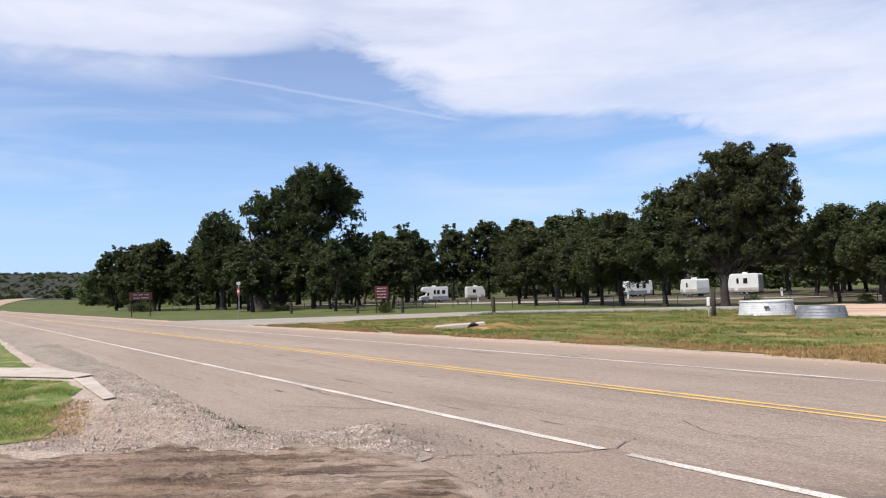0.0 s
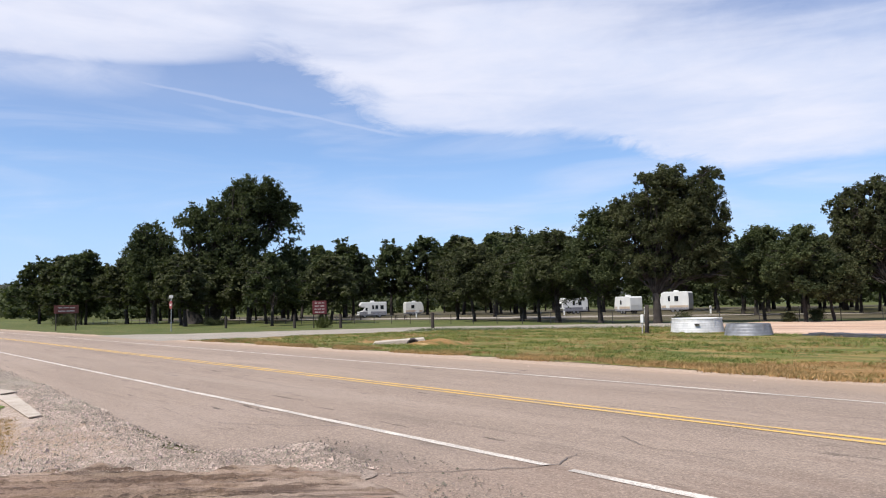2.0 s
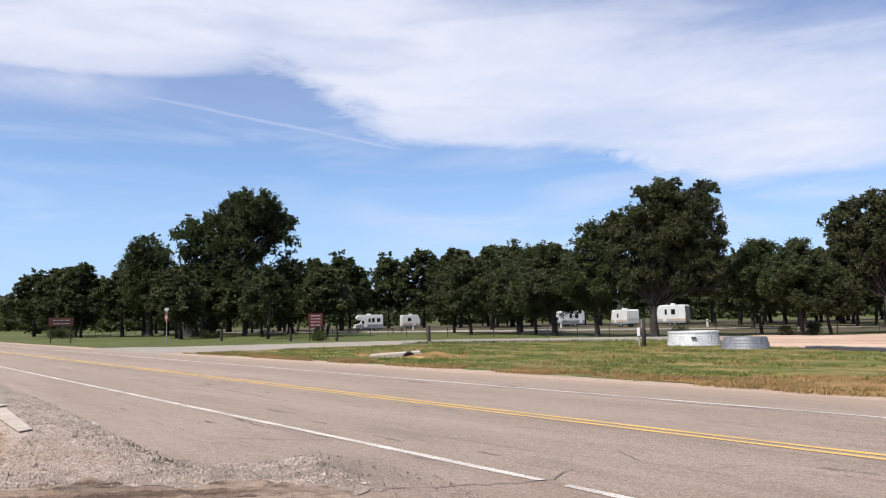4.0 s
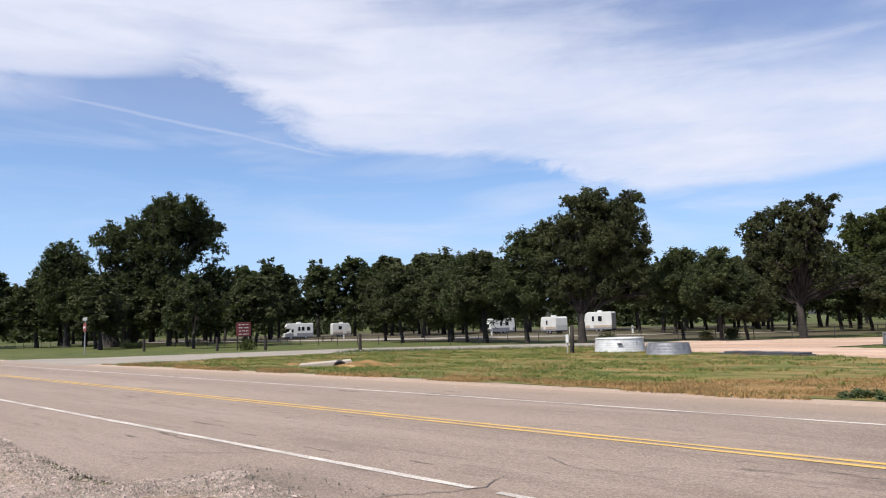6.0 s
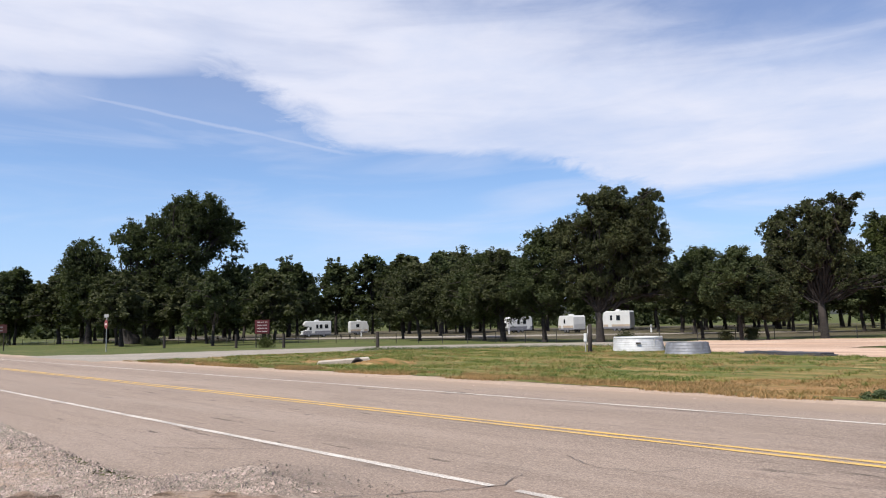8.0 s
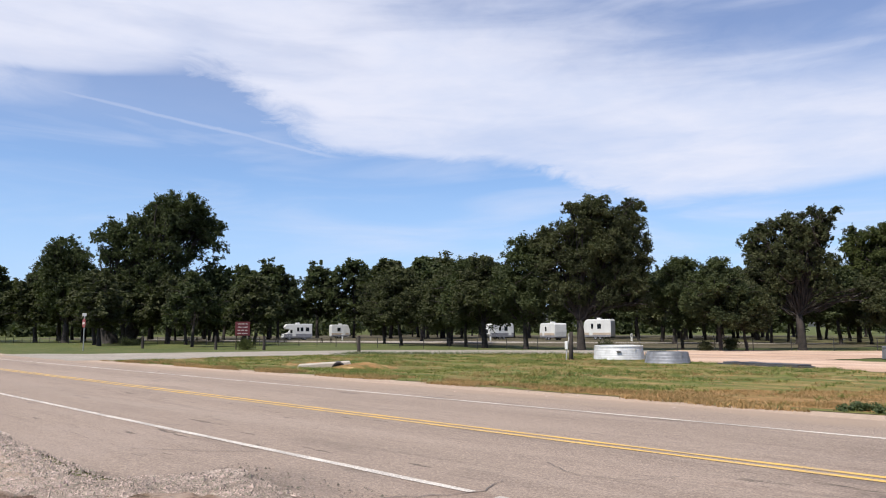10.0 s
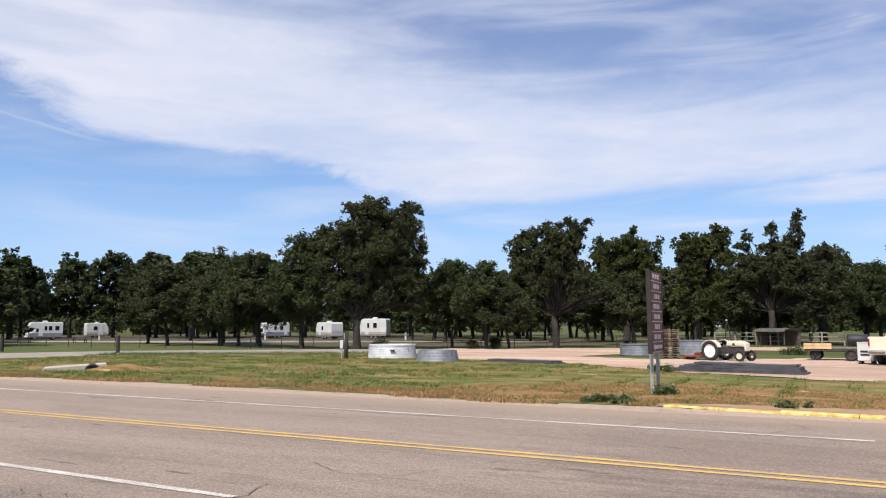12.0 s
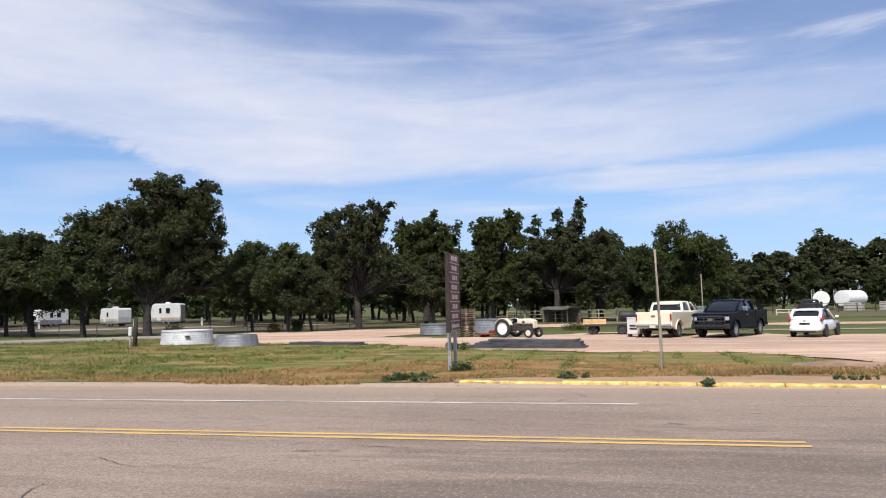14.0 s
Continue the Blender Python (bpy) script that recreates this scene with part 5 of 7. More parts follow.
    box(bm, -0.9, ax + 0.6, 0.35, 0.45, 0.38, 0.5)
    part("chassis", bm, M_TRIM, e)
    return e


def hatchback(m, paint, label):
    """A small rounded five-door hatchback, 4.2 m long; rear axle at x = 0."""
    e = thing("hatchback_car", m, label, "car", "parked vehicles")
    ax = 2.6
    bm = bmesh.new()
    loft(bm, [(-0.87, 0.60, 0.44, 0.82, 0.05), (-0.83, 0.76, 0.34, 0.98, 0.06), (-0.66, 0.85, 0.28, 1.06, 0.08), (-0.2, 0.87, 0.24, 1.04, 0.08), (1.0, 0.87, 0.24, 1.00, 0.08), (2.0, 0.87, 0.24, 0.98, 0.08), (2.6, 0.85, 0.26, 0.92, 0.12), (3.1, 0.80, 0.28, 0.80, 0.16), (3.32, 0.66, 0.32, 0.68, 0.16), (3.40, 0.45, 0.40, 0.58, 0.1)])
    part("body", bm, paint, e, smooth=True)
    shell = [(-0.74, 0.66, 0.92, 1.10), (-0.60, 0.76, 0.92, 1.26), (-0.36, 0.79, 0.92, 1.44), (0.0, 0.80, 0.92, 1.52), (0.7, 0.80, 0.92, 1.55), (1.2, 0.79, 0.92, 1.50), (1.8, 0.77, 0.92, 1.26), (2.45, 0.70, 0.90, 0.97)]
    bm = bmesh.new()
    loft(bm, [(x, wd, a, b, 0.20) for x, wd, a, b in shell], p=4.0)
    cab = part("window_band", bm, M_GLASS, e, "dark tinted glass all round the cabin", smooth=True)
    bm = bmesh.new()
    loft(bm, [(x - 0.02, wd * 0.83, b - 0.10, b + 0.012, 0.08) for x, wd, a, b in shell[2:6]], p=3.0)
    part("roof", bm, paint, e, smooth=True)
    bm = bmesh.new()
    loft(bm, [(-0.52, 0.56, 1.42, 1.475, 0.05), (-0.40, 0.62, 1.42, 1.50, 0.05), (-0.2, 0.62, 1.44, 1.53, 0.05)], p=3.0)
    part("roof_spoiler", bm, paint, e, smooth=True)
    bm = bmesh.new()
    loft(bm, [(-0.80, 0.68, 0.86, 1.12, 0.1), (-0.70, 0.79, 0.88, 1.14, 0.12), (-0.40, 0.83, 0.90, 1.08, 0.1)], p=4.0)
    part("tailgate", bm, paint, e, smooth=True)
    for s in (-1, 1):
        bm = bmesh.new()
        limb(bm, [(-0.66, s * 0.70, 1.02), (-0.46, s * 0.715, 1.24), (-0.22, s * 0.69, 1.44), (0.0, s * 0.665, 1.50)], 0.10, 0.06, 8)
        part("rear_pillar", bm, paint, e, smooth=True)
        bm = bmesh.new()
        limb(bm, [(2.38, s * 0.72, 0.98), (1.8, s * 0.695, 1.22), (1.25, s * 0.665, 1.45)], 0.045, 0.045, 8)
        part("front_pillar", bm, paint, e, smooth=True)
        bm = bmesh.new()
        limb(bm, [(0.92, s * 0.79, 0.98), (0.86, s * 0.73, 1.25), (0.80, s * 0.665, 1.48)], 0.035, 0.035, 8)
        part("door_pillar", bm, M_TRIM, e)
        bm = bmesh.new()
        extrude_y(bm, [(-0.77, 0.84), (-0.58, 0.86), (-0.40, 1.00), (-0.50, 1.18), (-0.62, 1.07), (-0.77, 0.98)], s * 0.872, s * 0.75, 0.025)
        part("tail_lamp", bm, M_TAIL, e, "tall red tail lamp")
        bm = bmesh.new()
        box(bm, ax - 0.52, ax - 0.36, min(s * 0.84, s * 1.02), max(s * 0.84, s * 1.02), 1.0, 1.13, 0.04)
        part("mirror", bm, paint, e)
        bm = bmesh.new()
        extrude_y(bm, [(ax + 0.40, 0.68), (ax + 0.70, 0.60), (ax + 0.68, 0.70), (ax + 0.30, 0.83)], s * 0.83, s * 0.62, 0.01)
        part("headlamp", bm, M_LAMP, e)
        for hx in (0.25, 1.15):
            bm = bmesh.new()
            box(bm, hx, hx + 0.18, s * 0.855 - 0.01, s * 0.855 + 0.02, 0.86, 0.89, 0.008)
            part("door_handle", bm, paint, e)
        for xx in (0, ax):
            # black disc round the wheel stands for the dark gap of the arch
            bm = bmesh.new()
            lathe(bm, [(0.01, -0.02), (0.37, -0.02), (0.37, 0.02), (0.01, 0.02)], 28, "Y", Matrix.Translation((xx, s * 0.862, 0.33)))
            part("wheel_arch", bm, M_TRIM, e)
            wheel(e, xx, s * 0.80, 0.31, 0.19, s)
    bm = bmesh.new()
    loft(bm, [(-0.93, 0.56, 0.36, 0.58, 0.0), (-0.90, 0.74, 0.32, 0.62, 0.0), (-0.70, 0.86, 0.30, 0.64, 0.0)])
    part("rear_bumper", bm, paint, e, smooth=True)
    bm = bmesh.new()
    box(bm, -0.945, -0.80, -0.55, 0.55, 0.28, 0.37, 0.02)
    part("bumper_trim", bm, M_TRIM, e)
    bm = bmesh.new()
    box(bm, -0.885, -0.84, -0.26, 0.26, 0.68, 0.79, 0.008)
    part("number_plate", bm, M_TRIM, e)
    bm = bmesh.new()
    box(bm, -0.88, -0.82, -0.07, 0.07, 0.86, 0.92, 0.01)
    part("badge", bm, M_CHROME, e)
    bm = bmesh.new()
    tube(bm, (0, -0.7, 0.31), (0, 0.7, 0.31), 0.05)
    tube(bm, (ax, -0.7, 0.31), (ax, 0.7, 0.31), 0.05)
    part("axles", bm, M_TRIM, e)
    return e


def tractor(m):
    """An old small farm tractor with a mower behind; rear axle at x = 0, x ahead."""
    e = thing("farm_tractor", m, "old cream farm tractor with white wheels and a rusty mower", "tractor")
    for s in (-1, 1):
        wheel(e, 0, s * 0.72, 0.60, 0.28, s, M_TANKWHITE, 0, rim_ratio=0.66, name="rear_wheel")
        wheel(e, 1.86, s * 0.58, 0.33, 0.15, s, M_TRACTOR, 0, rim_ratio=0.58, name="front_wheel")
        bm = bmesh.new()
        pts = [(0.66 * math.cos(a), 0.60 + 0.66 * math.sin(a)) for a in [radians(20 + 12 * i) for i in range(12)]]
        inner = [(0.62 * math.cos(a), 0.60 + 0.62 * math.sin(a)) for a in [radians(20 + 12 * i) for i in range(12)]][::-1]
        extrude_y(bm, pts + inner, s * 0.50, s * 0.86)
        part("mudguard", bm, M_TRACTOR, e, "curved cream mudguard")
    bm = bmesh.new()
    extrude_y(bm, [(0.72, 0.88), (1.98, 0.84), (2.02, 1.02), (1.96, 1.14), (1.5, 1.22), (0.78, 1.18)], -0.25, 0.25, 0.09)
    part("hood", bm, M_TRACTOR, e, "rounded cream engine hood")
    bm = bmesh.new()
    box(bm, 1.94, 2.04, -0.22, 0.22, 0.60, 1.08, 0.03)
    part("radiator_grille", bm, M_TRACTOR, e)
    bm = bmesh.new()
    box(bm, -0.25, 0.9, -0.20, 0.20, 0.42, 0.86, 0.05)
    box(bm, 0.9, 1.9, -0.17, 0.17, 0.42, 0.84, 0.04)
    tube(bm, (0, -0.7, 0.60), (0, 0.7, 0.60), 0.11)
    tube(bm, (1.86, -0.55, 0.34), (1.86, 0.55, 0.34), 0.04)
    tube(bm, (1.86, 0, 0.34), (1.86, 0, 0.6), 0.05)
    part("engine_block", bm, M_DARKIRON, e)
    bm = bmesh.new()
    lathe(bm, [(0.17, -0.012), (0.195, -0.012), (0.195, 0.012), (0.17, 0.012)], 20, "Z", Matrix.Translation((0.58, 0, 1.32)) @ Matrix.Rotation(radians(-38), 4, "Y"), True)
    tube(bm, (0.95, 0, 1.08), (0.58, 0, 1.32), 0.02)
    tube(bm, (0.58, -0.18, 1.32), (0.58, 0.18, 1.32), 0.012)
    part("steering_wheel", bm, M_DARKIRON, e)
    bm = bmesh.new()
    box(bm, -0.22, 0.18, -0.22, 0.22, 1.02, 1.08, 0.03)
    box(bm, -0.26, -0.20, -0.22, 0.22, 1.04, 1.24, 0.03)
    tube(bm, (0, 0, 0.8), (-0.02, 0, 1.03), 0.03)
    part("seat", bm, M_TRACTOR, e)
    bm = bmesh.new()
    tube(bm, (1.3, 0.12, 1.15), (1.3, 0.12, 1.3), 0.03)
    part("exhaust", bm, M_DARKIRON, e)
    bm = bmesh.new()
    box(bm, 1.2, 1.36, -0.30, -0.24, 0.92, 1.06, 0.02)
    part("filter_box", bm, M_DARKIRON, e)
    bm = bmesh.new()
    box(bm, -2.0, -0.75, -0.75, 0.75, 0.16, 0.28, 0.04)
    box(bm, -1.6, -1.2, -0.2, 0.2, 0.28, 0.45, 0.05)
    for y in (-0.35, 0.35):
        tube(bm, (-0.2, y, 0.5), (-1.0, y, 0.3), 0.035)
    tube(bm, (-0.2, 0, 0.85), (-1.3, 0, 0.42), 0.03)
    tube(bm, (-2.1, -0.5, 0.12), (-2.1, 0.5, 0.12), 0.11)
    part("mower", bm, M_RUST, e, "rusty red mower deck")
    return e


def camper(m, length, height, width, nose, label, name="camper_trailer", motor=False, stripe=M_RVGREY, windows=((0.2, 0.34), (0.45, 0.6), (0.75, 0.85)), door=0.66):
    """A camping trailer or motor home; x ahead from the rear, camera side is -y."""
    e = thing(name, m, label, "camper", "parked campers")
    z0 = 0.62
    L, H = length, height
    if motor:
        out = [(0, z0), (L, z0 - 0.1), (L + 0.05, 1.12), (L - 0.75, 1.34), (L - 1.25, 2.02), (L - 0.45, 2.10), (L - 0.25, 2.45), (L - 0.55, H - 0.08), (L - 0.8, H), (0.15, H), (0, H - 0.15)]
    else:
        out = [(0.06, z0), (L - nose * 0.4, z0), (L, z0 + nose * 0.5), (L - 0.05, H * 0.62), (L - nose * 0.7, H - 0.1), (L - nose * 1.3, H), (0.25, H), (0.05, H - 0.25), (0, H * 0.5)]
    bm = bmesh.new()
    extrude_y(bm, out, -width / 2, width / 2, 0.10)
    body = part("body", bm, M_RVWHITE, e)
    for s in (-1, 1):
        y = s * (width / 2 + 0.012)
        for u0, u1 in windows:
            bm = bmesh.new()
            box(bm, u0 * L, u1 * L, y - 0.02, y + 0.02, H * 0.52, H * 0.80, 0.015)
            wn = part("window", bm, M_RVWHITE, body)
            bm = bmesh.new()
            box(bm, u0 * L + 0.06, u1 * L - 0.06, y - 0.026, y + 0.026, H * 0.52 + 0.05, H * 0.80 - 0.05, 0.01)
            part("pane", bm, M_GLASS, wn)
        bm = bmesh.new()
        box(bm, 0.1, L - nose * 0.5, y - 0.016, y + 0.016, z0 + 0.22, z0 + 0.60, 0.01)
        part("stripe", bm, stripe, body, "painted graphic stripe")
        bm = bmesh.new()
        box(bm, door * L, door * L + 0.65, y - 0.022, y + 0.022, z0 + 0.1, H * 0.83, 0.02)
        part("door", bm, M_RVWHITE, body)
        for wx in ((0.26 * L, 0.78 * L) if motor else (0.40 * L, 0.40 * L + 0.85)):
            wheel(e, wx, s * (width / 2 - 0.16), 0.38, 0.22, s)
    bm = bmesh.new()
    box(bm, L * 0.42, L * 0.42 + 0.8, -0.35, 0.35, H - 0.02, H + 0.26, 0.08)
    part("air_conditioner", bm, M_RVWHITE, e)
    bm = bmesh.new()
    box(bm, 0.2, L - 0.6, -width / 2 + 0.15, width / 2 - 0.15, 0.36, z0 + 0.01)
    part("underframe", bm, M_TRIM, e)
    # dark grey band round the lowest part of the body
    bm = bmesh.new()
    box(bm, 0.08, L - nose * 0.45, -width / 2 - 0.01, width / 2 + 0.01, z0 - 0.16, z0 + 0.20, 0.02)
    part("lower_band", bm, M_RVGREY, e, "dark band along the lower body")
    if motor:
        pane("windscreen", [(L - 0.80, -width * 0.44, 1.38), (L - 0.80, width * 0.44, 1.38), (L - 1.22, width * 0.43, 1.97), (L - 1.22, -width * 0.43, 1.97)], body, M_GLASS, 0.05)
        for s in (-1, 1):
            bm = bmesh.new()
            box(bm, L - 0.02, L + 0.08, s * 0.8 - 0.2, s * 0.8 + 0.2, 0.85, 1.05, 0.02)
            part("headlamp", bm, M_LAMP, e)
            bm = bmesh.new()
            box(bm, L - 2.15, L - 1.35, s * width / 2 - 0.02, s * width / 2 + 0.02, 1.34, 1.98, 0.03)
            part("cab_window", bm, M_GLASS, body)
        bm = bmesh.new()
        box(bm, L - 0.05, L + 0.16, -width / 2, width / 2, 0.42, 0.7, 0.05)
        part("bumper", bm, M_RVWHITE, e)
    else:
        bm = bmesh.new()
        box(bm, L - 0.09, L + 0.012, -0.75, 0.75, H * 0.40, H * 0.60, 0.02)
        part("front_window", bm, M_GLASS, body)
        bm = bmesh.new()
        tube(bm, (L - 0.3, -0.6, 0.5), (L + 1.0, 0, 0.48), 0.05)
        tube(bm, (L - 0.3, 0.6, 0.5), (L + 1.0, 0, 0.48), 0.05)
        tube(bm, (L + 0.8, 0, 0.02), (L + 0.8, 0, 0.7), 0.04)
        for yy in (-0.12, 0.12):
            lathe(bm, [(0.01, 0.55), (0.14, 0.6), (0.15, 0.9), (0.06, 1.0)], 12, "Z", Matrix.Translation((L + 0.35, yy * 1.4, 0)))
        part("hitch", bm, M_TRIM, e)
    return e


pickup(pose(2.35, 42.3, YARD, 0, 0, 66), M_TAN, "cream pickup truck with chrome bumper, parked on gravel", lower=M_TRACTOR, grille=False)
hd = radians(242)
pickup(pose(6.0 - 1.85 * math.cos(hd), 42.9 - 1.85 * math.sin(hd), YARD, 0, 0, 242), M_DARKCAR, "black-blue pickup truck with black bull bar")
hatchback(pose(9.4, 40.6, YARD, 0, 0, 63) @ Matrix.Scale(0.93, 4), M_WHITECAR, "small white hatchback with tall red tail lamps")
tractor(pose(-6.35, 44.5, YARD, 0, 0, -27) @ Matrix.Scale(0.92, 4))
camper(facing(-124.5, 82.5) @ pose(2.6, 0, 0, 0, 0, 188), 5.6, 3.1, 2.4, 0.3, "white motor home with dark windows under trees", "motor_home", True, windows=((0.10, 0.24), (0.30, 0.42), (0.44, 0.54)), door=0.57)
camper(facing(-137.5, 102.3) @ pose(-2.1, 0, 0, 0, 0, 14), 4.4, 3.1, 2.3, 0.7, "small rounded white travel trailer", stripe=M_RVTAN, windows=((0.3, 0.5),), door=0.6)
camper(facing(-94.2, 107.8) @ pose(2.4, 0, 0, 0, 0, 205), 5.2, 3.0, 2.4, 0.8, "white travel trailer with dark graphic on its nose", windows=((0.25, 0.4), (0.5, 0.62)), door=0.1)
camper(facing(-76.8, 101.7) @ pose(1.4, 0, 0, 0, 0, 122), 5.0, 2.9, 2.4, 0.5, "white travel trailer seen from its end", stripe=M_RVTAN, windows=((0.5, 0.62),))
camper(facing(-75.2, 113.3) @ pose(2.5, 0, 0, 0, 0, 160), 5.2, 3.6, 2.45, 0.5, "tall white camper with slide-out windows", stripe=M_RVTAN, windows=((0.34, 0.5), (0.62, 0.72)))
pickup(pose(24.0, 104.0, YARD, 0, 0, 66) @ Matrix.Scale(1.0, 4), M_TRIM, "dark pickup truck parked by the far fence")

# ---------------------------------------------------------------- things in the yard
def corrugated_ring(m, r, h, material, label, taper=0.06, ribs=5, rim=True):
    """An open ring of corrugated sheet: a stock tank with rounded ribs and rolled rim."""
    e = thing("stock_tank", m, label, "stock tank", "metal stock tanks")
    bm = bmesh.new()
    prof = []
    n = ribs * 8
    for i in range(n + 1):
        t = i / n
        prof.append((r * (1 - taper * t) + 0.0035 * math.sin(2 * math.pi * ribs * t), h * t))
    inner = [(p[0] - 0.02, p[1]) for p in prof][::-1]
    lathe(bm, prof + inner, 72, "Z", None, True)
    part("wall", bm, material, e, smooth=True)
    if rim:
        bm = bmesh.new()
        lathe(bm, [(r * (1 - taper) - 0.04, h - 0.03), (r * (1 - taper) + 0.045, h - 0.03), (r * (1 - taper) + 0.045, h + 0.035), (r * (1 - taper) - 0.04, h + 0.035)], 72, "Z", None, True)
        part("rim", bm, M_TANKWHITE if material is M_GALV else material, e, "bright rolled rim" if material is M_GALV else "")
    for i in range(3):
        bm = bmesh.new()
        a = 2 * math.pi * (i + 0.33) / 3
        box(bm, -0.02, 0.02, -0.012, 0.012, 0, h, 0.003, Matrix.Rotation(a, 4, "Z") @ Matrix.Translation((0, -r * (1 - taper * 0.5) - 0.01, 0)))
        part("seam", bm, material, e)
    bm = bmesh.new()
    lathe(bm, [(0.01, 0.02), (r - 0.04, 0.02)], 40)
    part("floor", bm, M_GALVDARK, e)
    return e


tk = corrugated_ring(facing(-25.3, 40.1), 1.56, 0.82, M_GALV, "large round galvanised stock tank with bright rim", taper=0.09, ribs=6)
bm = bmesh.new()
box(bm, -0.14, 0.14, -1.62, -1.52, 0.46, 0.54, 0.01)
part("outlet", bm, M_DARKIRON, tk, "dark outlet fitting")
corrugated_ring(facing(-20.5, 37.3), 1.22, 0.62, M_GALVDARK, "low dull grey stock tank on the grass", taper=0.11, ribs=4, rim=False)
corrugated_ring(facing(-12.3, 50.6), 1.25, 0.72, M_GALVDARK, "dull grey stock tank behind the pallets", ribs=4)
corrugated_ring(facing(-9.0, 53.3), 1.65, 0.95, M_GALVDARK, "wide grey stock tank behind the tractor", ribs=5)


def belt_stack(m, length, width, layers, label):
    """Long sheets of old belt lying on one another, with uneven ends."""
    rng = random.Random(9)
    e = thing("belt_stack", m, label, "belt stack")
    z = 0.0
    for i in range(layers):
        h = rng.uniform(0.045, 0.08)
        a, b = -length / 2 + 1.1 * i / layers + rng.uniform(0, 0.45), length / 2 - 0.25 * i / layers - rng.uniform(0, 0.2)
        bm = bmesh.new()
        n = 24
        top, bot = [], []
        for j in range(n + 1):
            x = a + (b - a) * j / n
            dz = 0.035 * noise.noise(Vector((x * 1.6, i * 3.1, 0.2))) * min(1, i)
            k = 1 - 0.05 * i
            for row, zz in ((bot, z), (top, z + h)):
                row.append([bm.verts.new((x, s * width / 2 * k, zz + dz)) for s in (-1, 1)])
        for j in range(n):
            for row in (top, bot):
                bm.faces.new((row[j][0], row[j + 1][0], row[j + 1][1], row[j][1]))
            for s in (0, 1):
                bm.faces.new((bot[j][s], bot[j + 1][s], top[j + 1][s], top[j][s]))
        for j in (0, n):
            bm.faces.new((bot[j][0], bot[j][1], top[j][1], top[j][0]))
        bmesh.ops.recalc_face_normals(bm, faces=bm.faces[:])
        part("belt", bm, M_BLACKPLASTIC, e)
        z += h + 0.004
    return e


belt_stack(pose(-4.0, 33.0, YARD + 0.012, 0, 0, -7), 5.4, 1.2, 5, "stack of long faded black rubber belts on gravel")
belt_stack(pose(-15.4, 37.4, YARD + 0.012, 0, 0, -18), 5.2, 1.0, 2, "two flat black rubber belts at the grass edge")


def pallet_stack(m, n):
    rng = random.Random(4)
    e = thing("pallet_stack", m, "tall stack of weathered wooden pallets beside the drive", "pallet stack")
    bm = bmesh.new()
    box(bm, -0.6, 0.6, -0.05, 0.05, 0, 0.02)
    deck_me = bpy.data.meshes.new("deck_board")
    bm.to_mesh(deck_me)
    bm.free()
    deck_me.materials.append(M_PALLET)
    bm = bmesh.new()
    box(bm, -0.6, 0.6, -0.045, 0.045, 0, 0.09)
    run_me = bpy.data.meshes.new("stringer")
    bm.to_mesh(run_me)
    bm.free()
    run_me.materials.append(M_PALLET)
    z = 0.0
    for i in range(n):
        p = new("pallet")
        p.parent = e
        p.matrix_local = pose(rng.uniform(-0.04, 0.04), rng.uniform(-0.04, 0.04), z, 0, 0, rng.uniform(-2.5, 2.5))
        for y in (-0.52, -0.17, 0.17, 0.52):
            for zz in (0.0, 0.112):
                o = new("deck_board", deck_me)
                o.parent, o.location = p, (0, y, zz)
        for x in (-0.55, 0, 0.55):
            o = new("stringer", run_me)
            o.parent, o.matrix_local = p, pose(x, 0, 0.021, 0, 0, 90)
        z += 0.134
    return e


pallet_stack(facing(-9.5, 46.0, 14), 13)


def flatbed(m):
    """A low flat trailer with plank ends and twin wheels."""
    e = thing("flatbed_trailer", m, "low flatbed trailer with pale new planks stacked on its end", "trailer")
    bm = bmesh.new()
    for y in (-0.9, 0.9):
        box(bm, 0, 4.6, y - 0.05, y + 0.05, 0.52, 0.66, 0.01)
    for i in range(8):
        box(bm, 0.05 + 0.62 * i, 0.15 + 0.62 * i, -0.9, 0.9, 0.54, 0.64)
    tube(bm, (4.6, -0.8, 0.55), (5.9, 0, 0.5), 0.05)
    tube(bm, (4.6, 0.8, 0.55), (5.9, 0, 0.5), 0.05)
    part("frame", bm, M_DARKIRON, e)
    for i in range(11):
        bm = bmesh.new()
        box(bm, 0.0, 4.6, -0.93 + 0.17 * i, -0.78 + 0.17 * i, 0.662, 0.70, 0.005)
        part("deck_board", bm, M_PALLET, e)
    for i in range(3):
        bm = bmesh.new()
        box(bm, -0.05, 1.35, -0.98, -0.93, 0.64 + 0.105 * i, 0.74 + 0.105 * i, 0.006)
        part("side_plank", bm, M_PLANK, e, "pale new plank")
    for x in (2.3, 3.05):
        for s in (-1, 1):
            wheel(e, x, s * 1.05, 0.33, 0.2, s, M_DARKIRON)
    for s in (-1, 1):
        wheel(e, 0.5, s * 0.72, 0.30, 0.2, s, M_DARKIRON)
    bm = bmesh.new()
    for x in (2.3, 3.05, 0.5):
        tube(bm, (x, -0.95, 0.33), (x, 0.95, 0.33), 0.04)
    part("axles", bm, M_DARKIRON, e)
    return e


flatbed(pose(-1.95, 47.7, YARD, 0, 0, -4))

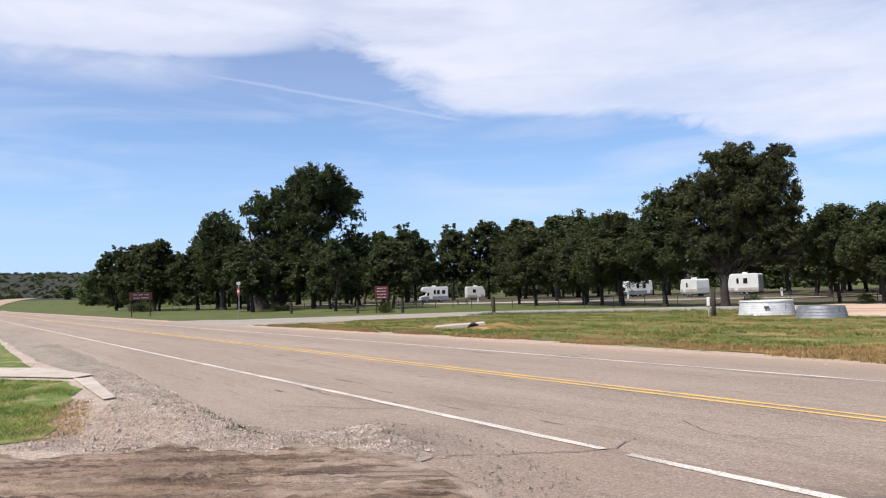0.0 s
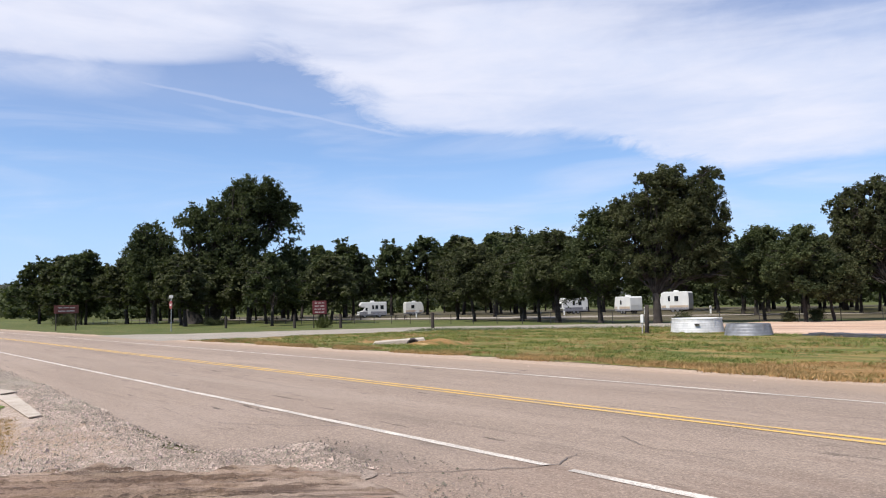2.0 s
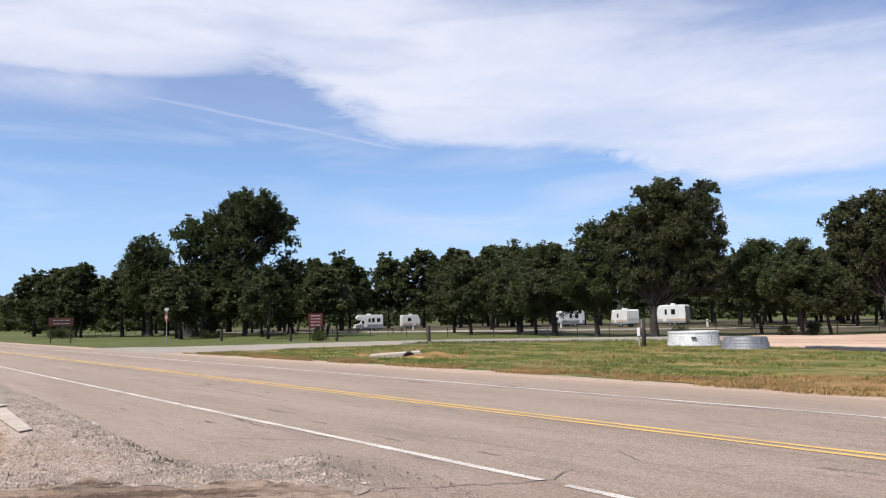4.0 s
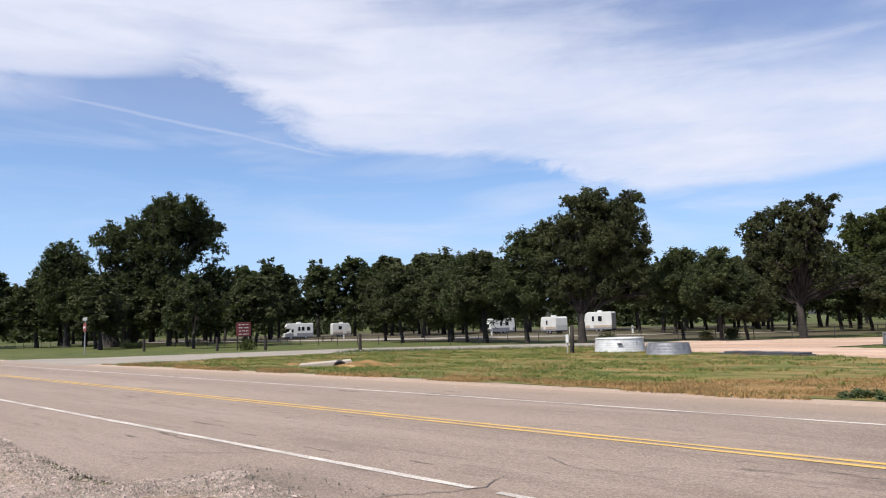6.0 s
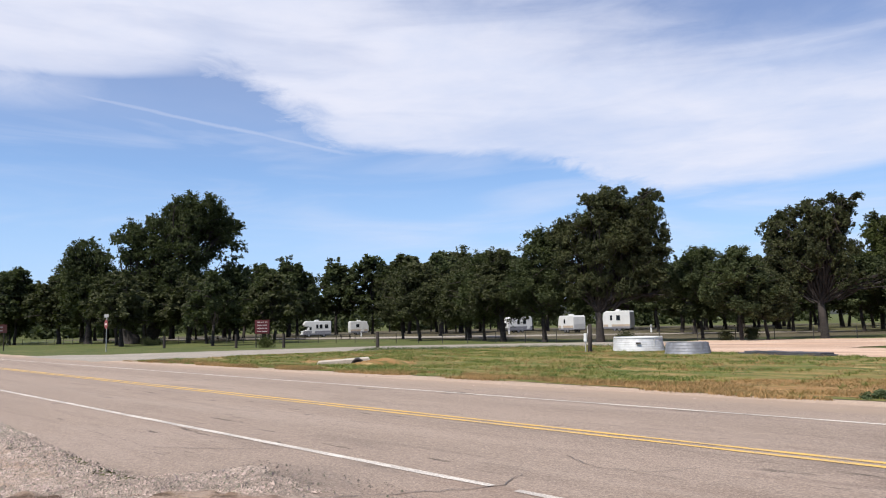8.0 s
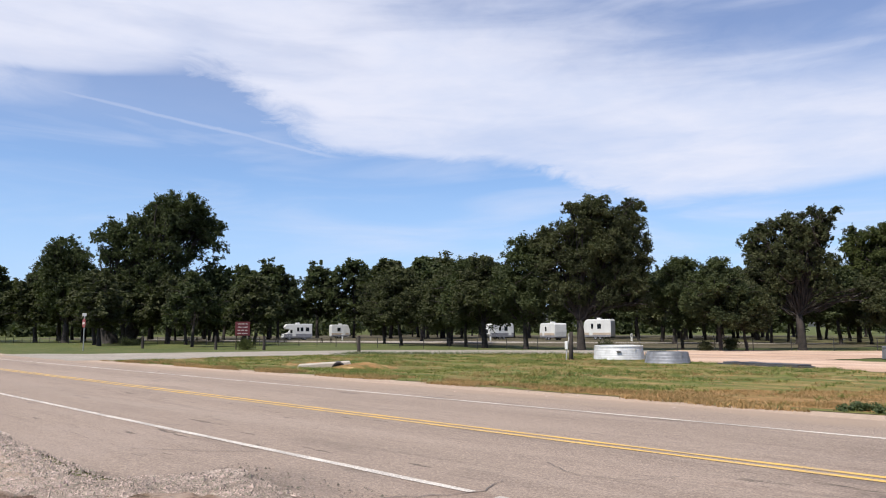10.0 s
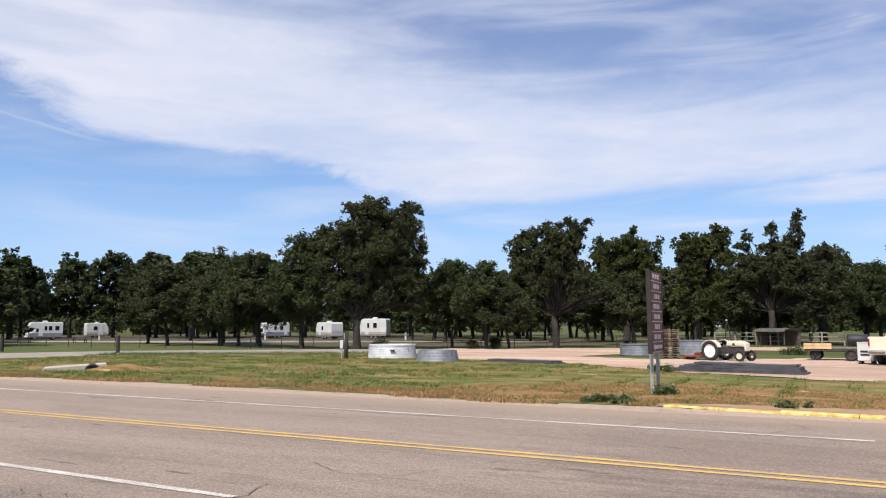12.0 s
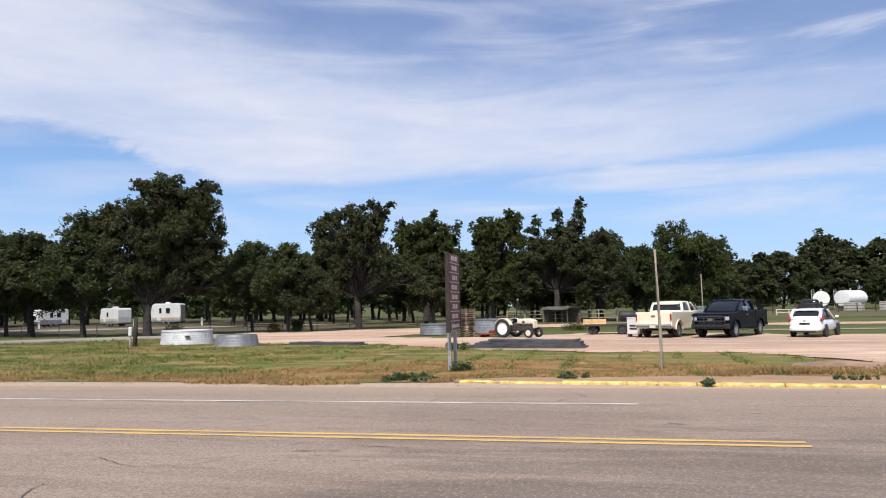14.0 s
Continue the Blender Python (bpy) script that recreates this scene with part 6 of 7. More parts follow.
# white equipment box beside the truck
e = thing("equipment_box", pose(0.95, 43.1, YARD, 0, 0, -12), "white metal equipment box with dark vents on skids", "equipment box")
bm = bmesh.new()
box(bm, -0.36, 0.36, -0.4, 0.4, 0.16, 1.06, 0.03)
part("body", bm, M_RVWHITE, e)
for z in (0.42, 0.58):
    bm = bmesh.new()
    box(bm, -0.22, 0.2, -0.415, -0.39, z, z + 0.1, 0.005)
    part("vent", bm, M_TRIM, e)
for x in (-0.28, 0.28):
    bm = bmesh.new()
    box(bm, x - 0.05, x + 0.05, -0.42, 0.42, 0, 0.16, 0.01)
    part("skid", bm, M_DARKIRON, e)
bm = bmesh.new()
box(bm, -0.38, 0.38, -0.42, 0.42, 1.06, 1.09, 0.01)
part("lid", bm, M_RVWHITE, e)


def fuel_tank(m, length, r, label):
    """A lying cylinder with domed ends on concrete saddles."""
    e = thing("fuel_tank", m, label, "fuel tank", "white tanks")
    bm = bmesh.new()
    prof = [(0.01, -length / 2 - 0.06), (r * 0.6, -length / 2 - 0.05), (r * 0.98, -length / 2 - 0.02), (r, -length / 2), (r, length / 2), (r * 0.98, length / 2 + 0.02), (r * 0.6, length / 2 + 0.05), (0.01, length / 2 + 0.06)]
    lathe(bm, prof, 36, "Y", Matrix.Translation((0, 0, r + 0.75)))
    part("shell", bm, M_TANKWHITE, e, "white welded shell with flat ends")
    for y in (-length * 0.3, length * 0.3):
        bm = bmesh.new()
        box(bm, -r * 0.85, r * 0.85, y - 0.35, y + 0.35, 0, 1.0, 0.03)
        part("saddle", bm, M_CONCRETE, e)
    bm = bmesh.new()
    tube(bm, (0, 0, 2 * r + 0.7), (0, 0, 2 * r + 1.1), 0.16)
    tube(bm, (-r - 0.15, -length / 2 + 0.3, 0), (-r - 0.15, -length / 2 + 0.3, 2 * r + 0.9), 0.05)
    tube(bm, (-r + 0.25, -length / 2 + 0.3, 0), (-r + 0.25, -length / 2 + 0.3, 2 * r + 0.9), 0.05)
    for i in range(9):
        tube(bm, (-r - 0.15, -length / 2 + 0.3, 0.4 + 0.4 * i), (-r + 0.25, -length / 2 + 0.3, 0.4 + 0.4 * i), 0.03)
    part("ladder", bm, M_STEELPOST, e)
    return e


fuel_tank(pose(34.5, 139.5, YARD, 0, 0, -14), 5.0, 1.3, "white round fuel tank end-on with ladder")
fuel_tank(pose(38.6, 137.5, YARD, 0, 0, -42), 6.0, 1.3, "long white fuel tank on concrete saddles")
fuel_tank(pose(51.5, 139.0, YARD, 0, 0, -30), 6.0, 1.3, "white fuel tank at the end of the row")
for i, (x, y) in enumerate([(37.5, 133), (42.5, 132), (48, 133.5)]):
    bm = bmesh.new()
    box(bm, -1.3, 1.3, -0.5, 0.5, 0, 1.4, 0.05)
    tagged(part("concrete_block", bm, M_CONCRETE), "pale concrete block before the tanks", "concrete block", "concrete blocks").matrix_world = facing(x, y)


def rail_fence(name, pts, spacing, h, rails, label, post_mat, rail_mat, pr, rr, posts_top=0.05, square=False):
    e = thing(name, pose(0, 0, 0), label, "fence")
    for a, b in zip(pts, pts[1:]):
        n = max(1, round(math.dist(a, b) / spacing))
        for i in range(n + (b == pts[-1])):
            x, y = a[0] + (b[0] - a[0]) * i / n, a[1] + (b[1] - a[1]) * i / n
            z = gz(x, y)
            bm = bmesh.new()
            if square:
                box(bm, x - pr, x + pr, y - pr, y + pr, z - 0.05, z + h + posts_top, 0.01)
            else:
                tube(bm, (x, y, z - 0.05), (x, y, z + h + posts_top), pr, seg=6)
            part("post", bm, post_mat, e)
    for k, z in enumerate(rails):
        for a, b in zip(pts, pts[1:]):
            bm = bmesh.new()
            tube(bm, (*a, gz(*a) + z), (*b, gz(*b) + z), rr, seg=5)
            part("rail" if rr > 0.02 else "wire", bm, rail_mat, e)
    return e


rail_fence("wire_fence", [(-150, 36.5), (-124, 40), (-100, 46), (-76, 50.5), (-52, 52.0), (-33.5, 56.5), (-24, 64.5), (-13, 71.5), (-4, 79)], 3.4, 0.98, (0.2, 0.45, 0.7, 0.97), "low grey wire fence before the trees", M_FENCE, M_FENCE, 0.035, 0.006)
rail_fence("board_fence", [(10, 116), (28, 115), (40, 122), (70, 122)], 3.2, 1.3, (0.5, 0.95, 1.3), "dark weathered rail fence behind the lawn", M_DARKPOST, M_DARKPOST, 0.06, 0.035, square=True)
rail_fence("corral_fence", [(-12.5, 86), (-6, 84), (0, 85)], 2.2, 1.3, (0.4, 0.85, 1.25), "grey wooden corral rails under the trees", M_WOODPOLE, M_WOODPOLE, 0.07, 0.05, square=True)
rail_fence("yellow_barrier", [(19.6, 100.6), (22.4, 100.0)], 1.4, 0.75, (0.35, 0.75), "low cream pipe barrier beside the track", M_TRACTOR, M_TRACTOR, 0.06, 0.05)

# shed under the trees
e = thing("shed", pose(-6.0, 83.0, YARD, 0, 0, -38) @ Matrix.Scale(0.66, 4), "small open shed with tin roof under the trees", "shed")
for x in (-2.6, 0, 2.6):
    for y in (-1.5, 1.5):
        bm = bmesh.new()
        box(bm, x - 0.07, x + 0.07, y - 0.07, y + 0.07, 0, 2.2)
        part("post", bm, M_SHEDWALL, e)
bm = bmesh.new()
box(bm, -2.7, 2.7, 1.45, 1.55, 0, 2.2)
box(bm, -2.7, -2.6, -1.5, 1.5, 0.0, 2.2)
part("wall", bm, M_SHEDWALL, e)
bm = bmesh.new()
n = 14
vs = [[bm.verts.new((-3.0, -1.9 * math.cos(math.pi * i / n), 2.1 + 0.55 * math.sin(math.pi * i / n))), bm.verts.new((3.0, -1.9 * math.cos(math.pi * i / n), 2.1 + 0.55 * math.sin(math.pi * i / n)))] for i in range(n + 1)]
for i in range(n):
    bm.faces.new((vs[i][0], vs[i][1], vs[i + 1][1], vs[i + 1][0]))
bmesh.ops.solidify(bm, geom=bm.faces[:], thickness=0.04)
part("roof", bm, M_SHEDROOF, e, "curved bright tin roof")

# tall pole stand under the trees
e = thing("pole_stand", pose(-9.6, 73.5, YARD, 0, 0, 15), "grey tripod of poles standing under the trees", "stand")
for a in (0, 120, 240):
    bm = bmesh.new()
    tube(bm, (0.42 * math.cos(radians(a)), 0.42 * math.sin(radians(a)), -0.05), (0.05 * math.cos(radians(a)), 0.05 * math.sin(radians(a)), 2.5), 0.035)
    part("leg", bm, M_FENCE, e)
bm = bmesh.new()
lathe(bm, [(0.01, 2.42), (0.10, 2.44), (0.10, 2.56), (0.01, 2.6)], 12)
part("cap", bm, M_STEELPOST, e)

# dark barrel cooker and a small white box by the trees
e = thing("barrel", pose(0.9, 66.0, YARD, 0, 0, 5) @ Matrix.Scale(0.85, 4), "black barrel on a stand beside the lot", "barrel")
bm = bmesh.new()
lathe(bm, [(0.01, -0.9), (0.5, -0.85), (0.55, -0.8), (0.55, 0.8), (0.5, 0.85), (0.01, 0.9)], 24, "Y", Matrix.Translation((0, 0, 0.95)) @ Matrix.Rotation(radians(90), 4, "Z"))
part("drum", bm, M_TRIM, e, smooth=True)
for x in (-0.6, 0.6):
    bm = bmesh.new()
    box(bm, x - 0.05, x + 0.05, -0.4, 0.4, 0, 0.5)
    part("stand", bm, M_DARKIRON, e)


# ---------------------------------------------------------------- signs and posts
def bars(parent, x0, x1, z, h, y, seed, material=M_SIGNWHITE, words=(2, 3)):
    """A row of plain bars standing for lettering that cannot be read."""
    rng = random.Random(seed)
    n = rng.randint(*words)
    x = x0
    gap = (x1 - x0) * 0.07
    wts = [rng.uniform(0.6, 1.4) for _ in range(n)]
    unit = ((x1 - x0) - gap * (n - 1)) / sum(wts)
    for wv in wts:
        k = max(2, round(wv * unit / (h * 0.85)))
        step = wv * unit / k
        for i in range(k):
            bm = bmesh.new()
            box(bm, x + i * step, x + i * step + step * 0.74, y - 0.004, y + 0.002, z - h / 2, z + h / 2)
            part("letter_bar", bm, material, parent)
        x += wv * unit + gap


def tall_sign(m):
    """A tall guide sign of eight boards on two steel posts; faces -y of its own."""
    e = thing("guide_sign", m, "tall brown guide sign of stacked boards on two steel posts", "road sign")
    for x in (-0.42, 0.42):
        bm = bmesh.new()
        box(bm, x - 0.04, x + 0.04, -0.03, 0.05, -0.1, 3.35)
        box(bm, x - 0.075, x + 0.075, 0.035, 0.05, -0.1, 3.35)
        part("post", bm, M_STEELPOST, e, "galvanised steel channel post")
    for x in (-0.78, 0.78):
        bm = bmesh.new()
        box(bm, x - 0.03, x + 0.03, -0.10, 0.02, 1.12, 3.42)
        part("frame_rail", bm, M_DARKPOST, e)
    z = 3.40
    for i in range(8):
        h = 0.275
        bm = bmesh.new()
        box(bm, -0.75, 0.75, -0.085, -0.045, z - h + 0.012, z - 0.006, 0.012)
        b = part("board", bm, M_SIGNBROWN, e)
        bm = bmesh.new()
        box(bm, -0.75, 0.75, -0.092, -0.04, z - h - 0.008, z - h + 0.012)
        part("moulding", bm, M_SIGNWHITE, b)
        if i < 7:
            bars(b, -0.42 + 0.05 * (i % 3), 0.45 - 0.06 * (i % 2), z - h / 2, 0.13, -0.087, 50 + i)
        else:
            bm = bmesh.new()
            for co in ((-0.60, 0), (-0.36, 0.1), (-0.36, 0.05), (0.6, 0.05), (0.6, -0.05), (-0.36, -0.05), (-0.36, -0.1)):
                bm.verts.new((co[0], -0.089, z - h / 2 + co[1]))
            bm.faces.new(bm.verts[:])
            bmesh.ops.recalc_face_normals(bm, faces=bm.faces[:])
            bmesh.ops.solidify(bm, geom=bm.faces[:], thickness=0.004)
            part("arrow", bm, M_SIGNWHITE, b, "pale arrow")
        z -= h + 0.006
    return e


tall_sign(pose(-4.72, 21.2, gz(-4.7, 21.2), 0, 0, 91))

e = thing("pole", pose(1.12, 20.8, gz(1.1, 20.8), 0, -1.0, 0), "bare weathered wooden pole leaning in the grass", "pole")
bm = bmesh.new()
limb(bm, [(0, 0, -0.2), (0.01, 0, 1.0), (0.0, 0, 2.2), (0.0, 0, 3.28)], 0.046, 0.036, 10)
part("shaft", bm, M_WOODPOLE, e, smooth=True)
e = thing("pole", pose(6.9, 64.5, YARD), "tall pale wooden pole behind the trucks", "pole")
bm = bmesh.new()
limb(bm, [(0, 0, -0.2), (0.02, 0, 2.0), (0.0, 0, 4.2)], 0.055, 0.04, 10)
part("shaft", bm, M_WOODPOLE, e, smooth=True)

def board_sign(m, wd, lo, hi, board, label, posts, lines_, post_top=None, seed=1):
    e = thing("board_sign", m, label, "sign")
    for x in posts:
        bm = bmesh.new()
        box(bm, x - 0.055, x + 0.055, 0.0, 0.11, -0.1, post_top or hi, 0.012)
        part("post", bm, M_DARKPOST, e)
    bm = bmesh.new()
    box(bm, -wd / 2, wd / 2, -0.06, 0.0, lo, hi, 0.02)
    b = part("board", bm, board, e)
    n = lines_
    for i in range(n):
        z = hi - (hi - lo) * (i + 0.7) / (n + 0.4)
        bars(b, -wd * 0.34, wd * 0.34, z, (hi - lo) / n * 0.26, -0.062, seed + i)
    return e


board_sign(facing(-68.0, 38.4, 8), 1.45, 1.35, 2.75, M_SIGNRED, "maroon park sign with rows of pale lettering", (-0.6, 0.6), 4, seed=71)
board_sign(facing(-97.0, 20.6, 14), 2.7, 2.0, 2.95, M_SIGNBROWN, "wide brown park sign on two dark posts", (-1.1, 1.1), 2, seed=81)

# stop sign with street plate
e = thing("stop_sign", facing(-76.5, 26.0, -70), "faded red stop sign with grey street plate", "road sign")
bm = bmesh.new()
box(bm, -0.04, 0.04, -0.02, 0.05, -0.1, 3.35)
part("post", bm, M_STEELPOST, e)
bm = bmesh.new()
bmesh.ops.create_circle(bm, cap_ends=True, radius=0.46, segments=8)
bmesh.ops.solidify(bm, geom=bm.faces[:], thickness=0.02)
for v in bm.verts:
    v.co = Matrix.Translation((0, -0.05, 2.65)) @ Matrix.Rotation(radians(90), 4, "X") @ Matrix.Rotation(radians(22.5), 4, "Z") @ v.co
o = part("octagon", bm, M_STOPRED, e)
bm2 = bmesh.new()
for i in range(4):
    box(bm2, -0.27 + 0.14 * i, -0.27 + 0.14 * i + 0.10, -0.066, -0.055, 2.55, 2.75)
part("lettering", bm2, M_SIGNWHITE, o)
bm = bmesh.new()
box(bm, -0.55, 0.55, -0.03, 0.0, 3.32, 3.62, 0.01)
part("street_plate", bm, M_STEELPOST, e, "dull grey street name plate")

post_src = None
for x, y, h in ((-69.3, 36.2, 1.35), (-63.5, 38.2, 1.4), (-50.8, 39.8, 1.05), (-80.5, 33.5, 1.4)):
    m = pose(x, y, gz(x, y), 0, 0, 20)
    if post_src is None:
        e = post_src = thing("bollard_post", m, "short thick dark wooden post on the lawn", "post", "dark wooden posts")
        bm = bmesh.new()
        limb(bm, [(0, 0, -0.1), (0, 0, 0.6), (0, 0, 1.35)], 0.15, 0.13, 12)
        part("shaft", bm, M_DARKPOST, e)
    else:
        copy_thing(post_src, m)
e = thing("utility_post", pose(-26.9, 37.3, YARD, 0, 1.5, 20), "dark wooden post with a small white box", "post")
bm = bmesh.new()
limb(bm, [(0, 0, -0.1), (0.01, 0, 0.8), (0, 0, 1.7)], 0.15, 0.125, 12)
part("shaft", bm, M_DARKPOST, e, smooth=True)
bm = bmesh.new()
box(bm, -0.36, -0.17, -0.12, 0.1, 0.62, 1.12, 0.02)
part("meter_box", bm, M_RVWHITE, e, "small white meter box")
bm = bmesh.new()
box(bm, -0.3, -0.24, -0.05, 0.0, -0.1, 0.65)
part("conduit", bm, M_STEELPOST, e)

# hookup pedestals in the camp
ped = None
for x, y in ((-112, 84), (-84, 94), (-70, 97), (-60, 99), (-46, 98)):
    if ped is None:
        ped = thing("power_pedestal", facing(x, y), "small pale camp power pedestal", "pedestal", "camp pedestals")
        bm = bmesh.new()
        box(bm, -0.14, 0.14, -0.1, 0.1, 0, 1.15, 0.03)
        part("body", bm, M_RVWHITE, ped)
        bm = bmesh.new()
        box(bm, -0.1, 0.1, -0.12, -0.09, 0.7, 1.05, 0.01)
        part("cover", bm, M_RVGREY, ped)
    else:
        copy_thing(ped, facing(x, y))


# picnic tables in the shade
def picnic_table(m):
    e = thing("picnic_table", m, "dark wooden picnic table in the shade", "picnic table", "picnic tables")
    for i in range(4):
        bm = bmesh.new()
        box(bm, -0.95, 0.95, -0.38 + 0.19 * i, -0.21 + 0.19 * i, 0.72, 0.76, 0.005)
        part("board", bm, M_DARKPOST, e)
    for s in (-1, 1):
        bm = bmesh.new()
        box(bm, -0.95, 0.95, s * 0.72 - 0.13, s * 0.72 + 0.13, 0.42, 0.46, 0.005)
        part("bench", bm, M_DARKPOST, e)
        bm = bmesh.new()
        for t in (-1, 1):
            tube(bm, (s * 0.7, t * 0.62, 0), (s * 0.7, t * 0.25, 0.74), 0.045, seg=6)
        box(bm, s * 0.7 - 0.04, s * 0.7 + 0.04, -0.8, 0.8, 0.36, 0.43)
        part("trestle", bm, M_DARKPOST, e)
    return e


pt = picnic_table(facing(-109.5, 62.5))
for x, y in ((-100.5, 63.5), (-92.0, 66.0), (-119, 58)):
    copy_thing(pt, facing(x, y, 12))

# kerb and culvert
KERB = [(-3.5, 16.4), (-1.2, 16.05), (1.5, 15.65), (4.7, 15.35), (8.5, 15.1), (14, 14.9)]
e = thing("kerb", pose(0, 0, 0), "yellow painted kerb with chipped, dirty paint", "kerb", kind="structure")
for a, b in zip(KERB, KERB[1:]):
    n = max(1, round(math.dist(a, b) / 1.3))
    for i in range(n):
        p, q = Vector((*a, 0)).lerp(Vector((*b, 0)), i / n), Vector((*a, 0)).lerp(Vector((*b, 0)), (i + 1) / n)
        L = (q - p).length
        bm = bmesh.new()
        extrude_y(bm, [(-0.09, -0.1), (-0.085, 0.05), (-0.06, 0.075), (0.10, 0.08), (0.14, 0.06), (0.14, -0.1)], 0.006, L - 0.006, 0.012)
        d = (q - p).normalized()
        rot = Matrix(((-d.y, d.x, 0, 0), (d.x, d.y, 0, 0), (0, 0, 1, 0), (0, 0, 0, 1)))
        bm.transform(Matrix.Translation((p.x, p.y, gz(p.x, p.y) - 0.022 + 0.014 * math.sin(9 * p.x))) @ rot)
        bmesh.ops.recalc_face_normals(bm, faces=bm.faces[:])
        part("kerb_stone", bm, M_KERB, e)

e = thing("culvert", facing(-30.6, 22.2), "concrete culvert headwall with a dark pipe mouth", "culvert")
bm = bmesh.new()
extrude_y(bm, [(-1.9, -0.3), (-1.6, 0.16), (0.9, 0.30), (1.3, -0.3)], -0.55, 0.9, 0.03)
part("headwall", bm, M_CONC, e)
bm = bmesh.new()
lathe(bm, [(0.30, -0.75), (0.36, -0.75), (0.36, 0.6), (0.30, 0.6)], 20, "Y", Matrix.Translation((0.35, 0, -0.06)), True)
part("pipe", bm, M_DARKIRON, e)
# flat black disc painted as the darkness inside the pipe
bm = bmesh.new()
lathe(bm, [(0.005, -0.72), (0.30, -0.72)], 20, "Y", Matrix.Translation((0.35, 0, -0.06)))
part("mouth_shade_disc", bm, M_DARKHOLE, e)


def mound(name, x, y, rx, ry, h, material, label, seed):
    n, verts, faces = 14, [], []
    for j in range(n + 1):
        for i in range(n + 1):
            u, v = 2 * i / n - 1, 2 * j / n - 1
            d = max(0.0, 1 - (u * u + v * v))
            z = h * d ** 1.3 * (1 + 0.5 * noise.noise(Vector((u * 2.2, v * 2.2, seed))))
            verts.append((u * rx, v * ry, z - 0.05 * (d == 0)))
    for j in range(n):
        for i in range(n):
            a = j * (n + 1) + i
            faces.append((a, a + 1, a + n + 2, a + n + 1))
    o = mesh_from(name, verts, faces, material, smooth=True)
    o.matrix_world = facing(x, y)
    return tagged(o, label, "mound", kind="structure")


mound("soil_mound", -28.6, 22.6, 1.9, 1.3, 0.26, M_DRYVERGE, "bare dry brown soil heap beside the culvert", 3.0)
mound("soil_mound", -34.0, 23.2, 2.2, 1.0, 0.14, M_DRYVERGE, "dry brown soil above the culvert", 5.0)
mound("soil_mound", 6.2, 22.8, 1.6, 1.2, 0.14, M_SOIL, "bare soil bank at the drive corner", 8.0)

# ---------------------------------------------------------------- grass, weeds and stones
def inside(poly, p):
    x, y = p[:, 0], p[:, 1]
    res = np.zeros(len(p), bool)
    for (x0, y0), (x1, y1) in zip(poly, poly[1:] + poly[:1]):
        hit = ((y0 > y) != (y1 > y)) & (x < (x1 - x0) * (y - y0) / ((y1 - y0) or 1e-9) + x0)
        res ^= hit
    return res


def gz_np(p):
    return YARD * np.clip((p[:, 1] - 15.0) / 7.0, 0, 1)


def tris_object(name, verts, material, label, category):
    n = len(verts) // 3
    me = bpy.data.meshes.new(name)
    me.vertices.add(3 * n)
    me.vertices.foreach_set("co", np.ascontiguousarray(verts, np.float32).ravel())
    me.loops.add(3 * n)
    me.loops.foreach_set("vertex_index", np.arange(3 * n, dtype=np.int32))
    me.polygons.add(n)
    me.polygons.foreach_set("loop_start", np.arange(0, 3 * n, 3, dtype=np.int32))
    me.update(calc_edges=True)
    me.materials.append(material)
    return tagged(new(name, me), label, category, kind="stuff")


def blades(p, h, wd, nr, lean=0.7):
    """One blade (a triangle) at each place."""
    n = len(p)
    a = nr.uniform(0, 6.283, n)
    hh = h * nr.uniform(0.5, 1.4, n)
    z = gz_np(p) + 0.005
    dx, dy = np.cos(a) * wd / 2, np.sin(a) * wd / 2
    l = nr.normal(size=(n, 2)) * lean * hh[:, None]
    v = np.stack([np.stack([p[:, 0] - dx, p[:, 1] - dy, z], 1), np.stack([p[:, 0] + dx, p[:, 1] + dy, z], 1), np.stack([p[:, 0] + l[:, 0], p[:, 1] + l[:, 1], z + hh], 1)], 1)
    return v.reshape(-1, 3)


nr = np.random.default_rng(21)


def scatter(poly, n, clump=4, spread=0.05):
    lo, hi = np.min(poly, 0), np.max(poly, 0)
    p = nr.uniform(lo, hi, (n * 3, 2))
    p = p[inside(poly, p)][:n]
    return np.repeat(p, clump, 0) + nr.normal(size=(len(p) * clump, 2)) * spread


def patchy(p, scale, seed, cut):
    """Thins places by a slow noise, so that growth is patchy."""
    f = np.array([noise.noise(Vector((x * scale * 0.5, y * scale, seed))) for x, y in p[::4]])
    return p[np.repeat(f > cut, 4)[: len(p)]]


def off_soil(p):
    """Keeps clumps that do not stand on the bare soil."""
    return p[~inside(SOILSTRIP, p)]


DRYV = [(-12, 16.6), (-8, 16.5), (-3.8, 17.3), (-2.6, 17.8), (0, 18.0), (3.3, 18.6), (5.3, 18.2), (6.4, 19.8), (6.1, 22), (2, 23.6), (-5, 25.2), (-10, 22)]


def off_dry(p):
    """Keeps few clumps on the dried part of the verge."""
    return p[(p[:, 0] < -11) & ~inside(DRYV, p) | (np.floor(p[:, 0] * 2.3) % 4 == 0)]


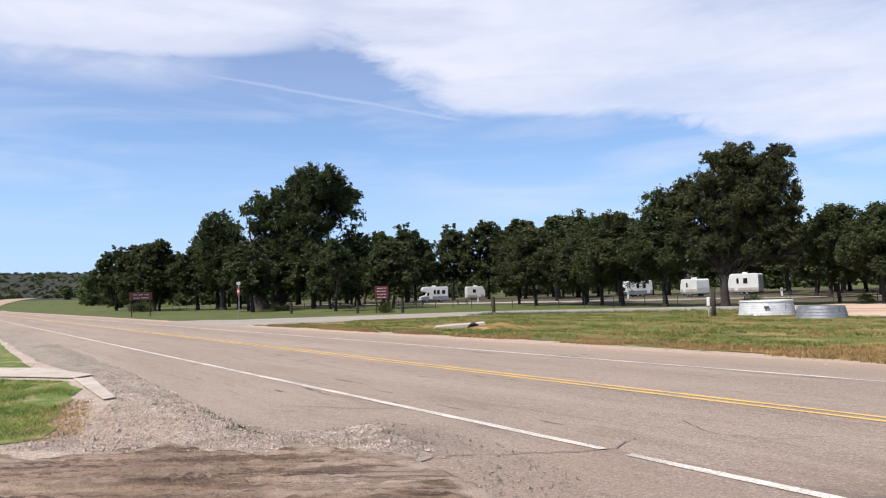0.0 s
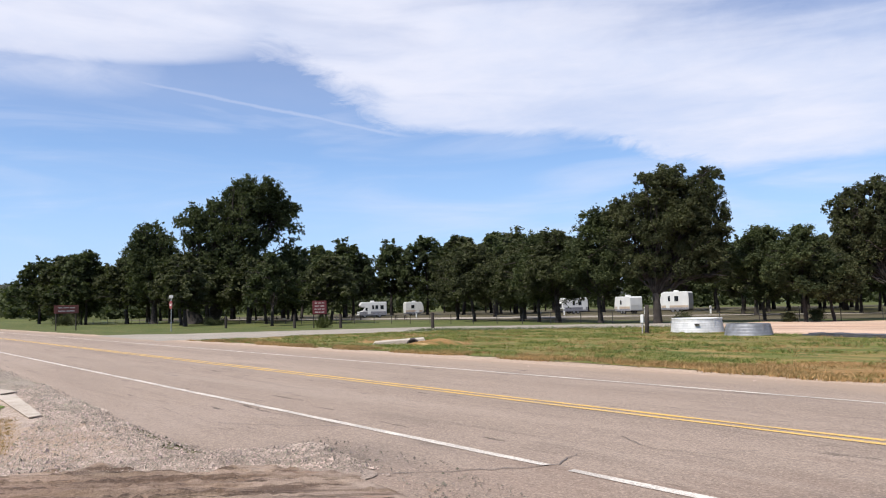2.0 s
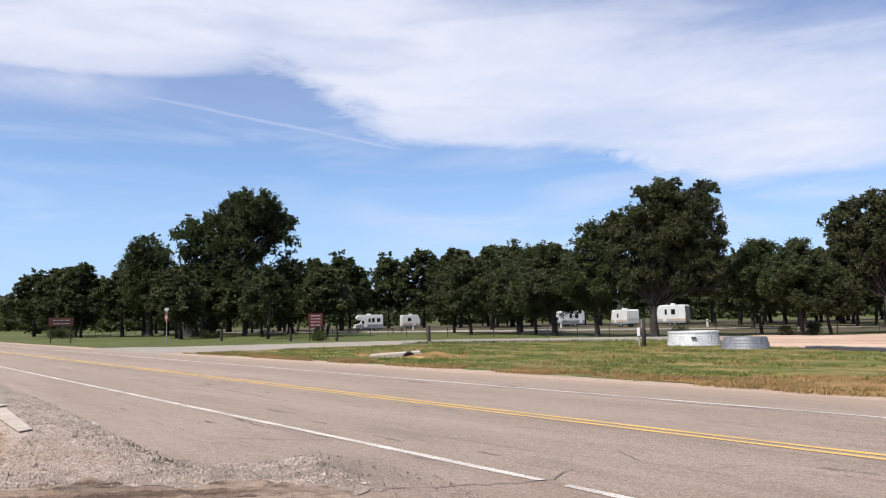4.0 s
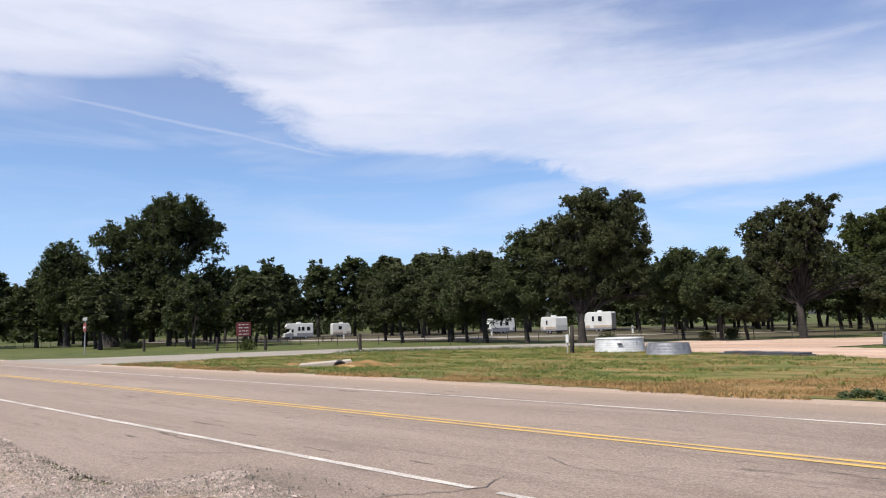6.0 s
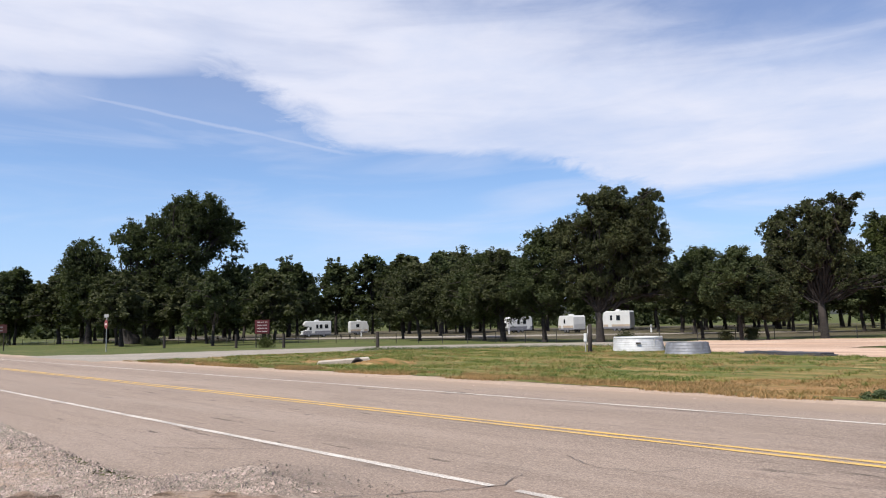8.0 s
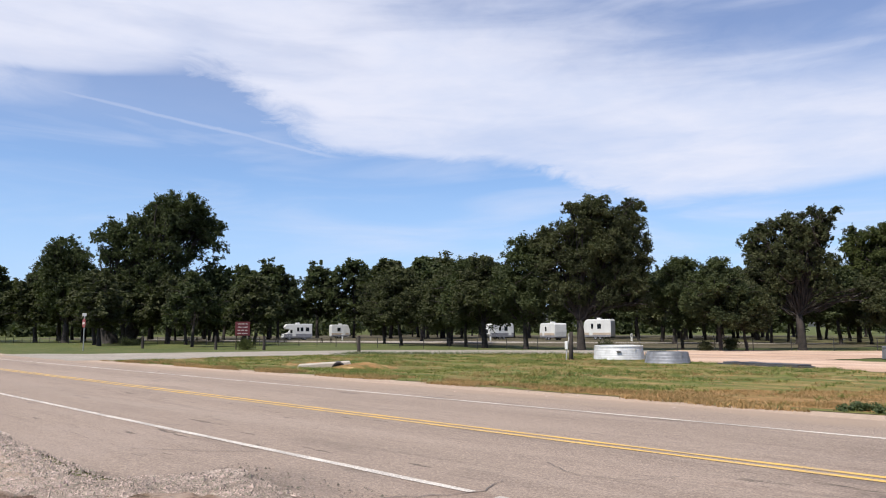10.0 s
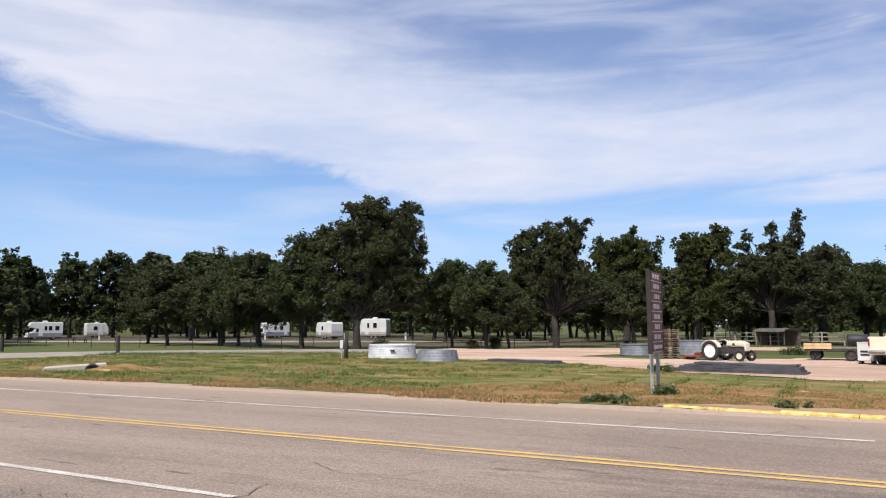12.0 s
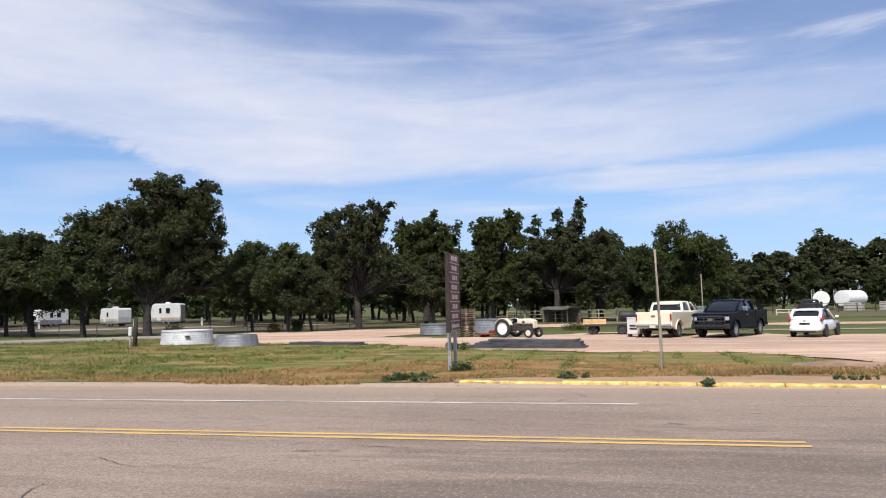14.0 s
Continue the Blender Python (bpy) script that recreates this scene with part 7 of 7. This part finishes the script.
g = off_soil(patchy(scatter(VERGE, 46000), 0.7, 1.0, 0.08))
tris_object("verge_grass", blades(off_dry(g), 0.05, 0.022, nr), M_BLADE, "short uneven green and brown verge grass", "grass")
g = off_soil(patchy(scatter(VERGE, 11000), 0.4, 6.0, 0.10))
tris_object("dry_grass", blades(g, 0.06, 0.022, nr), M_DRY, "dried straw-coloured grass on the verge", "grass")
t_ = patchy(scatter(VERGE, 5600, 14, 0.10), 0.4, 15.0, -0.02)
tris_object("grass_tufts", blades(off_dry(off_soil(t_)), 0.11, 0.03, nr, 0.9), M_BLADE, "ragged green tufts standing over the verge", "grass")
t_ = patchy(scatter(VERGE, 2600, 14, 0.12), 0.35, 19.0, 0.12)
tris_object("dry_grass", blades(off_soil(t_), 0.10, 0.03, nr, 0.9), M_DRY, "dead straw tufts scattered over the verge", "grass")
g = off_soil(patchy(scatter(DRYV, 9000), 0.6, 12.0, -0.25))
tris_object("dry_grass", blades(g, 0.05, 0.024, nr), M_DRY, "sun-dried brown grass round the sign", "grass")
EDGE = [(-44, 15.9), (-30, 16.0), (-20, 16.2), (-14, 16.0), (-9.5, 15.7), (-7.0, 15.3), (-3.6, 16.4), (-3.6, 17.9), (-9, 18.6), (-20, 18.4), (-44, 17.6)]
g = patchy(scatter(EDGE, 12000, 4, 0.07), 0.7, 3.0, -0.05)
tris_object("dry_grass", blades(g, 0.085, 0.025, nr), M_DRY, "dead brown grass mat along the road edge", "grass")
g = patchy(scatter([(2.0, 18.2), (5.4, 18.0), (6.9, 19.8), (6.4, 21.5), (2.5, 20.5)], 2600, 4, 0.07), 0.7, 9.0, 0.0)
tris_object("dry_grass", blades(g, 0.10, 0.025, nr), M_DRY, "dead straw mat behind the yellow kerb", "grass")
NEARG = [(-30, -2.5), (-11, -0.5), (-10.5, 0.6), (-10.7, 1.05), (-12.4, 1.4), (-13.6, 1.75), (-15.2, 2.05), (-17.4, 2.2), (-20.8, 0.2), (-30, -0.6)]
g = patchy(scatter(NEARG, 13000, 4, 0.05), 1.6, 4.0, -0.12)
tris_object("near_grass_blades", blades(g, 0.06, 0.013, nr, 1.0), M_LAWN, "lush green grass of the corner", "grass")
g = scatter([(-13, 1.2), (-10.8, 0.7), (-10.0, 0.9), (-10.4, 1.5), (-12.4, 1.9), (-14, 2.1)], 900, 4, 0.06)
tris_object("dry_grass", blades(g, 0.035, 0.014, nr, 1.4), M_DRY, "yellowed grass at the gravel edge", "grass")
ROW = [(-48, 37), (-37, 43.6), (-31, 47.2), (-20.5, 40.2), (-20.9, 39.4), (-31, 46.0), (-36.8, 42.0), (-47, 34)]
g = scatter(ROW, 2600, 4, 0.1)
tris_object("verge_grass", blades(g, 0.20, 0.03, nr), M_WEED, "taller green grass along the side road", "grass")


def weed(x, y, r, h, n, label, material=M_WEED):
    """A low weed or bush of many small leaves."""
    rng = np.random.default_rng(int(abs(x * 37 + y * 11)))
    lob = [(rng.uniform(-r, r) * 0.55, rng.uniform(-r, r) * 0.35, h * rng.uniform(0.2, 0.6), min(r, h) * rng.uniform(0.5, 0.9)) for _ in range(12)]
    o = quads_object("weed", leaf_mesh(rng, lob, int(n * 1.9), 0.028 + 0.035 * h, 0.05), material, None)
    o.matrix_world = facing(x, y)
    return tagged(o, label, "weed", kind="stuff") if h < 0.5 else tagged(o, label, "weed", "weeds on the verge")


weed(-4.95, 16.9, 1.0, 0.15, 1500, "low dark green weed mat at the road edge")
weed(-4.3, 16.8, 0.7, 0.12, 900, "low dark green weed at the road edge")
weed(-4.3, 20.5, 0.5, 0.24, 600, "grey-green weed round the sign posts")
weed(-1.0, 17.6, 0.6, 0.14, 500, "small green weed behind the kerb")
weed(1.7, 15.42, 0.13, 0.2, 160, "green weed growing against the yellow kerb")
weed(4.9, 17.3, 0.8, 0.09, 380, "spreading green weed behind the kerb")
weed(6.0, 17.2, 0.9, 0.10, 420, "spreading green weed at the kerb end")
weed(-7.0, 31.9, 1.1, 0.3, 900, "rough green weeds beside the belts")
weed(-66.6, 38.0, 1.0, 1.0, 1400, "round green bush under the park sign", M_LEAF[2])
weed(-36.0, 55.0, 0.9, 0.9, 1200, "grey-green shrub at the fence", M_LEAF[1])
weed(-29.4, 60.2, 0.6, 1.0, 900, "small shrub at a tree foot", M_LEAF[1])
weed(-27.9, 61.6, 0.6, 1.2, 900, "small shrub at a tree foot", M_LEAF[0])
weed(-3.2, 56.0, 1.6, 0.5, 1100, "pale green weeds on the island", M_LEAF[2])
weed(-6.0, 52.0, 0.8, 0.35, 700, "rough weeds beside the tractor", M_LEAF[1])
weed(-101.0, 40.5, 2.2, 1.0, 1800, "shrubs at the foot of the great cottonwood", M_LEAF[0])
weed(-140.0, 30.0, 3.2, 1.8, 2200, "rounded bush at the end of the trees", M_LEAF[1])
weed(9.0, 80.0, 2.6, 1.3, 1500, "green bush behind the dark truck", M_LEAF[2])


def stones(name, poly, n, size, material, label, seed):
    """Loose stones: small uneven tetrahedra and wedges half sunk in the ground."""
    r = np.random.default_rng(seed)
    lo, hi = np.min(poly, 0), np.max(poly, 0)
    p = r.uniform(lo, hi, (n * 4, 2))
    p = p[inside(poly, p)][:n]
    n = len(p)
    s = size * r.lognormal(0, 0.45, n)
    base = np.array([[1, 0, 0], [-0.5, 0.87, 0], [-0.5, -0.87, 0], [0.15, 0.1, 0.75]])
    a = r.uniform(0, 6.283, n)
    c, d = np.cos(a), np.sin(a)
    b = base[None] * (1 + 0.35 * r.normal(size=(n, 4, 1))) * s[:, None, None]
    v = np.stack([b[..., 0] * c[:, None] - b[..., 1] * d[:, None] + p[:, :1], b[..., 0] * d[:, None] + b[..., 1] * c[:, None] + p[:, 1:], b[..., 2] + 0.014], -1)
    f = np.concatenate([v[:, [0, 1, 3]], v[:, [1, 2, 3]], v[:, [2, 0, 3]]], 1).reshape(-1, 3)
    tris_object(name, f, material, label, "gravel")


stones("gravel_stones", [(-20, 3.0), (-13.4, 2.4), (-10.8, 1.6), (-9.8, 0.6), (-8.6, 1.8), (-7.4, 3.5), (-6.4, 4.3), (-8.2, 4.4), (-8.8, 3.3), (-13, 3.35), (-20, 3.7)], 16000, 0.010, M_STONE, "loose pale gravel stones at the road edge", 1)
stones("gravel_stones", [(-14, 3.0), (-9.7, 2.75), (-8.3, 3.0), (-7.2, 3.8), (-6.3, 4.0), (-7.2, 4.6), (-8.4, 4.5), (-8.6, 3.5), (-9.7, 3.25), (-14, 3.45)], 3200, 0.008, M_ASTONE, "dark crumbled asphalt along the broken edge", 2)
stones("gravel_stones", [(-34, 3.3), (-14, 2.9), (-9.6, 2.8), (-9.6, 3.2), (-14, 3.5), (-20, 3.75), (-34, 4.0)], 3500, 0.008, M_ASTONE, "crumbled stones along the asphalt edge", 7)
stones("gravel_stones", [(-9, 0), (-4, 1.5), (-4.2, 3.4), (-5.2, 4.3), (-7.0, 4.2), (-8.6, 2.2)], 1000, 0.006, M_STONE, "small stones pressed into the mud", 3)
stones("gravel_stones", [(-30, 14.2), (6, 14.2), (6, 15.6), (-8, 15.6), (-30, 16)], 1500, 0.010, M_STONE, "sparse grit on the sandy shoulder", 4)


# crumbs strewn past the edges of mud and gravel
stones("gravel_stones", [(-8.6, 4.4), (-6.6, 4.3), (-4.9, 3.7), (-3.9, 2.8), (-3.4, 3.4), (-4.6, 4.6), (-6.4, 5.0), (-8.6, 4.8)], 1500, 0.008, M_ASTONE, "crumbs strewn over the asphalt edge", 11)
stones("gravel_stones", [(-10.2, 0.4), (-9.0, 1.3), (-8.0, 2.5), (-7.0, 3.5), (-6.4, 4.1), (-7.6, 3.9), (-8.8, 2.6), (-10.2, 1.2)], 4200, 0.009, M_STONE, "stones trodden along the mud edge", 12)
